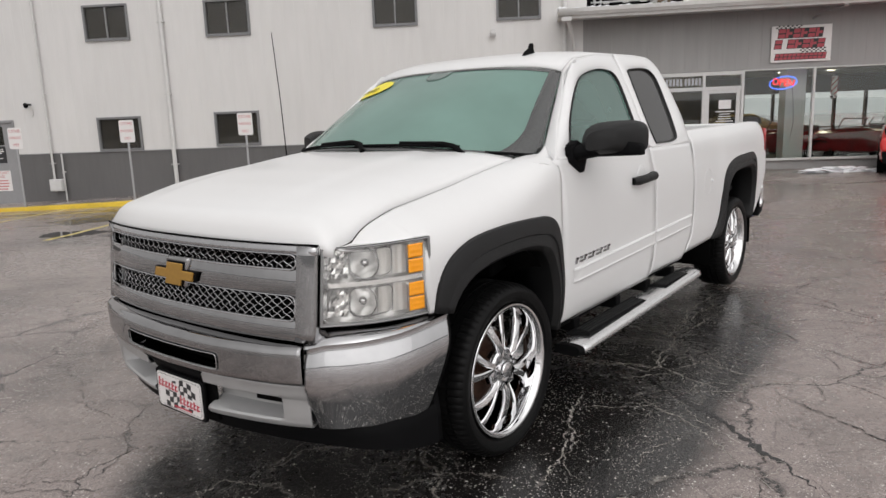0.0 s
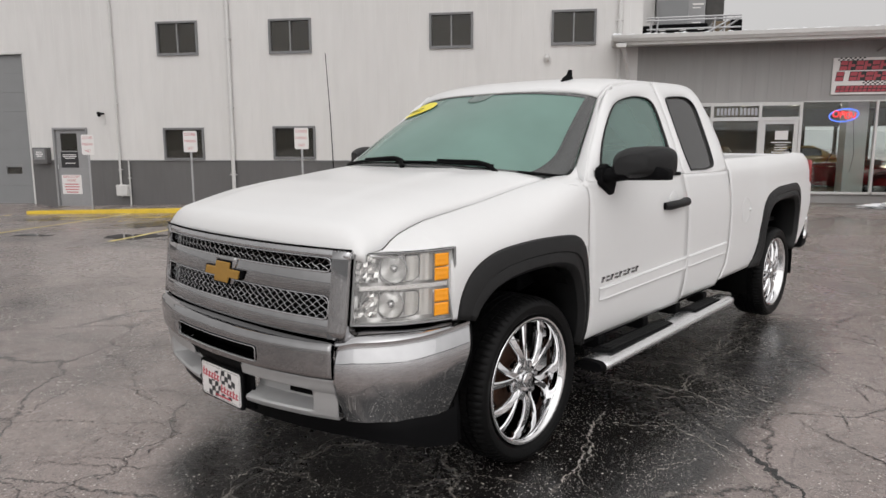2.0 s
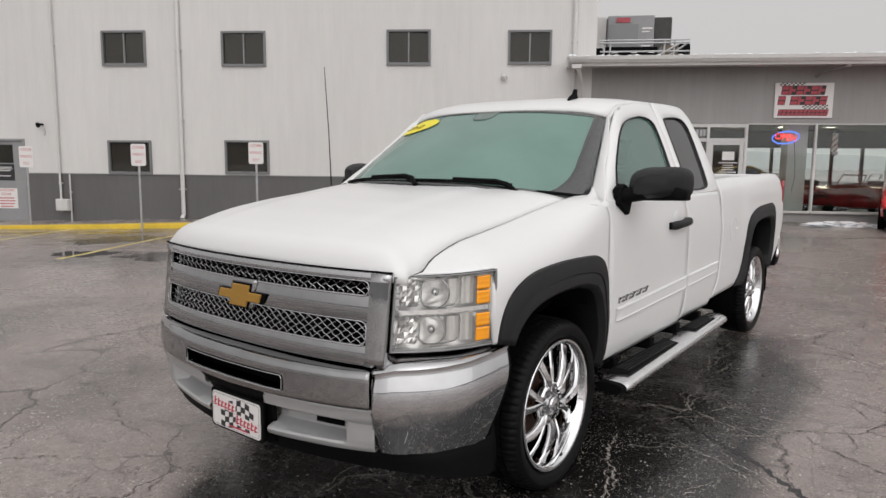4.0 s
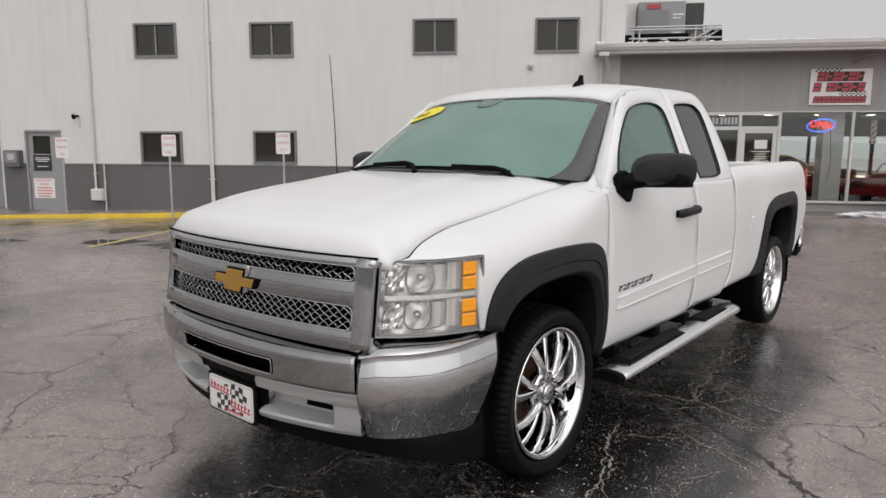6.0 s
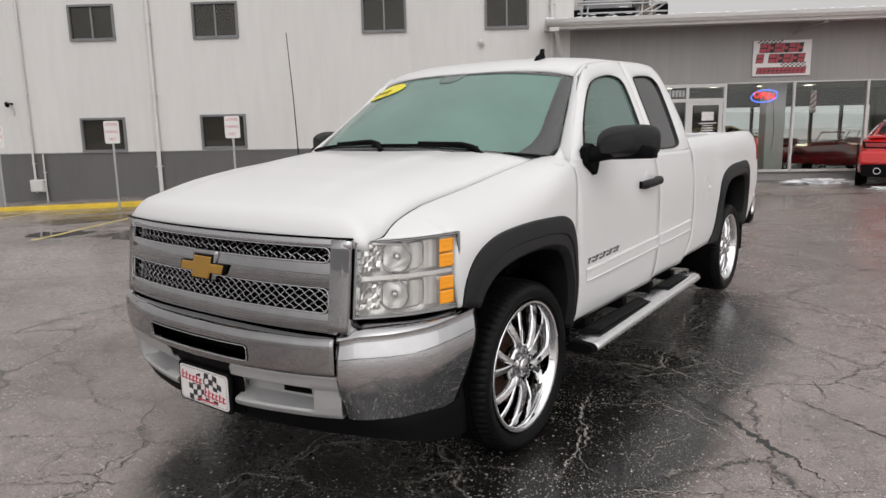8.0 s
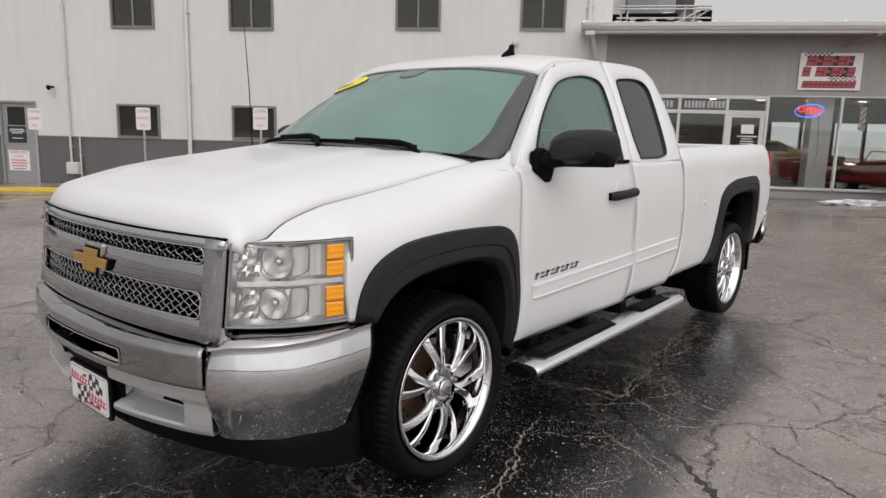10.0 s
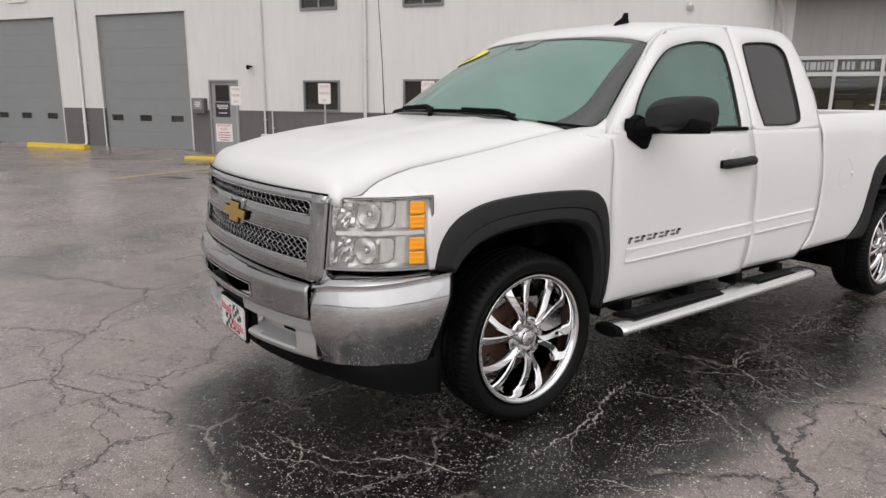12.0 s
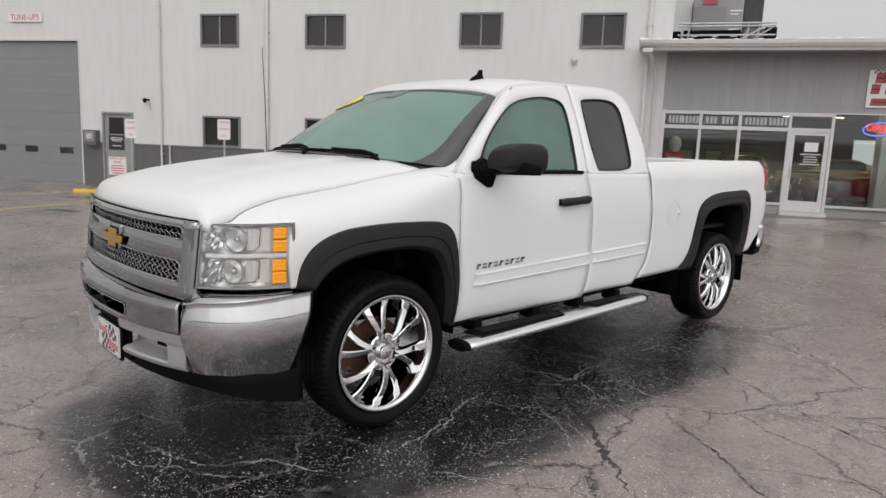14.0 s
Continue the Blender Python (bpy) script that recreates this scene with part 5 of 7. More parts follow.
# distant low hills behind the lot, their haze painted as a pale grey
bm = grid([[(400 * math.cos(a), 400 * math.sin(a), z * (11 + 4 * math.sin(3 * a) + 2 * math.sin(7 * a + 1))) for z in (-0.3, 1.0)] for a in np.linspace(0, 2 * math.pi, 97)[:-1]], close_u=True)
hills = part("backdrop_hills", bm, shader("haze_tinted_hills", (0.66, 0.68, 0.69), 0.9, vary=0.1, scale=0.05), None, "distant wooded hills with haze painted into their colour")
tagged(hills, category="hills", kind="structure")

# ---- the pickup truck: front axle over the origin, tail along +y, driver's side at +x ----
truck = empty("pickup_truck", "white extended cab pickup truck with chrome wheels on wet asphalt", "pickup truck", pose(-0.045, 0, 0))


def widen(p):
    """The body drawn out to its full width about the centre line."""
    return Vector((p[0] + math.copysign(0.045 * min(1.0, abs(p[0]) / 0.7), p[0]), p[1], p[2]))


SHAPE.append(widen)

SIDE = [(0.40, 0.868), (0.44, 0.888), (0.50, 0.906), (0.58, 0.916), (0.66, 0.920), (0.78, 0.921), (0.86, 0.925), (0.96, 0.927), (1.06, 0.925), (1.13, 0.918), (1.19, 0.909), (1.255, 0.897), (1.40, 0.897)]
SEAMY = (-0.80, -0.70, -0.662, -0.62, -0.55, -0.472, -0.295, -0.14, 0.12, 0.36, 0.50)
SEAMX = (0.735, 0.722, 0.719, 0.718, 0.718, 0.720, 0.720, 0.722, 0.730, 0.750, 0.765)
SEAMZ = (1.026, 1.034, 1.062, 1.084, 1.107, 1.129, 1.154, 1.178, 1.226, 1.270, 1.286)


def side_x(z):
    return table(z, SIDE)


def both(build):
    """The same panel on the driver's and on the passenger's side."""
    for s in (1, -1):
        build(s)


def panel(name, rows, material, s=1, parent=None, thick=0.012, out=(1, 0, 0), label="", angle=40):
    rows = [[(p[0] * s, p[1], p[2]) for p in r] for r in rows]
    return part(name, grid(rows), material, parent or truck, label, thick=thick, out=(out[0] * s, out[1], out[2]), angle=angle)


# hood
def hood_z(x, y):
    xs, zs = np.interp(y, SEAMY, SEAMX), np.interp(y, SEAMY, SEAMZ)
    zc = table(y - nose_y(x), [(0, 1.036), (0.006, 1.066), (0.016, 1.096), (0.032, 1.121), (0.06, 1.140), (0.15, 1.168), (0.3, 1.205), (0.53, 1.247), (0.85, 1.290), (1.05, 1.312), (1.13, 1.317), (1.3, 1.328)])
    u = min(1.0, abs(x) / xs)
    z = zs + (zc - zs) * (1 - u ** lerp(11.5, 7.0, smooth01((y + 0.65) / 0.6)))
    return float(z + 0.009 * smooth01((0.44 - abs(x)) / 0.10) * smooth01((y + 0.9) / 0.3))


def nose_y(x):
    return -0.903 + 0.088 * (abs(x) / 0.7) ** 2.3


rows = []
for i in range(41):
    t = i / 40
    row = []
    for j in range(49):
        s = -1 + 2 * j / 48
        y0 = nose_y(s * 0.72) + 0.004
        y1 = 0.135 + 0.215 * abs(s) ** 2.2
        y = lerp(y0, y1, t ** 1.25)
        x = s * (float(np.interp(y, SEAMY, SEAMX)) - 0.0028)
        row.append((x, y, hood_z(x, y)))
    rows.append(row)
lip = [(x, y - 0.002, z - 0.03) for x, y, z in rows[0]]
panel("hood", [lip] + rows, PAINT, thick=0.02, out=(0, 0, 1), label="long white hood with a shallow raised centre", angle=60)


part("hood_front_gap", tube([(float(x), nose_y(x) - 0.013, 1.0405) for x in np.linspace(-0.69, 0.69, 50)], 0.0042, 6), DARK, truck, "dark gap over the grille")


# front fenders
def lamp_x(y):
    return table(y, [(-0.81, 0.735), (-0.75, 0.765), (-0.665, 0.822), (-0.575, 0.876), (-0.52, 0.912)])


ARCH_F = [(-0.52, 0.755), (-0.465, 0.755), (-0.44, 0.80), (-0.36, 0.89), (-0.2, 0.945), (0.0, 0.96), (0.22, 0.957), (0.34, 0.925), (0.42, 0.84), (0.452, 0.72), (0.465, 0.432), (0.51, 0.432)]


def fender_rows():
    out = []
    ys = sorted({*np.linspace(-0.785, -0.52, 14).tolist(), *np.linspace(-0.52, 0.494, 44).tolist(), -0.515, 0.40, 0.435, 0.448, 0.456, 0.46, 0.466})
    for y in ys:
        xs, zs = float(np.interp(y, SEAMY, SEAMX)), float(np.interp(y, SEAMY, SEAMZ))
        # a rounded shoulder that carries on the slope of the hood
        H, X0, P = 0.245, 0.52, lerp(2.8, 5.0, smooth01((y - 0.05) / 0.42))
        W = side_x(zs - H) - X0
        q0 = (xs - X0) / W
        top = zs + H * (1 - (1 - q0 ** P) ** (1 / P))
        a0 = math.asin(q0 ** (P / 2))
        prof = []
        for k in range(29):
            a = lerp(a0, math.pi / 2, k / 28)
            prof.append((X0 + W * math.sin(a) ** (2 / P), top - H * (1 - max(0.0, math.cos(a)) ** (2 / P))))
        H = zs - prof[-1][1]
        if y < -0.52:
            lim = lamp_x(y)
            cut = [p for p in prof if p[0] <= lim] or prof[:1]
            nxt = prof[len(cut)] if len(cut) < len(prof) else prof[-1]
            zz = np.interp(lim, [cut[-1][0], nxt[0] + 1e-6], [cut[-1][1], nxt[1]])
            prof = cut + [(lim, float(zz))]
            if lim - xs < 0.004:
                prof = [(xs, zs), (xs + 0.004, zs - 0.003)]
        else:
            zb = table(y, ARCH_F)
            for z in np.linspace(zs - H, zb, 14)[1:]:
                prof.append((side_x(z), float(z)))
        pr = resample(prof, 40)
        out.append([(float(p[0]), float(y), float(p[1])) for p in pr])
    return out


def fender_z(x, y):
    xs, zs = float(np.interp(y, SEAMY, SEAMX)), float(np.interp(y, SEAMY, SEAMZ))
    H, X0, P = 0.245, 0.52, lerp(2.8, 5.0, smooth01((y - 0.05) / 0.42))
    W = side_x(zs - H) - X0
    f = lambda v: H * (1 - (1 - min(1.0, max(0.0, (v - X0) / W)) ** P) ** (1 / P))
    return zs + f(xs) - f(x)


both(lambda s: part("hood_gap", tube([(s * float(np.interp(y, SEAMY, SEAMX)) - s * 0.0014, y, float(np.interp(y, SEAMY, SEAMZ)) - 0.0020) for y in np.linspace(-0.70, 0.32, 60)], [float(v) for v in np.interp(np.linspace(-0.70, 0.32, 60), [-0.70, -0.50, -0.40, 0.32], [0.0022, 0.0018, 0.0009, 0.0007])], 6), DARK, truck, "dark gap between hood and fender"))
both(lambda s: panel("fender", fender_rows(), PAINT, s, out=(1, 0, 0.3), thick=0.008, angle=70))


# doors, below the windows
def door_rows(yf, yr, zb, zt, n=18):
    return [[(side_x(z), lerp(yf(z), yr(z), k / n), z) for k in range(n + 1)] for z in np.linspace(zb, zt, 30)]


def f_seam(z):
    return table(z, [(0.42, 0.503), (0.6, 0.512), (0.8, 0.508), (1.0, 0.497), (1.19, 0.475), (1.27, 0.462)])


def m_seam(z):
    return table(z, [(0.42, 1.70), (0.6, 1.715), (0.75, 1.722), (1.0, 1.703), (1.26, 1.655)])


def cab_back(z):
    return table(z, [(0.42, 2.27), (0.50, 2.335), (0.6, 2.41), (0.75, 2.452), (0.97, 2.440), (1.26, 2.405), (1.34, 2.40)])


def make_doors(s):
    a = panel("front_door", door_rows(lambda z: f_seam(z) + 0.002, lambda z: m_seam(z) - 0.002, 0.43, 1.256), PAINT, s, thick=0.03, label="white front door with a black pull handle")
    b = panel("rear_door", door_rows(lambda z: m_seam(z) + 0.002, cab_back, 0.455, 1.256), PAINT, s, thick=0.03, label="white rear-hinged access door")
    # the raised body-side mouldings
    for dr, y0, y1, zf, zr in ((a, 0.620, 1.714, (0.630, 0.704), (0.656, 0.737)), (b, 1.740, 2.405, (0.658, 0.738), (0.676, 0.757))):
        rws = []
        for k in range(31):
            t = k / 30
            y = lerp(y0, y1, t)
            lo, hi = lerp(zf[0], zr[0], t), lerp(zf[1], zr[1], t)
            e = 0.35 if k in (0, 30) else 1.0
            prof = [(0.0, 0.000), (0.02, 0.010), (0.12, 0.013), (0.2, 0.009), (0.8, 0.009), (0.88, 0.013), (0.98, 0.010), (1.0, 0.000)]
            rws.append([(s * (side_x(lerp(lo, hi, q)) + d * e), y, lerp(lo, hi, q)) for q, d in prof])
        part("side_moulding", grid(rws), PAINT, dr, "white body-side moulding", out=(s, 0, 0), angle=30)
    # pull handle in a round recess
    hx = side_x(1.085)
    bm = bmesh.new()
    bmesh.ops.create_uvsphere(bm, u_segments=24, v_segments=12, radius=1.0)
    for v in bm.verts:
        v.co = (s * (hx - 0.003) + v.co.x * 0.006, 1.478 + v.co.y * 0.066, 1.092 + v.co.z * 0.070)
    cup = part("handle_recess", bm, PAINT, a)
    bm = tube([(s * (hx + 0.010), 1.340, 1.078), (s * (hx + 0.026), 1.37, 1.080), (s * (hx + 0.036), 1.48, 1.086), (s * (hx + 0.030), 1.60, 1.092), (s * (hx + 0.012), 1.635, 1.092)], [0.020, 0.026, 0.024, 0.027, 0.021], 12, flat=1.0)
    part("handle", bm, FLARE, a, "black pull handle")
    for y0, y1, z0, z1 in ((1.335, 1.372, 1.058, 1.10), (1.600, 1.640, 1.070, 1.114)):
        part("handle_base", prism([(y0, z0), (y1, z0), (y1, z1), (y0, z1)], "x", s * hx, s * (hx + 0.018)), BLACK, a, bevel=0.004)
    # rocker under the doors
    rws = [[(s * x, y, z + 0.03 * (y - 0.5) / 1.8) for x, z in ((0.888, 0.438), (0.872, 0.405), (0.83, 0.385), (0.74, 0.385))] for y in np.linspace(0.50, 2.30, 12)]
    part("rocker_panel", grid(rws), BLACK, truck, thick=0.01, out=(s, 0, -1))


both(make_doors)


# greenhouse sides: door frames with windows
def glass_x(z):
    return 0.898 - 0.47 * (z - 1.255) - 0.06 * max(0.0, z - 1.255) * (z - 1.84)


def polar(loop, c, n):
    """A closed outline resampled by even angles about c."""
    L_ = resample(loop, 400, True)
    ang = np.unwrap(np.arctan2(L_[:, 1] - c[1], L_[:, 0] - c[0]))
    if ang[-1] < ang[0]:
        L_, ang = L_[::-1], ang[::-1]
    ang = ang - ang[0]
    start = math.atan2(L_[0][1] - c[1], L_[0][0] - c[0])
    want = (np.linspace(0, 2 * math.pi, n, endpoint=False) - start) % (2 * math.pi)
    ang2, L2 = np.append(ang, 2 * math.pi), np.vstack([L_, L_[:1]])
    order = np.argsort(ang2)
    return [(float(np.interp(w, ang2[order], L2[order, 0])), float(np.interp(w, ang2[order], L2[order, 1]))) for w in want]


F_OUT = [(0.482, 1.255), (0.550, 1.315), (0.778, 1.500), (1.005, 1.696), (1.118, 1.764), (1.439, 1.813), (1.722, 1.831), (1.704, 1.60), (1.680, 1.40), (1.656, 1.255)]
F_WIN = spline([(1.545, 1.270), (1.585, 1.463), (1.608, 1.640), (1.588, 1.700), (1.52, 1.722), (1.369, 1.722), (1.13, 1.676), (0.965, 1.588), (0.787, 1.449), (0.68, 1.330), (0.64, 1.270)], 60).tolist()
R_OUT = [(1.662, 1.255), (1.686, 1.40), (1.710, 1.60), (1.728, 1.831), (2.083, 1.841), (2.30, 1.830), (2.41, 1.782), (2.45, 1.617), (2.46, 1.447), (2.43, 1.334), (2.41, 1.255)]
R_WIN = spline([(1.78, 1.275), (1.772, 1.40), (1.785, 1.55), (1.812, 1.700), (1.84, 1.735), (1.95, 1.750), (2.13, 1.758), (2.225, 1.738), (2.262, 1.68), (2.238, 1.50), (2.20, 1.335), (2.155, 1.292), (2.03, 1.275)], 60).tolist()


def frame_ring(outer, hole, s, name, glass, glass_label, door_label):
    c = (sum(p[0] for p in hole) / len(hole), sum(p[1] for p in hole) / len(hole))
    n = 96
    a, b = polar(outer, c, n), polar(hole, c, n)
    at = lambda p, d=0.0: (s * (glass_x(p[1]) + d), p[0], p[1])
    # the front edge turns in towards the windscreen
    turn = lambda o, t: -0.022 * (1 - t) ** 1.5 * smooth01((1.04 - o[0]) / 0.18) * smooth01((o[1] - 1.30) / 0.1)
    rws = [[at((lerp(o[0], h[0], t), lerp(o[1], h[1], t)), turn(o, t) + 0.012 * math.sin(math.pi * t) ** 0.7 * smooth01((lerp(o[1], h[1], t) - 1.262) / 0.09)) for o, h in zip(a, b)] for t in np.linspace(0, 1, 7)]
    rws.append([at(h, -0.02) for h in b])
    fr = part(name, grid(rws, close_v=True), PAINT, truck, door_label, thick=0.015, out=(s, 0, 0.3), angle=50)
    # black weatherstrip
    inset = lambda p, d: (p[0] + (c[0] - p[0]) * d, p[1] + (c[1] - p[1]) * d)
    rws = [[at(inset(h, q), d) for h in b] for q, d in ((-0.006, 0.002), (0.0, 0.009), (0.020, 0.008), (0.029, -0.004), (0.031, -0.02))]
    part("window_seal", grid(rws, close_v=True), FLARE, fr, "black rubber window seal", out=(s, 0, 0.3), angle=50)
    bm = bmesh.new()
    ring = [bm.verts.new(at(inset(h, 0.015), -0.006)) for h in b]
    rings = [ring]
    for q in (0.3, 0.6, 0.85):
        rings.append([bm.verts.new(at(inset(h, q), -0.006)) for h in b])
    for r0, r1 in zip(rings, rings[1:]):
        for k in range(n):
            bm.faces.new((r0[k], r0[(k + 1) % n], r1[(k + 1) % n], r1[k]))
    bm.faces.new(rings[-1])
    g = part("window_glass", bm, glass, fr, glass_label, out=(s, 0, 0.3))
    g.visible_shadow = False


def greenhouse(s):
    frame_ring(F_OUT, F_WIN, s, "front_window_frame", SIDEGLASS, "green-tinted fogged side glass", "white front window surround")
    frame_ring(R_OUT, R_WIN, s, "rear_window_frame", PRIVACY, "dark tinted privacy glass", "white rear quarter surround")
    bm = prism([(0.66, 1.252), (1.60, 1.252), (1.60, 1.272), (0.66, 1.272)], "x", s * 0.885, s * 0.908)
    part("belt_strip", bm, BLACK, truck, "black belt weatherstrip", bevel=0.004)


both(greenhouse)


# windscreen, pillars and roof
def ws(sv, t):
    x = sv * lerp(0.796, 0.645, t)
    y = lerp(0.105 + 0.412 * abs(sv) ** 3.0, 0.880 + 0.148 * abs(sv) ** 3.5, t)
    z = lerp(1.322 - 0.064 * abs(sv) ** 2.3, 1.744 - 0.046 * abs(sv) ** 3.0, t)
    b = 0.022 * math.sin(math.pi * t) * (1 - 0.3 * sv * sv)
    return (x, y - b * 0.5, z + b * 0.85)


glass = panel("windscreen", [[ws(-1 + 2 * j / 40, i / 20) for j in range(41)] for i in range(21)], WINDSCREEN, thick=0, out=(0, -1, 1), label="green-tinted fogged windscreen with a black border")
glass.visible_shadow = False


def border(t):
    """Inner edge of the side border, rounded at the foot."""
    k = max(0.0, (0.32 - t) / 0.32)
    return 0.905 + 0.022 * t - 0.13 * (1 - math.sqrt(max(0.0, 1 - k * k)))


def band(f, name):
    part(name, grid(f), FRIT, glass, "black ceramic border", out=(0, -1, 1), thick=0.002)


def ws_up(sv, t):
    p = ws(sv, t)
    return (p[0], p[1] - 0.002, p[2] + 0.003)


both(lambda s: band([[ws_up(s * lerp(1.0, border(t), q), t) for q in (0, 0.5, 1)] for t in np.linspace(0, 1, 24)], "side_border"))
band([[ws_up(sv, lerp(0.965, 1.0, q)) for sv in np.linspace(-1, 1, 41)] for q in (0, 0.5, 1)], "top_border")
band([[ws_up(sv, lerp(0, 0.035, q)) for sv in np.linspace(-1, 1, 41)] for q in (0, 0.5, 1)], "bottom_border")


def cowl_corner(s):
    """The black foot of the windscreen corner and the white top of the fender beside it."""
    rws = []
    for sv in np.linspace(0.80, 1.0, 14):
        a = Vector(ws_up(sv, 0.03))
        f = (sv - 0.80) / 0.20
        x, y = a.x - 0.002 - 0.012 * f, a.y - 0.050 - 0.020 * f
        xs = float(np.interp(y, SEAMY, SEAMX))
        b = Vector((x, y, (hood_z(x, y) if x < xs else fender_z(x, y)) + 0.003))
        rws.append([tuple(a.lerp(b, q) + Vector((0, 0, 0.006 * math.sin(math.pi * q)))) for q in np.linspace(0, 1, 7)])
    panel("windscreen_corner", rws, BLACK, s, out=(0, -1, 1), thick=0.002, label="black rounded windscreen corner")
    top = spline([(0.775, 0.375, 1.262), (0.806, 0.425, 1.272), (0.802, 0.505, 1.290), (0.776, 0.594, 1.323)], 20)
    low = spline([(0.790, 0.33, fender_z(0.790, 0.33)), (0.862, 0.37, fender_z(0.862, 0.37)), (0.893, 0.43, fender_z(0.893, 0.43)), (side_x(1.18) - 0.002, 0.488, 1.18)], 20)
    rws = []
    for p, q in zip(top, low):
        # a hollow that leaves the fender along its own slope
        c = np.array((q[0] - 0.035, q[1], fender_z(q[0] - 0.035, q[1])))
        row = []
        for t in np.linspace(0, 1, 11):
            v = p * (1 - t) ** 2 + c * 2 * t * (1 - t) + q * t * t
            row.append((float(v[0]), float(v[1]), float(v[2]) + 0.0015))
        rws.append(row)
    panel("fender_top", rws, PAINT, s, out=(1, -0.4, 0.6), thick=0.004, angle=70)


both(cowl_corner)

EDGE = [(0.774, 0.592, 1.322), (0.730, 0.737, 1.448), (0.687, 0.880, 1.572), (0.645, 1.026, 1.700)]


def pillar(s):
    inner = spline(EDGE, 24)
    outer = spline([(glass_x(z) - 0.022 * smooth01((z - 1.30) / 0.1), y, z) for y, z in ((0.502, 1.275), (0.660, 1.405), (0.778, 1.50), (0.897, 1.605), (1.005, 1.696))], 24)
    rws = []
    for a, b in zip(inner, outer):
        row = []
        for q in np.linspace(0, 1, 9):
            p = a + (b - a) * q
            bulge = 0.008 * math.sin(math.pi * q)
            row.append((p[0] + bulge * 0.7, p[1] - bulge * 0.4, p[2] + bulge * 0.4))
        rws.append(row)
    # the foot runs on under the fender's shoulder
    rws.insert(0, [(x + 0.006, y - 0.030, z - 0.030) for x, y, z in rws[0]])
    # and the head closes up to the corner of the roof
    for (ya, za, xa), (yb, zb, xb) in (((1.075, 1.739, 0.651), (1.058, 1.736, 0.674)), ((1.125, 1.769, 0.655), (1.112, 1.768, 0.684))):
        rws.append([(lerp(xa, xb, q), lerp(ya, yb, q), lerp(za, zb, q) + 0.004 * math.sin(math.pi * q)) for q in np.linspace(0, 1, 9)])
    panel("a_pillar", rws, PAINT, s, thick=0.02, out=(1, -0.5, 0.5), angle=60)


both(pillar)

ROOF_C = [(0.880, 1.744), (1.0, 1.802), (1.15, 1.834), (1.4, 1.850), (1.75, 1.855), (2.1, 1.855), (2.3, 1.846), (2.42, 1.815)]
ROOF_E = spline([(0.650, 1.016, 1.702), (0.656, 1.118, 1.766), (0.640, 1.439, 1.813), (0.632, 1.747, 1.832), (0.628, 2.083, 1.842), (0.632, 2.30, 1.832), (0.648, 2.41, 1.785)], 30)
rows = []
for i in range(30):
    t = i / 29
    e = ROOF_E[i]
    row = []
    yc = lerp(0.885, 2.41, t)
    for j in range(37):
        s = -1 + 2 * j / 36
        u = abs(s)
        y = lerp(yc, e[1], u * u)
        z = e[2] + (table(yc, ROOF_C) - e[2]) * (1 - u ** 6.0)
        row.append((s * e[0], y, z))
    rows.append(row)
roof = panel("roof", rows, PAINT, thick=0.02, out=(0, 0, 1), label="white cab roof", angle=60)

# back of the cab with its window
rows = [[(sv * lerp(0.895, 0.64, smooth01((z - 1.2) / 0.6)), 2.36 + 0.05 * (1 - sv * sv), z) for sv in np.linspace(-1, 1, 21)] for z in np.linspace(0.55, 1.81, 20)]
panel("cab_back", rows, PAINT, thick=0.02, out=(0, 1, 0))
back_glass = panel("back_window", [[(sv * 0.62, 2.425 - 0.05 * sv * sv, z) for sv in np.linspace(-1, 1, 9)] for z in (1.30, 1.5, 1.70)], PRIVACY, thick=0.004, out=(0, 1, 0))

# cab floor, dashboard, seats
part("cab_floor", box(-0.84, 0.84, 0.35, 2.33, 0.50, 0.54), DARK, truck)
part("dashboard", prism([(0.25, 0.70), (0.25, 1.24), (0.62, 1.255), (0.72, 1.19), (0.70, 0.80)], "x", -0.68, 0.68), BLACK, truck, bevel=0.02)
for x in (-0.42, 0.42):
    st = part("seat", prism([(1.05, 0.80), (1.05, 0.94), (1.5, 0.90), (1.55, 0.78)], "x", x - 0.26, x + 0.26), SEAT, truck, bevel=0.03)
    part("backrest", prism([(1.45, 0.88), (1.62, 1.40), (1.70, 1.40), (1.60, 0.86)], "x", x - 0.25, x + 0.25), SEAT, st, bevel=0.03)
    part("headrest", prism([(1.60, 1.43), (1.61, 1.60), (1.69, 1.60), (1.70, 1.43)], "x", x - 0.13, x + 0.13), SEAT, st, bevel=0.03)
bm = revolve([(0.012 * math.cos(a), 0.185 + 0.014 * math.sin(a)) for a in np.linspace(0, 2 * math.pi, 9)[:-1]], 32, "z", close=True)
part("steering_wheel", bm, BLACK, truck, m=pose(0.42, 0.83, 1.13, 62, 0, 0))
bm = prism(spline([(-0.17, 1.60), (-0.04, 1.59), (0.09, 1.60), (0.085, 1.66), (-0.04, 1.668), (-0.165, 1.66), (-0.17, 1.60)], 20)[:-1].tolist(), "y", 0.775, 0.81)
part("rear_view_mirror", bm, BLACK, truck)

rws = [[ws_up(lerp(-0.10, 0.115, k / 12) * (1.0 if q < 0.5 else 0.97), 0.985 - 0.15 * q * (1 - abs(k / 6 - 1) ** 4 * 0.5)) for k in range(13)] for q in np.linspace(0, 1, 5)]
part("mirror_bracket", grid(rws), shader("smoked_glass_patch", (0.14, 0.19, 0.175), 0.25, vary=0.2, scale=14), glass, "smoked patch over the inside mirror", out=(0, -1, 1), thick=0.001)

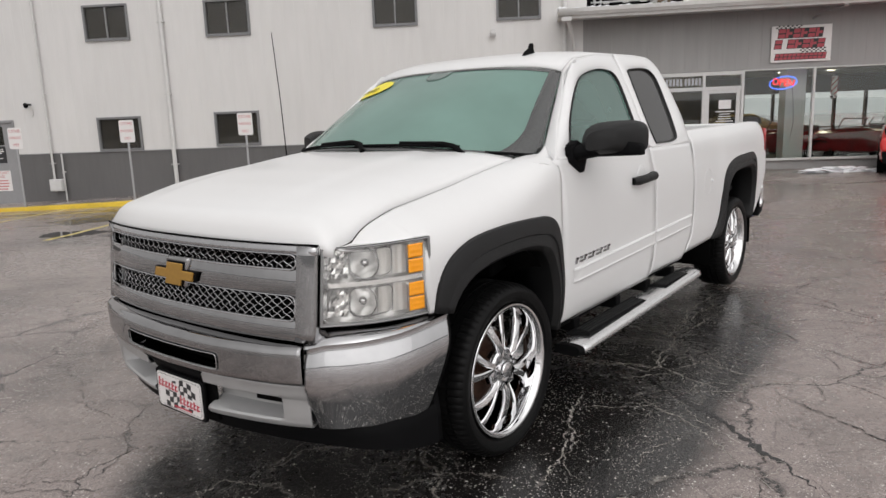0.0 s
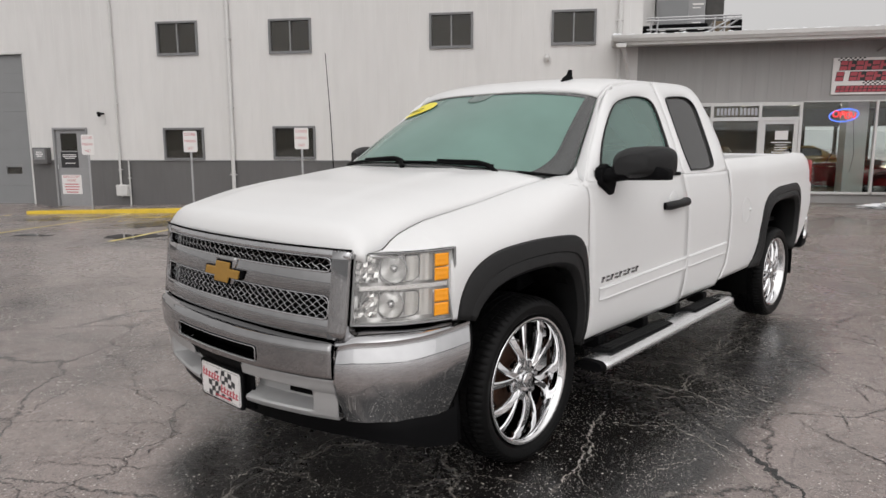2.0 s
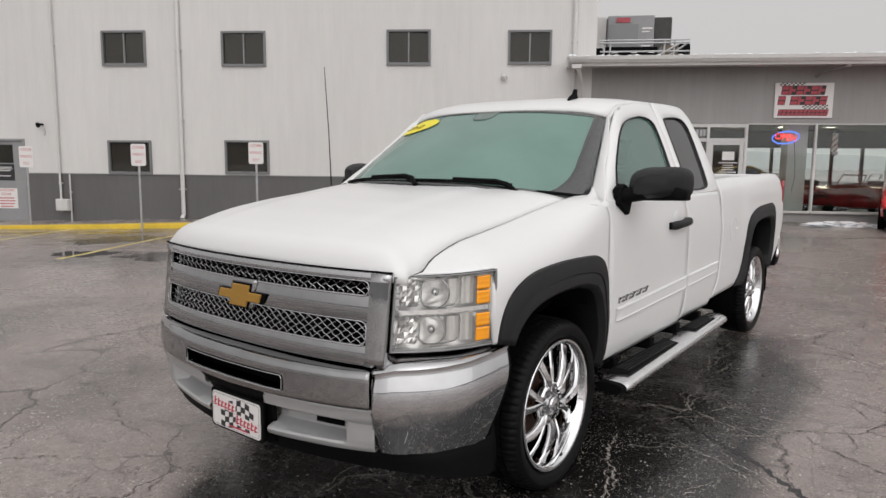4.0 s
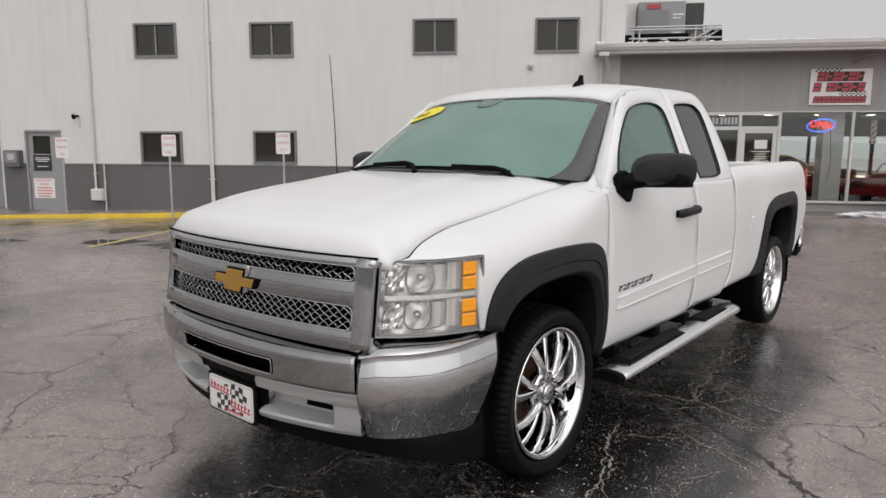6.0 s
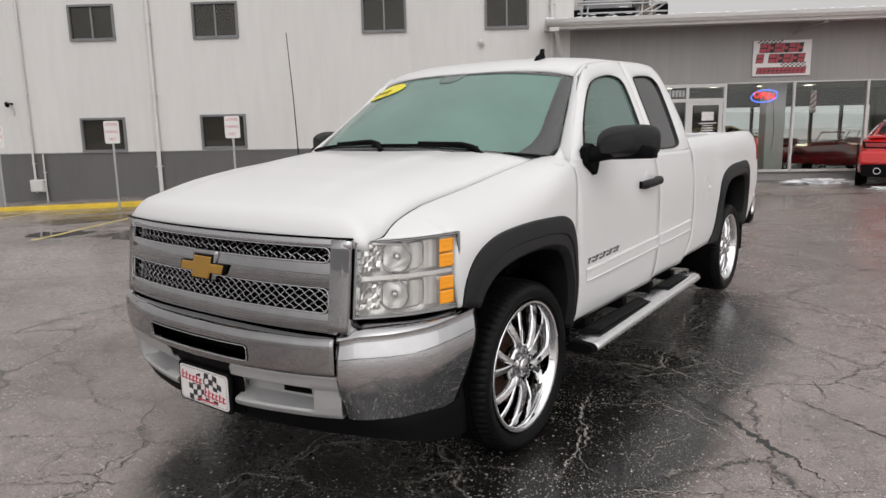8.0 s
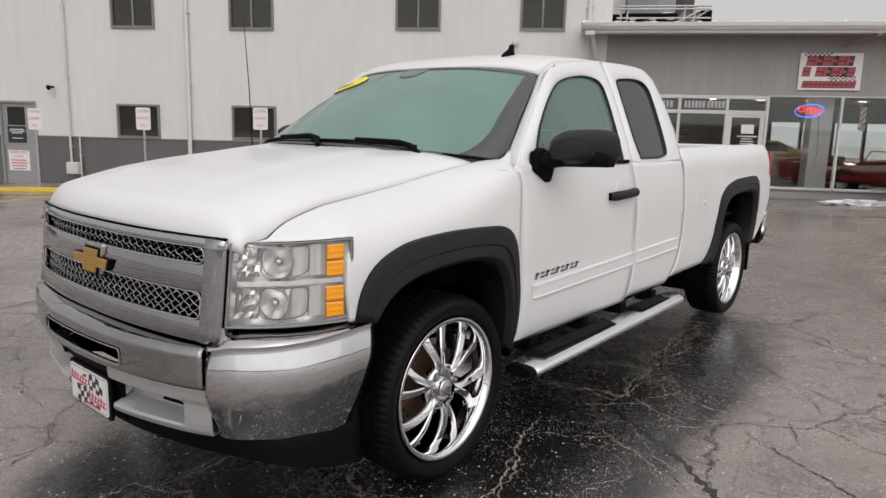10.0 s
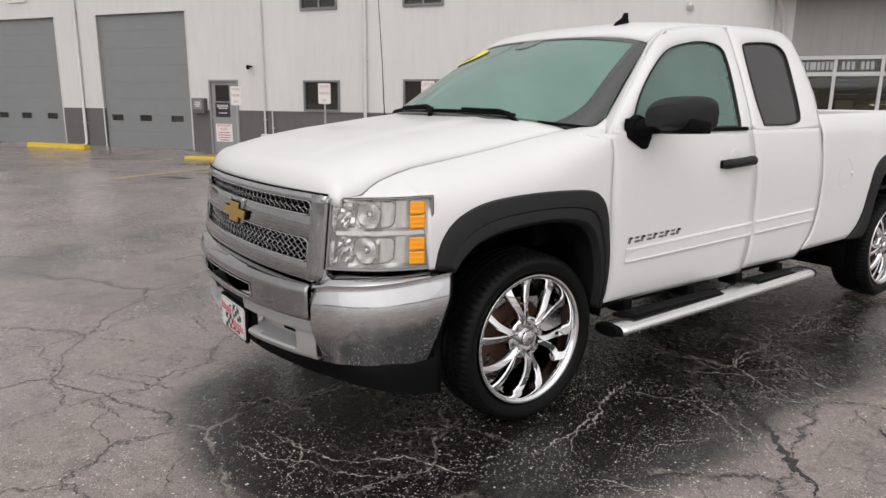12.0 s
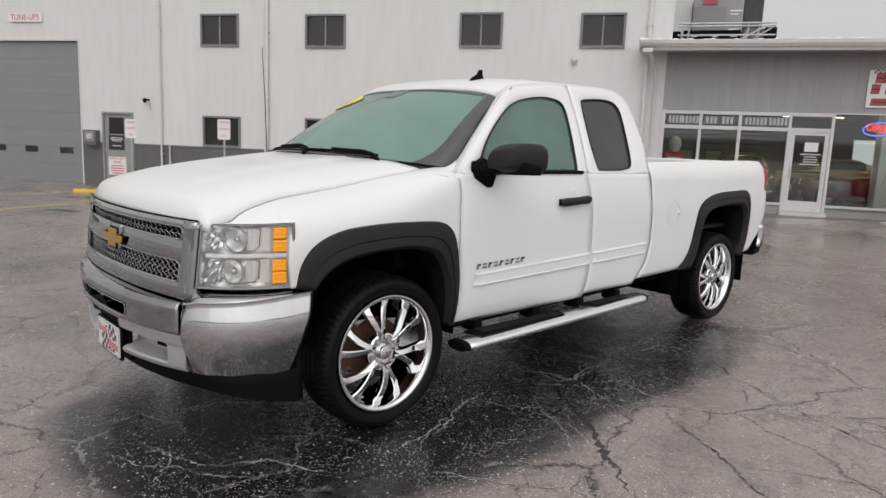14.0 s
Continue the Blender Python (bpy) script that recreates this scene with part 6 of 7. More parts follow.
# yellow year sticker inside the top of the windscreen
rws = []
for r in (0.02, 0.35, 0.7, 1.0):
    ring = [Vector(ws_up(-0.655 + 0.235 * r * math.cos(a), 0.80 + r * (0.122 * math.sin(a) + 0.010 * math.cos(a)))) for a in np.linspace(0, 2 * math.pi, 40, endpoint=False)]
    rws.append([(p.x, p.y - 0.002, p.z + 0.003) for p in ring])
bm = grid(rws, close_v=True)
sticker = part("year_sticker", bm, STICKER, glass, "yellow oval year sticker", out=(0, -1, 1))
a, b, c = (Vector(ws_up(sv, t)) for sv, t in ((-0.655, 0.775), (-0.60, 0.775), (-0.655, 0.81)))
ex, ey = (b - a).normalized(), (c - a).normalized()
ez = ex.cross(ey).normalized()
ey = ez.cross(ex)
M = Matrix(((ex.x, ey.x, ez.x, 0), (ex.y, ey.y, ez.y, 0), (ex.z, ey.z, ez.z, 0), (0, 0, 0, 1)))
M.translation = widen(a + ez * 0.0065)
text("year_number", "2012", 0.075, OLIVE, M, sticker, width=0.17, depth=0.001)

# wipers on a black cowl
cowl = panel("cowl_panel", [[(sv * 0.66, lerp(0.06 + 0.13 * sv * sv, 0.125 + 0.22 * sv * sv, t), lerp(1.296 - 0.048 * sv * sv, 1.316 - 0.044 * sv * sv, t)) for sv in np.linspace(-1, 1, 31)] for t in (0, 0.5, 1)], BLACK, thick=0.012, out=(0, 0, 1), label="black plastic cowl under the windscreen")
for s0, s1, pv in ((0.02, -0.72, 0.08), (0.66, -0.02, 0.70)):
    lift = lambda sv, t, h: tuple(Vector(ws(sv, t)) + Vector((0, -0.35, 0.75)) * h)
    arm = part("wiper_arm", tube([lift(pv, -0.02, 0.012), lift(pv - 0.06, 0.030, 0.026), lift(pv - 0.12, 0.046, 0.030), lift(lerp(s0, s1, 0.5), 0.046, 0.022)], [0.013, 0.013, 0.010, 0.008], 8), BLACK, truck, "black wiper arm")
    part("wiper_blade", tube([lift(lerp(s0, s1, q), 0.050 - 0.022 * q, 0.012) for q in np.linspace(0, 1, 14)], 0.0075, 6), BLACK, arm, "black wiper blade")

# roof fin, whip aerial
fin = prism([(1.055, 1.805), (1.080, 1.830), (1.120, 1.849), (1.137, 1.879), (1.160, 1.879), (1.160, 1.847), (1.175, 1.825), (1.200, 1.817)], "x", 0.393, 0.411)
part("roof_antenna", fin, BLACK, roof, "black roof aerial fin", bevel=0.004)
ant = part("whip_aerial", tube([(-0.772, 0.33, 1.215), (-0.772, 0.329, 1.29), (-0.782, 0.322, 1.62), (-0.80, 0.308, 2.01)], [0.007, 0.0035, 0.0028, 0.0022], 8), BLACK, truck, "thin black whip aerial")
part("aerial_base", revolve([(-0.03, 0.0), (-0.03, 0.02), (0, 0.018), (0.02, 0.008), (0.03, 0.0)], 14, "z"), BLACK, ant, m=pose(-0.772, 0.33, 1.225))


# door mirrors
def mirror(s):
    # the passenger's mirror is turned in closer to the door
    cx, hw0, dy = (1.060, 0.146, 0.108) if s > 0 else (0.985, 0.115, 0.15)
    sail = part("mirror_mount", prism([(0.60, 1.235), (0.60, 1.305), (0.66, 1.340), (0.76, 1.30), (0.76, 1.235), (0.735, 1.178), (0.70, 1.178)], "x", s * 0.875, s * 0.925), BLACK, truck, bevel=0.01)
    part("mirror_arm", tube([(s * 0.89, 0.665, 1.275), (s * 0.93, 0.665, 1.280), (s * 0.98, 0.67, 1.285), (s * (cx - 0.04), 0.68 + dy, 1.292)], [0.060, 0.052, 0.046, 0.044], 14, flat=0.75), BLACK, sail)
    rws = []
    for k in range(15):
        t = k / 14
        y = lerp(0.535, 0.715, t) + dy
        w = math.sin(math.pi * min(1.0, 0.10 + 0.47 * t)) ** 0.55
        hw, hz = hw0 * w, 0.088 * w
        ring = []
        for j in range(32):
            a = 2 * math.pi * j / 32
            ca, sa = math.cos(a), math.sin(a)
            ring.append((s * (cx + hw * math.copysign(abs(ca) ** 0.55, ca)), y + 0.025 * ca, 1.337 + hz * (abs(sa) ** 0.7 if sa > 0 else -0.95 * abs(sa) ** 0.40) + (0.010 * ca if sa > 0 else 0.012 * ca)))
        rws.append(ring)
    bm = grid(rws, close_v=True)
    bm.faces.new([v for v in bm.verts][:32])
    bmesh.ops.recalc_face_normals(bm, faces=bm.faces)
    sh = part("mirror_housing", bm, FLARE, sail, "black plastic mirror housing", angle=60)
    # the foot runs under the shell from the door to its outer end
    rws = []
    for x in np.linspace(0.895, cx + hw0 + 0.004, 17):
        e = smooth01((cx + hw0 + 0.006 - x) / 0.04)
        yc = 0.655 + dy * smooth01((x - 0.90) / max(0.05, cx - hw0 + 0.02 - 0.90))
        hy, top = 0.070 * (0.45 + 0.55 * e), 1.322 - 0.020 * (1 - e)
        foot = [(-0.8, 1.256), (-1.0, 1.268), (-1.03, 1.295), (-0.97, top), (0.9, top), (0.95, 1.256)]
        rws.append([(s * x, yc + q * hy, z + 0.016 * (x - 0.9)) for q, z in foot])
    bm = grid(rws, close_v=True)
    bm.verts.ensure_lookup_table()
    bm.faces.new(list(bm.verts)[-6:])
    bmesh.ops.recalc_face_normals(bm, faces=bm.faces)
    part("mirror_foot", bm, BLACK, sail, "black lower mirror foot", bevel=0.006, angle=50)
    part("mirror_glass", prism([(s * (cx - 0.85 * hw0), 1.27), (s * (cx + 0.85 * hw0), 1.27), (s * (cx + 0.85 * hw0), 1.405), (s * (cx - 0.85 * hw0), 1.405)], "y", 0.702 + dy, 0.708 + dy), CHROME, sh, "mirror glass", bevel=0.003)


both(mirror)

# bed sides
ARCH_R = [(2.4, 0.49), (2.95, 0.505), (3.06, 0.56), (3.13, 0.68), (3.165, 0.90), (3.25, 1.00), (3.48, 1.055), (4.0, 1.07), (4.055, 1.03), (4.085, 0.90), (4.09, 0.70), (4.10, 0.55), (4.28, 0.56), (4.45, 0.75)]


def bed_front(z):
    return cab_back(z) + 0.018


def bed_rear(z):
    return table(z, [(0.53, 4.25), (0.62, 4.32), (0.75, 4.39), (0.9, 4.44), (1.1, 4.425), (1.3, 4.40), (1.40, 4.385)])


def bed_top(y):
    return table(y, [(2.3, 1.328), (3.2, 1.346), (4.2, 1.364), (4.38, 1.360)])


def bed_x(z, zt, y):
    lip = max(0.0, (z - (zt - 0.16)) / 0.16)
    bul = 0.012 * smooth01((y - 2.95) / 0.25) * smooth01((z - 0.6) / 0.3)
    return side_x(min(z, 1.13)) - 0.055 * lip ** 2.6 - 0.008 * smooth01((z - 1.1) / 0.2) + bul * (1 - lip)


def bed_rows():
    us = sorted({*np.linspace(0, 1, 60).tolist()} | {float((y - 2.42) / 2.0) for y in (3.03, 3.06, 3.1, 3.12, 3.14, 3.15, 3.16, 3.17, 3.19, 4.04, 4.06, 4.075, 4.083, 4.088, 4.093, 4.098)})
    out = []
    for u in us:
        y_mid = 2.42 + 2.0 * u
        zt = bed_top(y_mid)
        zb = table(y_mid, ARCH_R)
        col = []
        for z in np.concatenate([np.linspace(zb, zt - 0.16, 22), zt - 0.16 + 0.16 * np.sin(np.linspace(0, math.pi / 2, 10))[1:]]):
            y = y_mid
            if u < 0.15:
                y = lerp(bed_front(z), 2.72, u / 0.15)
            elif u > 0.86:
                y = lerp(4.14, bed_rear(z), (u - 0.86) / 0.14)
            col.append((bed_x(z, zt, y), y, float(z)))
        x, y, z = col[-1]
        col += [(x - 0.03, y, z + 0.004), (x - 0.09, y, z - 0.002), (x - 0.095, y, z - 0.04)]
        out.append(col)
    return out


def bed_side(s):
    bs = panel("bed_side", bed_rows(), PAINT, s, thick=0.01, out=(1, 0, 0), label="white bed side", angle=50)
    for y0, y1, z0, z1 in ((2.47, 4.36, 1.02, 1.322), (2.47, 2.98, 0.80, 1.02), (4.215, 4.36, 0.80, 1.02)):
        part("bed_inner_wall", prism([(y0, z0), (y1, z0), (y1, z1), (y0, z1)], "x", s * 0.72, s * 0.78), PAINT, bs)
    # fuel flap
    ring = [(s * (bed_x(0.957 + 0.094 * math.sin(a), 1.37, 2.75) + 0.0015), 2.752 + 0.088 * math.cos(a), 0.957 + 0.094 * math.sin(a)) for a in np.linspace(0, 2 * math.pi, 33)]
    if s > 0:
        part("fuel_flap", tube(ring, 0.0014, 6, cap=False), PAINT, bs, "round fuel flap outline")
        part("flap_latch", revolve([(0, 0.0), (0, 0.014), (0.012, 0.011), (0.016, 0.0)], 14, "x"), PAINT, bs, m=pose(bed_x(0.957, 1.37, 2.75), 2.835, 0.957))
    # tail lamp wrapped round the corner
    rws = [[(s * x, y, z) for x, y in ((0.932, 4.385), (0.934, 4.425), (0.912, 4.465), (0.85, 4.485), (0.76, 4.49))] for z in np.linspace(0.90, 1.30, 8)]
    part("tail_lamp", grid(rws), RED, bs, "red tail lamp", thick=0.02, out=(s, 1, 0))


both(bed_side)
part("bed_floor", box(-0.76, 0.76, 2.46, 4.38, 0.77, 0.80), FLARE, truck)
part("bed_front_wall", box(-0.78, 0.78, 2.455, 2.50, 0.77, 1.322), PAINT, truck, bevel=0.01)
gate = part("tailgate", box(-0.78, 0.78, 4.38, 4.44, 0.72, 1.355), PAINT, truck, "white tailgate", bevel=0.015)
part("tailgate_handle", box(-0.12, 0.12, 4.44, 4.455, 1.20, 1.26), BLACK, gate, bevel=0.005)
rows = [[(x, y + 0.04 * (1 - abs(z - 0.66) / 0.12), z) for x, y in ((-0.93, 4.36), (-0.92, 4.50), (-0.85, 4.575), (-0.5, 4.62), (0, 4.63), (0.5, 4.62), (0.85, 4.575), (0.92, 4.50), (0.93, 4.36))] for z in np.linspace(0.58, 0.78, 7)]
rb = panel("rear_bumper", rows, CHROME, thick=0.03, out=(0, 1, 0), label="chrome rear bumper")
part("bumper_step", box(-0.84, 0.84, 4.44, 4.60, 0.775, 0.785), BLACK, rb)
both(lambda s: part("bumper_corner", prism([(4.30, 0.50), (4.44, 0.52), (4.50, 0.60), (4.49, 0.66), (4.40, 0.60)], "x", s * 0.80, s * 0.925), BLACK, rb, bevel=0.01))


# wheel arch flares
def flare(s, outer, inner, c, name_label, n=48):
    o, i = spline(outer, n), spline(inner, n)
    rws = []
    for a, b in zip(o, i):
        row = []
        for q, d in ((0.0, 0.0), (0.03, 0.012), (0.16, 0.022), (0.54, 0.030), (0.58, 0.024), (0.68, 0.030), (0.92, 0.034), (1.0, 0.026)):
            y, z = lerp(a[0], b[0], q), lerp(a[1], b[1], q)
            row.append((s * (side_x(max(z, 0.46)) + d), y, z))
        y, z = b[0] + (c[0] - b[0]) * 0.03, b[1] + (c[1] - b[1]) * 0.03
        row += [(s * (side_x(max(z, 0.46)) + 0.005), y, z), (s * 0.84, y, z), (s * 0.70, b[0] + (b[0] - c[0]) * 0.02, b[1] + (b[1] - c[1]) * 0.02)]
        rws.append(row)
    return part("wheel_arch_flare", grid(rws), FLARE, truck, name_label, out=(s, 0, 0), thick=0.004, angle=28)


FF_O = [(-0.497, 0.752), (-0.474, 0.85), (-0.42, 0.925), (-0.33, 0.975), (-0.2, 1.005), (0.03, 1.018), (0.26, 1.014), (0.37, 1.002), (0.43, 0.965), (0.468, 0.89), (0.500, 0.73), (0.503, 0.58), (0.497, 0.433)]
FF_I = [(-0.415, 0.735), (-0.375, 0.785), (-0.301, 0.838), (-0.20, 0.870), (-0.08, 0.886), (0.05, 0.893), (0.174, 0.889), (0.29, 0.862), (0.35, 0.815), (0.388, 0.745), (0.412, 0.66), (0.424, 0.56), (0.43, 0.44)]
RF_O = [(2.92, 0.500), (3.02, 0.58), (3.085, 0.69), (3.108, 0.82), (3.128, 0.945), (3.17, 1.01), (3.26, 1.06), (3.47, 1.100), (3.75, 1.112), (3.98, 1.115), (4.07, 1.085), (4.105, 1.02), (4.122, 0.90), (4.118, 0.72), (4.06, 0.53)]
RF_I = [(3.10, 0.50), (3.145, 0.58), (3.17, 0.68), (3.195, 0.80), (3.23, 0.885), (3.28, 0.935), (3.36, 0.968), (3.5, 0.99), (3.72, 1.0), (3.88, 1.0), (3.965, 0.975), (4.005, 0.92), (4.025, 0.82), (4.02, 0.70), (3.975, 0.53)]
both(lambda s: flare(s, FF_O, FF_I, (0.0, 0.5), "wide black plastic front wheel arch flare"))
both(lambda s: flare(s, RF_O, RF_I, (3.6, 0.55), "wide black plastic rear wheel arch flare"))


# inner wheel houses and frame
def wheelhouse(s):
    for cy, r in ((0.02, 0.50), (3.6, 0.605)):
        e = 1.0 if cy < 1 else 0.6
        sq = lambda v: math.copysign(abs(v) ** e, v)
        rws = [[(s * x, cy + r * sq(math.cos(a)), 0.42 + r * 0.98 * sq(math.sin(a))) for x in (0.46, 0.88)] for a in np.linspace(-0.1, math.pi + 0.1, 28)]
        part("wheel_house", grid(rws), DARK, truck, thick=0.01, out=(0, 0, 1))
        rws = [[(s * 0.46, cy + r * q * sq(math.cos(a)), 0.42 + r * 0.98 * q * sq(math.sin(a))) for q in (0.02, 1.0)] for a in np.linspace(-0.1, math.pi + 0.1, 28)]
        part("wheel_house_wall", grid(rws), DARK, truck, out=(s, 0, 0))
    part("frame_rail", box(s * 0.36, s * 0.46, -0.75, 4.35, 0.40, 0.55), DARK, truck)


both(wheelhouse)
part("engine_bay_tray", box(-0.46, 0.46, -0.80, 0.50, 0.42, 0.46), DARK, truck)
part("floor_pan", box(-0.80, 0.80, 0.52, 2.85, 0.42, 0.48), DARK, truck)
part("rear_axle", tube([(-0.8, 3.62, 0.40), (0.8, 3.62, 0.40)], 0.05, 12), DARK, truck)
part("front_axle", tube([(-0.75, 0.0, 0.38), (0.75, 0.0, 0.38)], 0.04, 12), DARK, truck)
part("spare_wheel", revolve([(-0.1, 0.15), (-0.1, 0.36), (0.1, 0.36), (0.1, 0.15)], 24, "z", close=True), RUBBER, truck, m=pose(0, 4.0, 0.55))


SHAPE.clear()

# wheels
TR, LIP = 0.398, 0.304
wheel_proto = []


def make_wheel(m):
    if wheel_proto:
        return copy_thing(wheel_proto[0], m)
    w = new("wheel")
    w.parent = truck
    w.matrix_basis = m
    tagged(w, "chrome multi-spoke wheel with a low-profile black tyre")
    side = [(-0.020, LIP + 0.004), (-0.006, LIP + 0.012), (0.004, LIP + 0.022), (0.007, LIP + 0.032), (0.012, LIP + 0.046), (0.012, 0.362), (0.004, 0.376), (-0.010, 0.387), (-0.026, 0.3935)]
    tread = [(-0.050, 0.397)]
    for c in (-0.066, -0.112, -0.152, -0.198):
        tread += [(c + 0.005, TR), (c + 0.0038, TR - 0.009), (c - 0.0038, TR - 0.009), (c - 0.005, TR)]
    far = [(-0.264 - x, r) for x, r in [(-0.050, 0.397)] + side[::-1]]
    prof = side + tread + far
    seg = 288
    rws = []
    for k in range(seg):
        a = 2 * math.pi * k / seg
        row = []
        for x, r in prof:
            rr = r - (0.0065 if (k % 4 == 0 and (-0.105 < x < -0.008 or -0.256 < x < -0.16) and r > 0.380) else 0.0)
            row.append((x, rr * math.cos(a), rr * math.sin(a)))
        rws.append(row)
    bm = grid(rws, close_u=True)
    bmesh.ops.recalc_face_normals(bm, faces=bm.faces)
    part("tyre", bm, RUBBER, w, "wet black low-profile tyre", angle=24)
    rim = part("rim", revolve([(-0.25, 0.292), (-0.25, 0.277), (-0.10, 0.262), (-0.075, 0.268), (-0.035, 0.277), (-0.012, 0.283), (-0.004, 0.288), (0.0, 0.297), (0.0, 0.304), (-0.006, 0.308), (-0.02, 0.306)], 96), CHROME, w, "deep polished chrome rim", angle=50)
    # six pairs of blade spokes
    for k in range(6):
        for d in (-1, 1):
            a0 = math.pi / 3 * k + 0.70
            rws = []
            for i in range(13):
                t = i / 12
                r = lerp(0.070, 0.273, t)
                ang = a0 + d * (0.055 + 0.195 * t ** 0.75) + 0.06 * math.sin(math.pi * t)
                hw = lerp(0.0130, 0.0205, t) + 0.007 * max(0, t - 0.86) / 0.14 + 0.006 * max(0, 0.25 - t) / 0.25
                xo = -0.028 + 0.006 * math.sin(math.pi * t) - 0.030 * t ** 2
                rad, tan = Vector((0, math.cos(ang), math.sin(ang))), Vector((0, -math.sin(ang), math.cos(ang)))
                c = rad * r
                rws.append([tuple(c + tan * (q * hw) + Vector((xo + dx - d * q * 0.0065 * (1 - 0.5 * t), 0, 0))) for q, dx in ((-1.0, -0.030), (-1.0, -0.007), (-0.72, 0.0), (0.0, 0.0008), (0.72, 0.0), (1.0, -0.007), (1.0, -0.030))])
            bm = grid(rws, close_v=True)
            bmesh.ops.recalc_face_normals(bm, faces=bm.faces)
            part("spoke", bm, CHROME, rim, angle=35)
    part("hub", revolve([(-0.085, 0.0), (-0.085, 0.100), (-0.045, 0.100), (-0.037, 0.095), (-0.034, 0.086), (-0.036, 0.050), (-0.038, 0.042), (-0.038, 0.0)], 48), CHROME, rim, "chrome hub")
    part("centre_cap", revolve([(-0.04, 0.0), (-0.04, 0.038), (-0.022, 0.038), (-0.016, 0.034), (-0.013, 0.022), (-0.012, 0.0)], 40), CHROME, rim, "round chrome centre cap")
    part("cap_emblem", prism([(-0.014, -0.004), (0.014, -0.004), (0.016, 0.005), (-0.012, 0.005)], "x", -0.013, -0.0105), DULLCHROME, rim)
    for k in range(6):
        a = math.pi / 3 * (k + 0.5) + 0.70
        y, z = 0.072 * math.cos(a), 0.072 * math.sin(a)
        part("lug_recess", revolve([(-0.040, 0.0155), (-0.030, 0.0160), (-0.0295, 0.0185), (-0.040, 0.0195)], 20, bm=None), DULLCHROME, rim, "collar round the lug nut", m=Matrix.Translation((0, y, z)))
        part("lug_nut", tube([(-0.045, y, z), (-0.024, y, z)], 0.0125, 6), CHROME, rim, "chrome lug nut")
    part("brake_disc", revolve([(-0.135, 0.0), (-0.135, 0.165), (-0.120, 0.165), (-0.120, 0.09), (-0.10, 0.085), (-0.10, 0.0)], 48), RUST, w, "rust-brown brake disc")
    cal = [(0.14 * math.cos(a), 0.14 * math.sin(a)) for a in np.linspace(2.3, 3.5, 8)] + [(0.225 * math.cos(a), 0.225 * math.sin(a)) for a in np.linspace(3.5, 2.3, 8)]
    part("brake_caliper", prism(cal, "x", -0.145, -0.105), RUST, w, bevel=0.005)
    wheel_proto.append(w)
    return w


for s, y in ((1, 0.042), (1, 3.645), (-1, 0.042), (-1, 3.645)):
    x, z = (0.952, 0.355) if y < 1 else (0.945, 0.366)
    make_wheel((pose(x, y, z, 0 if y < 1 else 20) if s > 0 else pose(-x, y, z, 0, 0, 180)) @ Matrix.Diagonal((0.95, 0.978, 0.978, 1)))

SHAPE.append(widen)


# grille
def gr_y(x, z):
    return nose_y(x) + 0.012 - 0.035 * (1.03 - z) / 0.3


def rim(x1, z0, z1, name, parent, rad=0.0026, k=0.022, yf=None):
    """A thin bright edge round an opening with rounded corners."""
    yf = yf or (lambda x, z: gr_y(x, z) - 0.031)
    loop = []
    for cx, cz, a0 in ((x1 - k, z1 - k, 0.0), (-x1 + k, z1 - k, 90.0), (-x1 + k, z0 + k, 180.0), (x1 - k, z0 + k, 270.0)):
        loop += [(cx + k * math.cos(radians(a0 + a)), cz + k * math.sin(radians(a0 + a))) for a in (0, 22, 45, 68, 90)]
    loop = resample(loop, 160, True)
    return part(name, tube([(float(x), yf(x, z), float(z)) for x, z in loop] + [(float(loop[0][0]), yf(*loop[0]), float(loop[0][1]))], rad, 6, cap=False), BUMPER, parent, "thin bright chrome edge")


def gr_band(name, z0, z1, x1, proud, material, n=60, edge=0.010, label="", parent=None):
    """A raised bar that follows the bow of the nose."""
    rws = []
    for x in np.linspace(-x1, x1, n):
        row = []
        for z, d in ((z0, 0.0), (z0, -proud + edge * 0.4), (z0 + edge, -proud), (lerp(z0, z1, 0.5), -proud - 0.001), (z1 - edge, -proud), (z1, -proud + edge * 0.4), (z1, 0.02)):
            row.append((float(x), gr_y(x, z) + d, z))
        rws.append(row)
    return part(name, grid(rws), material, parent or grille, label, out=(0, -1, 0), thick=0.006, angle=35)


grille = empty("grille", "chrome split grille with black wire mesh", "grille")
grille.parent = truck
del grille["category"]
gr_band("top_bar", 1.004, 1.036, 0.685, 0.030, BUMPER, label="chrome top bar")
gr_band("centre_bar", 0.858, 0.955, 0.66, 0.030, DULLCHROME, label="broad chrome centre bar")
gr_band("bottom_bar", 0.699, 0.772, 0.66, 0.030, DULLCHROME, label="chrome bottom bar")
both(lambda s: part("side_bar", grid([[(s * x, gr_y(x, z) - d, z) for x, d in ((0.606, -0.01), (0.606, 0.022), (0.612, 0.0315), (0.645, 0.0335), (0.678, 0.026), (0.690, -0.02))] for z in np.linspace(0.699, 1.036, 12)]), DULLCHROME, grille, "chrome side bar", out=(0, -1, 0), thick=0.005, angle=35))
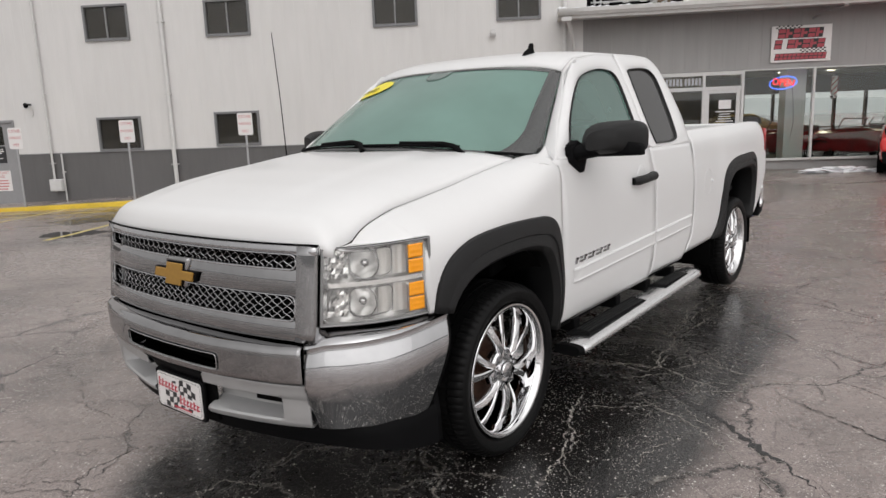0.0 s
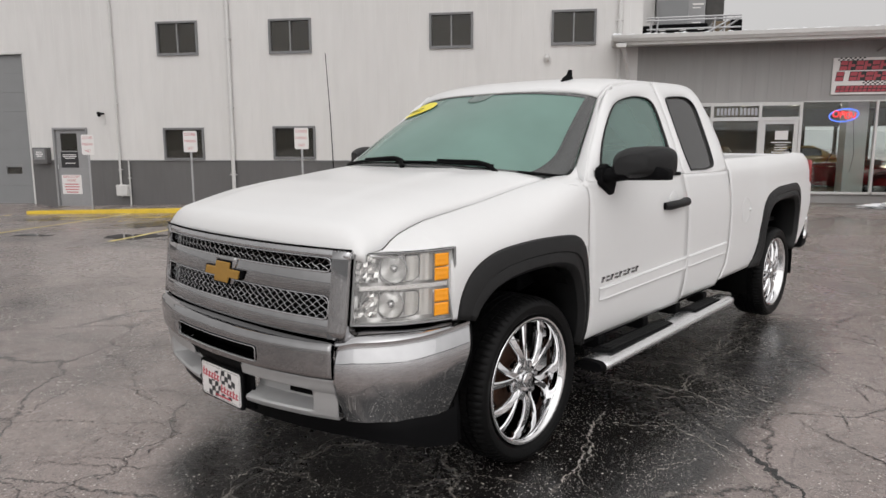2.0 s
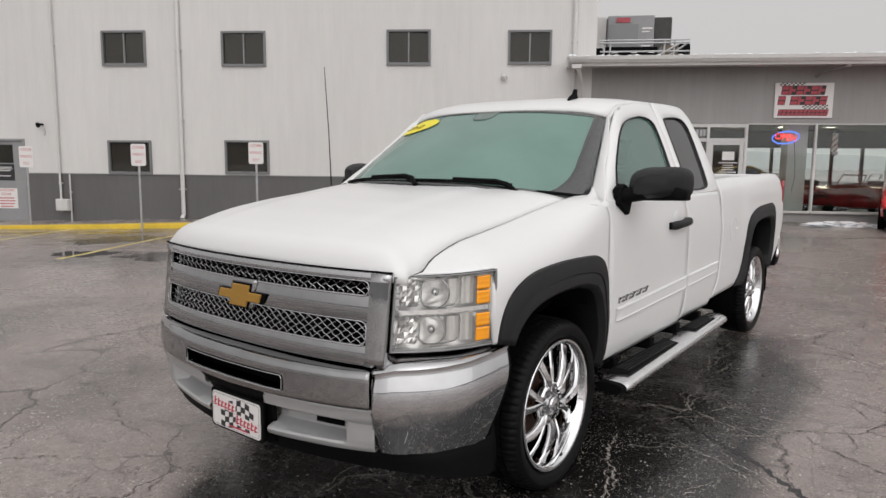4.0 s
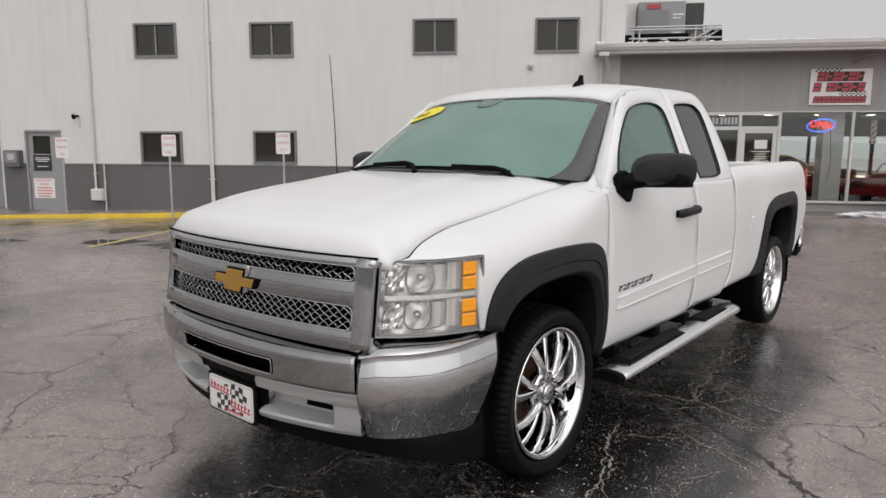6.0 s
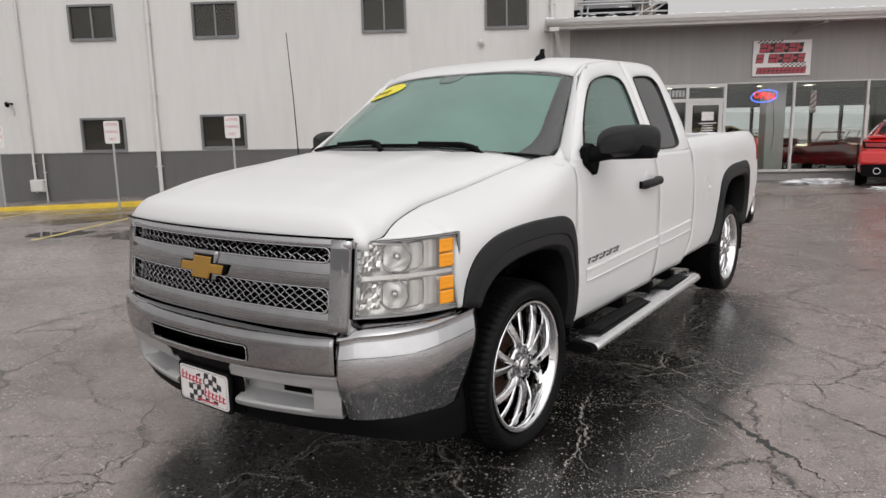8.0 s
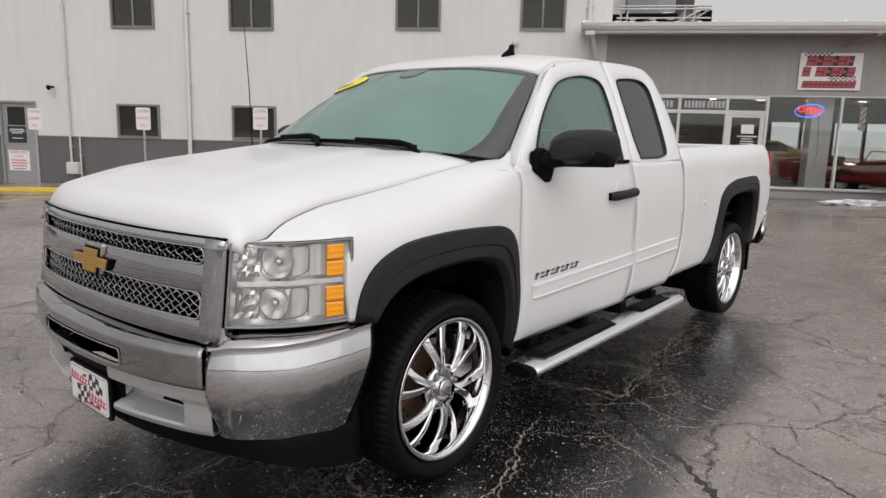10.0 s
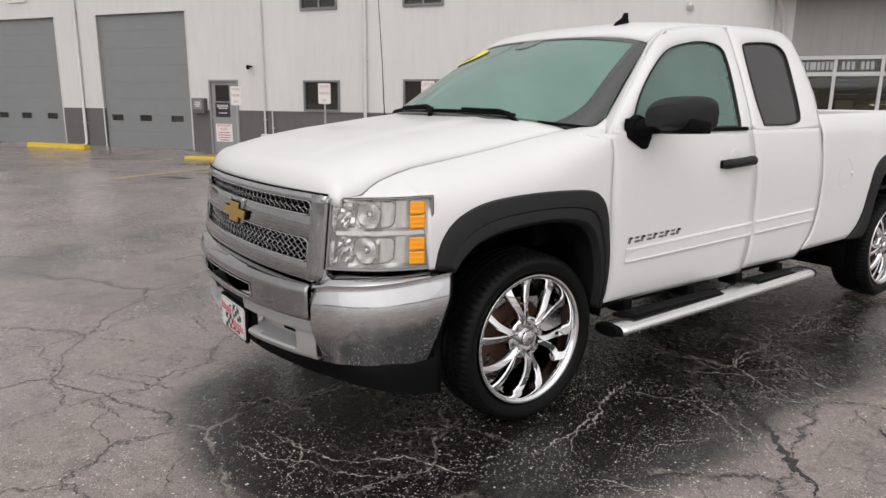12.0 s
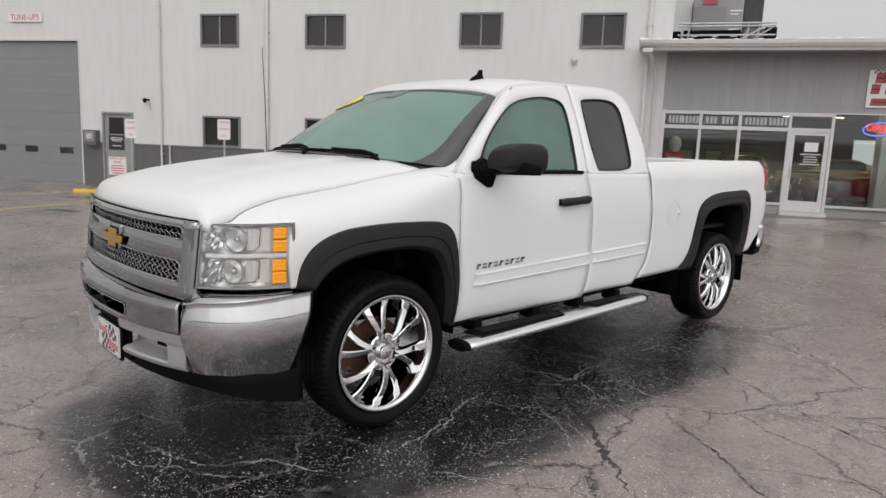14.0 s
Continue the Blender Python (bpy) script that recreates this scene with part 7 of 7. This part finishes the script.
for z0, z1 in ((0.950, 1.008), (0.768, 0.862)):
    rws = [[(float(x), gr_y(x, z) + 0.045, z) for z in (z0 - 0.01, z1 + 0.01)] for x in np.linspace(-0.66, 0.66, 40)]
    part("grille_backing", grid(rws), DARK, grille, out=(0, -1, 0), thick=0.005)
    # woven wire: two families of slanting wires
    bm = bmesh.new()
    pitch, h = 0.042, z1 - z0
    run = 0.042 * h / 0.030
    rim(0.610, z0 + 0.002, z1 - 0.002, "opening_edge", grille)
    for fam in (1, -1):
        x = -0.64 - run
        while x < 0.64:
            pts = []
            for k in range(9):
                t = k / 8
                xx = x + run * t
                if -0.634 < xx < 0.634:
                    z = lerp(z0, z1, t) if fam > 0 else lerp(z1, z0, t)
                    pts.append((xx, gr_y(xx, z) - 0.004 + 0.004 * fam * math.cos(2 * math.pi * (xx / pitch)), z))
            if len(pts) > 1:
                tube(pts, 0.0019, 5, bm)
            x += pitch
    part("wire_mesh", bm, BUMPER, grille, "silver woven wire mesh")
# cross-shaped gold emblem with a chrome edge on the centre bar
bt = [(-0.128, 0.018), (-0.055, 0.018), (-0.045, 0.046), (0.060, 0.046), (0.050, 0.018), (0.128, 0.018), (0.113, -0.020), (0.042, -0.020), (0.032, -0.046), (-0.073, -0.046), (-0.063, -0.020), (-0.142, -0.020)]
yb = gr_y(0, 0.885)
em = part("emblem_edge", prism([(x * 1.10 + 0.006, z * 1.16 + 0.888) for x, z in bt], "y", yb - 0.041, yb - 0.02), BLACK, grille, "black and chrome emblem surround", bevel=0.004)
part("emblem", prism([(x + 0.006, z + 0.888) for x, z in bt], "y", yb - 0.047, yb - 0.04), GOLD, em, "gold cross-shaped emblem", bevel=0.003)
part("emblem_plinth", prism([(-0.085, 0.832), (0.06, 0.832), (0.09, 0.958), (-0.06, 0.958)], "y", yb - 0.0365, yb + 0.01), DULLCHROME, grille, bevel=0.012)


# headlamps
def lamp_pt(q, z, d=0.0):
    """A point of the headlamp's face: q from the grille outwards, d its depth behind the face."""
    x = table(q, [(0, 0.686), (0.25, 0.760), (0.5, 0.826), (0.75, 0.876), (0.92, 0.904), (1, 0.914)])
    y = table(q, [(0, -0.814), (0.25, -0.758), (0.5, -0.690), (0.75, -0.605), (0.92, -0.538), (1, -0.502)])
    y -= 0.030 * (1.03 - z) / 0.28 * (1 - q)
    nx, ny = 0.55 + 0.3 * q, -0.83 + 0.25 * q
    return (x - nx * d, y - ny * d, z + 0.006 * q + 0.009 * q * max(0.0, (z - 0.80) / 0.22))


def headlamp(s):
    L_ = empty("headlamp", "double-stacked headlamp with amber side markers", "lamp")
    L_.parent = truck
    del L_["category"]
    fl = lambda p: (s * p[0], p[1], p[2])
    zb, zt = 0.752, 1.026
    qs, zs = np.linspace(0, 1, 24), np.linspace(zb, zt, 14)
    ln = part("lens", grid([[fl(lamp_pt(q, z, 0.004 - 0.008 * math.sin(math.pi * (z - zb) / (zt - zb)))) for z in zs] for q in qs]), LENS, L_, "clear plastic lens", out=(s, -1, 0))
    ln.visible_shadow = False
    part("housing", grid([[fl(lamp_pt(q, z, 0.050 + 0.012 * math.cos(15 * q) * math.cos(40 * (z - zb)))) for z in np.linspace(zb, zt, 40)] for q in np.linspace(0, 1, 60)]), LAMPSHELL, L_, "silver lamp housing", out=(s, -1, 0))
    loop = [(q, zb) for q in np.linspace(0, 1, 14)] + [(1, z) for z in np.linspace(zb, zt, 8)[1:]] + [(q, zt) for q in np.linspace(1, 0, 14)[1:]] + [(0, z) for z in np.linspace(zt, zb, 8)[1:-1]]
    rws = [[fl(lamp_pt(q, z, d)) for d in (-0.006, 0.08)] for q, z in loop]
    part("bezel_wall", grid(rws, close_u=True), LAMPSHELL, L_, thick=0.003)
    part("bezel", tube([fl(lamp_pt(q, z, -0.002)) for q, z in loop] + [fl(lamp_pt(*loop[0], -0.002))], 0.0032, 6, cap=False), BLACK, L_, "black lamp seal")
    # grey frame round the lens and the lighter step inside it
    shrink = lambda q, z, kq, kz: (0.5 + (q - 0.5) * (1 - kq), 0.5 * (zb + zt) + (z - 0.5 * (zb + zt)) * (1 - kz))
    depth = (-0.0065, -0.0085, -0.0065, 0.012)
    steps = ((0.0, 0.0), (0.014, 0.020), (0.034, 0.044), (0.038, 0.048))
    rws = [[fl(lamp_pt(*shrink(q, z, kq, kz), d)) for (kq, kz), d in zip(steps, depth)] for q, z in loop]
    part("bezel_frame", grid(rws, close_u=True), FRAMEGREY, L_, "grey frame moulded round the lens", out=(s, -1, 0), angle=30)
    # divider between the two lamps
    part("divider", grid([[fl(lamp_pt(q, 0.894 + dz, dd)) for dz, dd in ((-0.007, 0.05), (-0.006, 0.006), (0.006, 0.006), (0.007, 0.05))] for q in np.linspace(0.02, 0.99, 16)]), REFLECTOR, L_, "silver divider bar", thick=0.003)
    for zc, q0 in ((0.960, 0.40), (0.826, 0.38)):
        c = Vector(lamp_pt(q0, zc, 0.045))
        n = Vector((0.55 + 0.3 * q0, -0.83 + 0.25 * q0, 0)).normalized()
        n = (n + Vector((-0.15, -0.4, 0))).normalized()
        prof = [(-0.035, 0.005), (-0.03, 0.023), (-0.015, 0.042), (0.008, 0.052), (0.020, 0.054), (0.022, 0.056), (0.010, 0.057)]
        rot = n.to_track_quat("X", "Z").to_matrix().to_4x4()
        bm = revolve(prof, 32)
        bmesh.ops.transform(bm, matrix=Matrix.Translation(c) @ rot, verts=bm.verts)
        for v in bm.verts:
            v.co.x *= s
        part("reflector_bowl", bm, REFLECTOR, L_, "round chrome reflector", angle=60)
        bm = revolve([(0.019 + 0.003 * math.cos(a), 0.0565 + 0.003 * math.sin(a)) for a in np.linspace(0, 2 * math.pi, 9)[:-1]], 36, close=True)
        bmesh.ops.transform(bm, matrix=Matrix.Translation(c) @ rot, verts=bm.verts)
        for v in bm.verts:
            v.co.x *= s
        part("bowl_ring", bm, DULLCHROME, L_, "dark ring round the reflector")
        bm = bmesh.new()
        bmesh.ops.create_uvsphere(bm, u_segments=16, v_segments=10, radius=0.017)
        bmesh.ops.transform(bm, matrix=Matrix.Translation(c + n * 0.006), verts=bm.verts)
        for v in bm.verts:
            v.co.x *= s
        part("bulb_cap", bm, CHROME, L_)
        # fluted reflector beside the bowl, faceted mirror towards the grille
        dz = 0.050
        rws = [[fl(lamp_pt(q, z, 0.030 + 0.0014 * math.sin(90 * q))) for z in np.linspace(zc - dz, zc + dz, 5)] for q in np.linspace(0.66, 0.79, 18)]
        part("fluted_reflector", grid(rws), FLUTE, L_, out=(s, -1, 0), angle=60)
        rws = [[fl(lamp_pt(q, z, 0.034 + 0.012 * math.sin(37 * q + 61 * z) * math.sin(90 * z + 11 * q))) for z in np.linspace(zc - dz, zc + dz, 6)] for q in np.linspace(0.03, 0.24, 6)]
        part("faceted_mirror", grid(rws), REFLECTOR, L_, "faceted silver mirror", out=(s, -1, 0), smooth=False)
        rws = [[fl(lamp_pt(q, z, 0.026 + 0.0022 * math.sin(70 * q + 25 * abs(z - zc)))) for z in np.linspace(zc - dz * 0.9, zc + dz * 0.9, 9)] for q in np.linspace(0.52, 0.645, 14)]
        part("fan_reflector", grid(rws), FLUTE, L_, "fanned silver reflector", out=(s, -1, 0), angle=60)
        cup = [(q, z) for q, z in resample([(0.26, zc - 0.030), (0.30, zc - 0.048), (0.46, zc - 0.052), (0.60, zc - 0.046), (0.65, zc - 0.030), (0.655, zc + 0.036), (0.62, zc + 0.050), (0.30, zc + 0.050), (0.26, zc + 0.036)], 60, True)]
        part("cup_edge", tube([fl(lamp_pt(float(q), float(z), 0.020)) for q, z in cup + cup[:1]], 0.0022, 6, cap=False), DULLCHROME, L_, "dark chrome edge of the reflector cup")
        # amber marker in two halves
        for z0, z1, mat in ((zc - dz, zc - 0.002, AMBER), (zc + 0.002, zc + dz, AMBER)):
            rws = [[fl(lamp_pt(q, z, -0.0062 + 0.0010 * math.cos(330 * (z - zc)))) for z in np.linspace(z0, z1, 9)] for q in np.linspace(0.80, 0.935, 8)]
            part("amber_marker", grid(rws), mat, L_, "amber side marker", out=(s, -1, 0), thick=0.004)


both(headlamp)

# front bumper
PLAN = spline([(0.0, -1.026), (0.25, -1.013), (0.50, -0.964), (0.66, -0.907), (0.78, -0.842), (0.865, -0.765), (0.915, -0.675), (0.935, -0.565), (0.944, -0.412)], 90)
PLAN_S = np.concatenate([[0], np.cumsum(np.linalg.norm(np.diff(PLAN, axis=0), axis=1))])
TOP = [(0, 0.680), (0.3, 0.679), (0.55, 0.680), (0.68, 0.684), (0.75, 0.702), (1.0, 0.722), (1.25, 0.738), (1.5, 0.746)]


def plan(u):
    return float(np.interp(u, PLAN_S, PLAN[:, 0])), float(np.interp(u, PLAN_S, PLAN[:, 1]))


def inward(u, d):
    """The plan point at u, set d metres back into the bumper."""
    x, y = plan(u)
    x2, y2 = plan(min(u + 0.01, PLAN_S[-1]))
    x1, y1 = plan(max(u - 0.01, 0))
    tx, ty = x2 - x1, y2 - y1
    k = math.hypot(tx, ty)
    return x - ty / k * d, y + tx / k * d


UE = float(PLAN_S[-1])
U1 = 0.662


def bar(s, u0, u1, prof, n):
    """Bumper surface between two places of the plan; prof(u) gives (set back, z)."""
    rws = []
    for u in np.linspace(u0, u1, n):
        row = []
        for d, z in prof(abs(u)):
            x, y = inward(abs(u), d)
            row.append((s * math.copysign(x, u) if u else 0.0, y, z))
        rws.append(row)
    return grid(rws)


def centre_prof(u):
    zt = table(u, TOP)
    zb = table(u, [(0, 0.533), (0.3, 0.537), (0.7, 0.541)])
    out = [(0.13, zt + 0.026), (0.06, zt + 0.012), (0.024, zt + 0.003), (0.010, zt - 0.004), (0.003, zt - 0.013), (0.0, zt - 0.026)]
    out += [(0.0005, 0.640), (0.001, 0.624), (0.002, 0.566), (0.003, 0.558), (0.005, zb + 0.006), (0.012, zb), (0.03, zb)]
    return out


def corner_prof(u):
    zt = table(u, TOP)
    zb = table(u, [(0.66, 0.364), (0.82, 0.370), (0.97, 0.370), (1.2, 0.366), (1.5, 0.370)])
    f = smooth01((u - U1) / 0.05)
    e = 1 - smooth01((u - 0.7) / 0.45)
    out = [(0.115, zt + 0.012 + 0.032 * e), (0.06, zt + 0.008 + 0.016 * e), (0.030, zt + 0.002 + 0.003 * e), (0.021, zt - 0.008)]
    for q in np.linspace(0.04, 1, 24):
        z = lerp(zt - 0.008, zb, q)
        out.append((-0.004 * f + 0.034 * max(0.0, 1 - q / lerp(0.50, 0.36, smooth01((u - 0.8) / 0.6))) ** 1.7 + 0.070 * max(0.0, (q - 0.22) / 0.78) ** 1.5, z))
    out.append((0.10, zb + 0.004))
    return out


def bumper_side(s):
    bm = bar(s, U1 + 0.004, UE, corner_prof, 50)
    for v in bm.verts:
        v.co.x += s * 0.022 * max(0.0, (0.47 - v.co.z) / 0.10) ** 1.6 * smooth01((0.80 - abs(v.co.x)) / 0.12)
        v.co.y -= 0.24 * max(0.0, 0.73 - v.co.z) * smooth01((v.co.y + 0.66) / 0.24)
    part("bumper_end_cap", bm, BUMPER, bumper, "polished chrome bumper end", out=(s, -1, 0), thick=0.006, angle=50)
    edge = []
    for d, z in corner_prof(UE)[4:-1]:
        x, y = inward(UE, d)
        edge.append((s * (x - 0.004), y + 0.003 - 0.24 * max(0.0, 0.73 - z), z))
    part("cap_seal", tube(edge, 0.005, 6), BLACK, bumper, "black edge strip behind the bumper end")
    # silver valance below: a flush panel with a pocket in it, and a dark duct in the pocket's back
    vt = lambda u: table(u, [(0, 0.531), (0.3, 0.535), (0.75, 0.540)])
    vz = lambda u: table(u, [(0, 0.350), (0.25, 0.354), (0.45, 0.360), (0.6, 0.364), (0.70, 0.366)])

    def face(u):
        p = 1 - smooth01((u - 0.540) / 0.022)
        zt, zl = vt(u), vz(u)
        out = [(0.014, zt), (0.018, zt - 0.008), (0.022, zt - 0.030), (0.025, 0.488), (0.030 + 0.005 * p, 0.482), (0.031 + 0.070 * p, 0.478), (0.033 + 0.080 * p, 0.450)]
        out += [(0.034 + 0.075 * p, 0.415), (0.035 + 0.055 * p, 0.402), (0.036 + 0.006 * p, zl + 0.034), (0.036, zl + 0.026), (0.038, zl + 0.015), (0.046, zl + 0.004), (0.075, zl)]
        return out

    part("valance", bar(s, 0.19, 0.672, face, 60), SATIN, bumper, "silver painted valance with a recessed pocket", out=(0, -1, 0), thick=0.006, angle=38)
    part("duct_opening", bar(s, 0.385, 0.512, lambda u: [(0.0995, 0.468), (0.108, 0.447), (0.106, 0.426)], 10), DARK, bumper, "black brake duct opening", out=(0, -1, 0), thick=0.003)


def dam_prof(u):
    zl = table(u, [(0, 0.287), (0.5, 0.289), (0.8, 0.285), (0.95, 0.276), (1.06, 0.254), (1.2, 0.223), (1.5, 0.218)])
    return [(0.07, table(u, [(0, 0.352), (0.66, 0.362), (0.8, 0.40), (1.2, 0.43), (1.5, 0.46)])), (table(u, [(0.7, 0.082), (1.0, 0.054)]), 0.33), (table(u, [(0.7, 0.090), (1.0, 0.050)]), zl), (0.13, zl)]


bumper = empty("front_bumper", "chrome front bumper with a centre slot and silver valance", "bumper")
bumper.parent = truck
del bumper["category"]
both(bumper_side)
bm = bar(1, -U1, U1, centre_prof, 101)
cut = [f for f in bm.faces if abs(f.calc_center_median().x) < 0.298 and 0.566 < f.calc_center_median().z < 0.624]
bmesh.ops.delete(bm, geom=cut, context="FACES")
part("bumper_centre", bm, DULLCHROME, bumper, "chrome bumper face bar with a centre slot", out=(0, -1, 0), thick=0.012, angle=50)
part("plate_recess", bar(1, -0.20, 0.20, lambda u: [(0.012, 0.532), (0.040, 0.500), (0.070, 0.45), (0.075, 0.31)], 21), BLACK, bumper, "black plate recess", out=(0, -1, 0), thick=0.01)
part("air_dam", bar(1, -UE + 0.03, UE - 0.03, dam_prof, 100), BLACK, bumper, "black plastic air dam", out=(0, -1, 0), thick=0.008, angle=60)
rim(0.302, 0.5645, 0.6255, "slot_edge", bumper, 0.0022, 0.012, lambda x, z: inward(abs(x) * 1.004, 0.0)[1] - 0.001)
part("slot_cavity", prism([(-0.33, 0.645), (0.33, 0.645), (0.33, 0.55), (-0.33, 0.55)], "y", -0.922, -0.915), DARK, bumper)
part("radiator_backing", box(-0.66, 0.66, -0.74, -0.72, 0.40, 1.0), DARK, truck)

# front plate: white with a waving chequered flag, red script turned into bars
def rounded(x0, x1, z0, z1, k):
    return [(cx + k * math.cos(radians(a0 + a)), cz + k * math.sin(radians(a0 + a))) for cx, cz, a0 in ((x1 - k, z1 - k, 0), (x0 + k, z1 - k, 90), (x0 + k, z0 + k, 180), (x1 - k, z0 + k, 270)) for a in (0, 22, 45, 68, 90)]


PZ = 0.386
plate = part("front_plate", prism(rounded(-0.170, 0.162, PZ - 0.086, PZ + 0.086, 0.016), "y", -0.9800, -0.9660), BLACK, bumper, "white dealer plate with black chequers in a black frame", bevel=0.003)
part("plate_face", prism(rounded(-0.156, 0.148, PZ - 0.075, PZ + 0.075, 0.016), "y", -0.9845, -0.9800), SIGNWHITE, plate, bevel=0.001)
bm = bmesh.new()
for x, z in resample(rounded(-0.149, 0.141, PZ - 0.068, PZ + 0.068, 0.012), 88, True):
    box(x - 0.0016, x + 0.0016, -0.9853, -0.9845, z - 0.0016, z + 0.0016, bm)
bmesh.ops.recalc_face_normals(bm, faces=bm.faces)
part("plate_border", bm, INK, plate, "dotted black border")
bm = bmesh.new()
wave = lambda x: 0.010 * math.sin(30 * x + 0.6)
for i in range(8):
    for j in range(5):
        if (i + j) % 2 == 0:
            x, z = -0.100 + i * 0.026, PZ - 0.062 + j * 0.0235
            prism([(x, z + wave(x)), (x + 0.026, z + wave(x + 0.026)), (x + 0.028, z + 0.0235 + wave(x + 0.026)), (x + 0.002, z + 0.0235 + wave(x))], "y", -0.9858, -0.9845, bm)
bmesh.ops.recalc_face_normals(bm, faces=bm.faces)
part("plate_chequers", bm, INK, plate, "black chequers of a waving flag")
for x0, n, z in ((-0.140, 6, PZ + 0.030), (0.002, 6, PZ - 0.022)):
    part("plate_backing", prism([(x0 - 0.004, z - 0.020), (x0 + n * 0.0225 + 0.002, z - 0.026), (x0 + n * 0.0225 + 0.004, z + 0.008), (x0 + 0.020, z + 0.024), (x0 - 0.002, z + 0.022)], "y", -0.9864, -0.9858), SIGNWHITE, plate, "white ground behind the red script")
    for k in range(n):
        x, h = x0 + k * 0.0225, (0.022, 0.018, 0.012, 0.012, 0.018, 0.011)[k]
        zk = z - 0.0012 * k
        bm = prism([(x, zk - 0.016), (x + 0.007, zk - 0.016), (x + 0.012, zk + h), (x + 0.005, zk + h)], "y", -0.9880, -0.9865)
        prism([(x + 0.006, zk - 0.016), (x + 0.018, zk - 0.014), (x + 0.019, zk - 0.008), (x + 0.007, zk - 0.010)], "y", -0.9879, -0.9865, bm)
        prism([(x + 0.009, zk + 0.002), (x + 0.018, zk + 0.003), (x + 0.019, zk + 0.009), (x + 0.010, zk + 0.008)], "y", -0.9879, -0.9865, bm)
        part("plate_bar", bm, PLATERED, plate)
part("plate_line", prism([(-0.045, PZ - 0.061), (0.075, PZ - 0.061), (0.075, PZ - 0.054), (-0.045, PZ - 0.054)], "y", -0.9868, -0.9860), PLATERED, plate, "thin red line of unreadable words")


# name badge on the doors as plain slanted bars
def badge(s):
    for k in range(9):
        y, z = 0.632 + k * 0.0465, 0.728 + 0.0012 * k
        w, sl = 0.030, 0.010
        bm = prism([(y, z), (y + w, z), (y + w + sl, z + 0.010), (y + sl, z + 0.010)] if k % 2 else [(y, z), (y + w * 0.45, z), (y + w * 0.45 + sl, z + 0.029), (y + sl, z + 0.029)], "x", s * 0.918, s * 0.928)
        prism([(y + 0.004, z + 0.019), (y + w, z + 0.019), (y + w + 0.006, z + 0.029), (y + sl, z + 0.029)], "x", s * 0.918, s * 0.928, bm)
        part("badge_bar", bm, DULLCHROME, truck, "chrome model badge, shown as bars")


both(badge)


# running boards
def step(s):
    rws = []
    path = [(1.000, 0.48, 0.329), (1.008, 0.52, 0.330), (1.01, 0.66, 0.333), (1.01, 1.4, 0.347), (1.01, 2.13, 0.362), (1.008, 2.27, 0.364), (1.000, 2.31, 0.364)]
    P = spline(path, 60)
    for i, p in enumerate(P):
        t = i / 59
        k = min(1.0, 0.75 + 12 * min(t, 1 - t)) ** 0.5
        ring = []
        for a in np.linspace(0, 2 * math.pi, 20, endpoint=False):
            ca, sa = math.cos(a), math.sin(a)
            ring.append((s * (p[0] - 0.042 + 0.078 * k * math.copysign(abs(ca) ** 0.7, ca)), p[1], p[2] + 0.004 + 0.031 * k * math.copysign(abs(sa) ** 0.8, sa)))
        rws.append(ring)
    bm = grid(rws, close_v=True)
    bm.verts.ensure_lookup_table()
    bm.faces.new(list(bm.verts)[:20])
    bm.faces.new(list(bm.verts)[-20:])
    bmesh.ops.recalc_face_normals(bm, faces=bm.faces)
    b = part("running_board", bm, ALUM, truck, "oval aluminium running board with black step pads", angle=60)
    for y0, y1 in ((0.58, 1.42), (1.66, 2.18)):
        pad = part("step_pad", prism([(s * 0.90, y0), (s * 1.005, y0 + 0.05), (s * 1.005, y1 - 0.05), (s * 0.90, y1)], "z", 0.358 + 0.018 * (y0 - 0.45) / 1.8 + 0.005, 0.376 + 0.02 * (y0 - 0.45) / 1.8 + 0.007), BLACK, b, "black ribbed step pad", bevel=0.004)
        for k in range(4):
            x = 0.922 + k * 0.020
            z = 0.376 + 0.02 * (y0 - 0.45) / 1.8 + 0.006
            part("pad_rib", box(s * x, s * (x + 0.008), y0 + 0.06, y1 - 0.06, z, z + 0.007), FLARE, pad)
    for i0, i1 in ((0, 2), (58, 60)):
        cap = [[(x + s * 0.002, y, z) for x, y, z in r_] for r_ in rws[i0:i1]]
        bm = grid([[(p[0], p[1] + (0.012 if i0 else -0.012), p[2]) for p in q] for q in cap], close_v=True)
        bm.verts.ensure_lookup_table()
        bm.faces.new(list(bm.verts)[:20] if not i0 else list(bm.verts)[-20:])
        bmesh.ops.recalc_face_normals(bm, faces=bm.faces)
        part("end_cap", bm, BLACK, b, "black plastic end cap", angle=60)
    for y in (0.70, 1.22, 1.68, 2.12):
        part("step_bracket", prism([(s * 0.78, y - 0.03), (s * 0.90, y - 0.03), (s * 0.90, y + 0.03), (s * 0.78, y + 0.03)], "z", 0.36, 0.43), BLACK, b, bevel=0.006)


both(step)
SHAPE.clear()
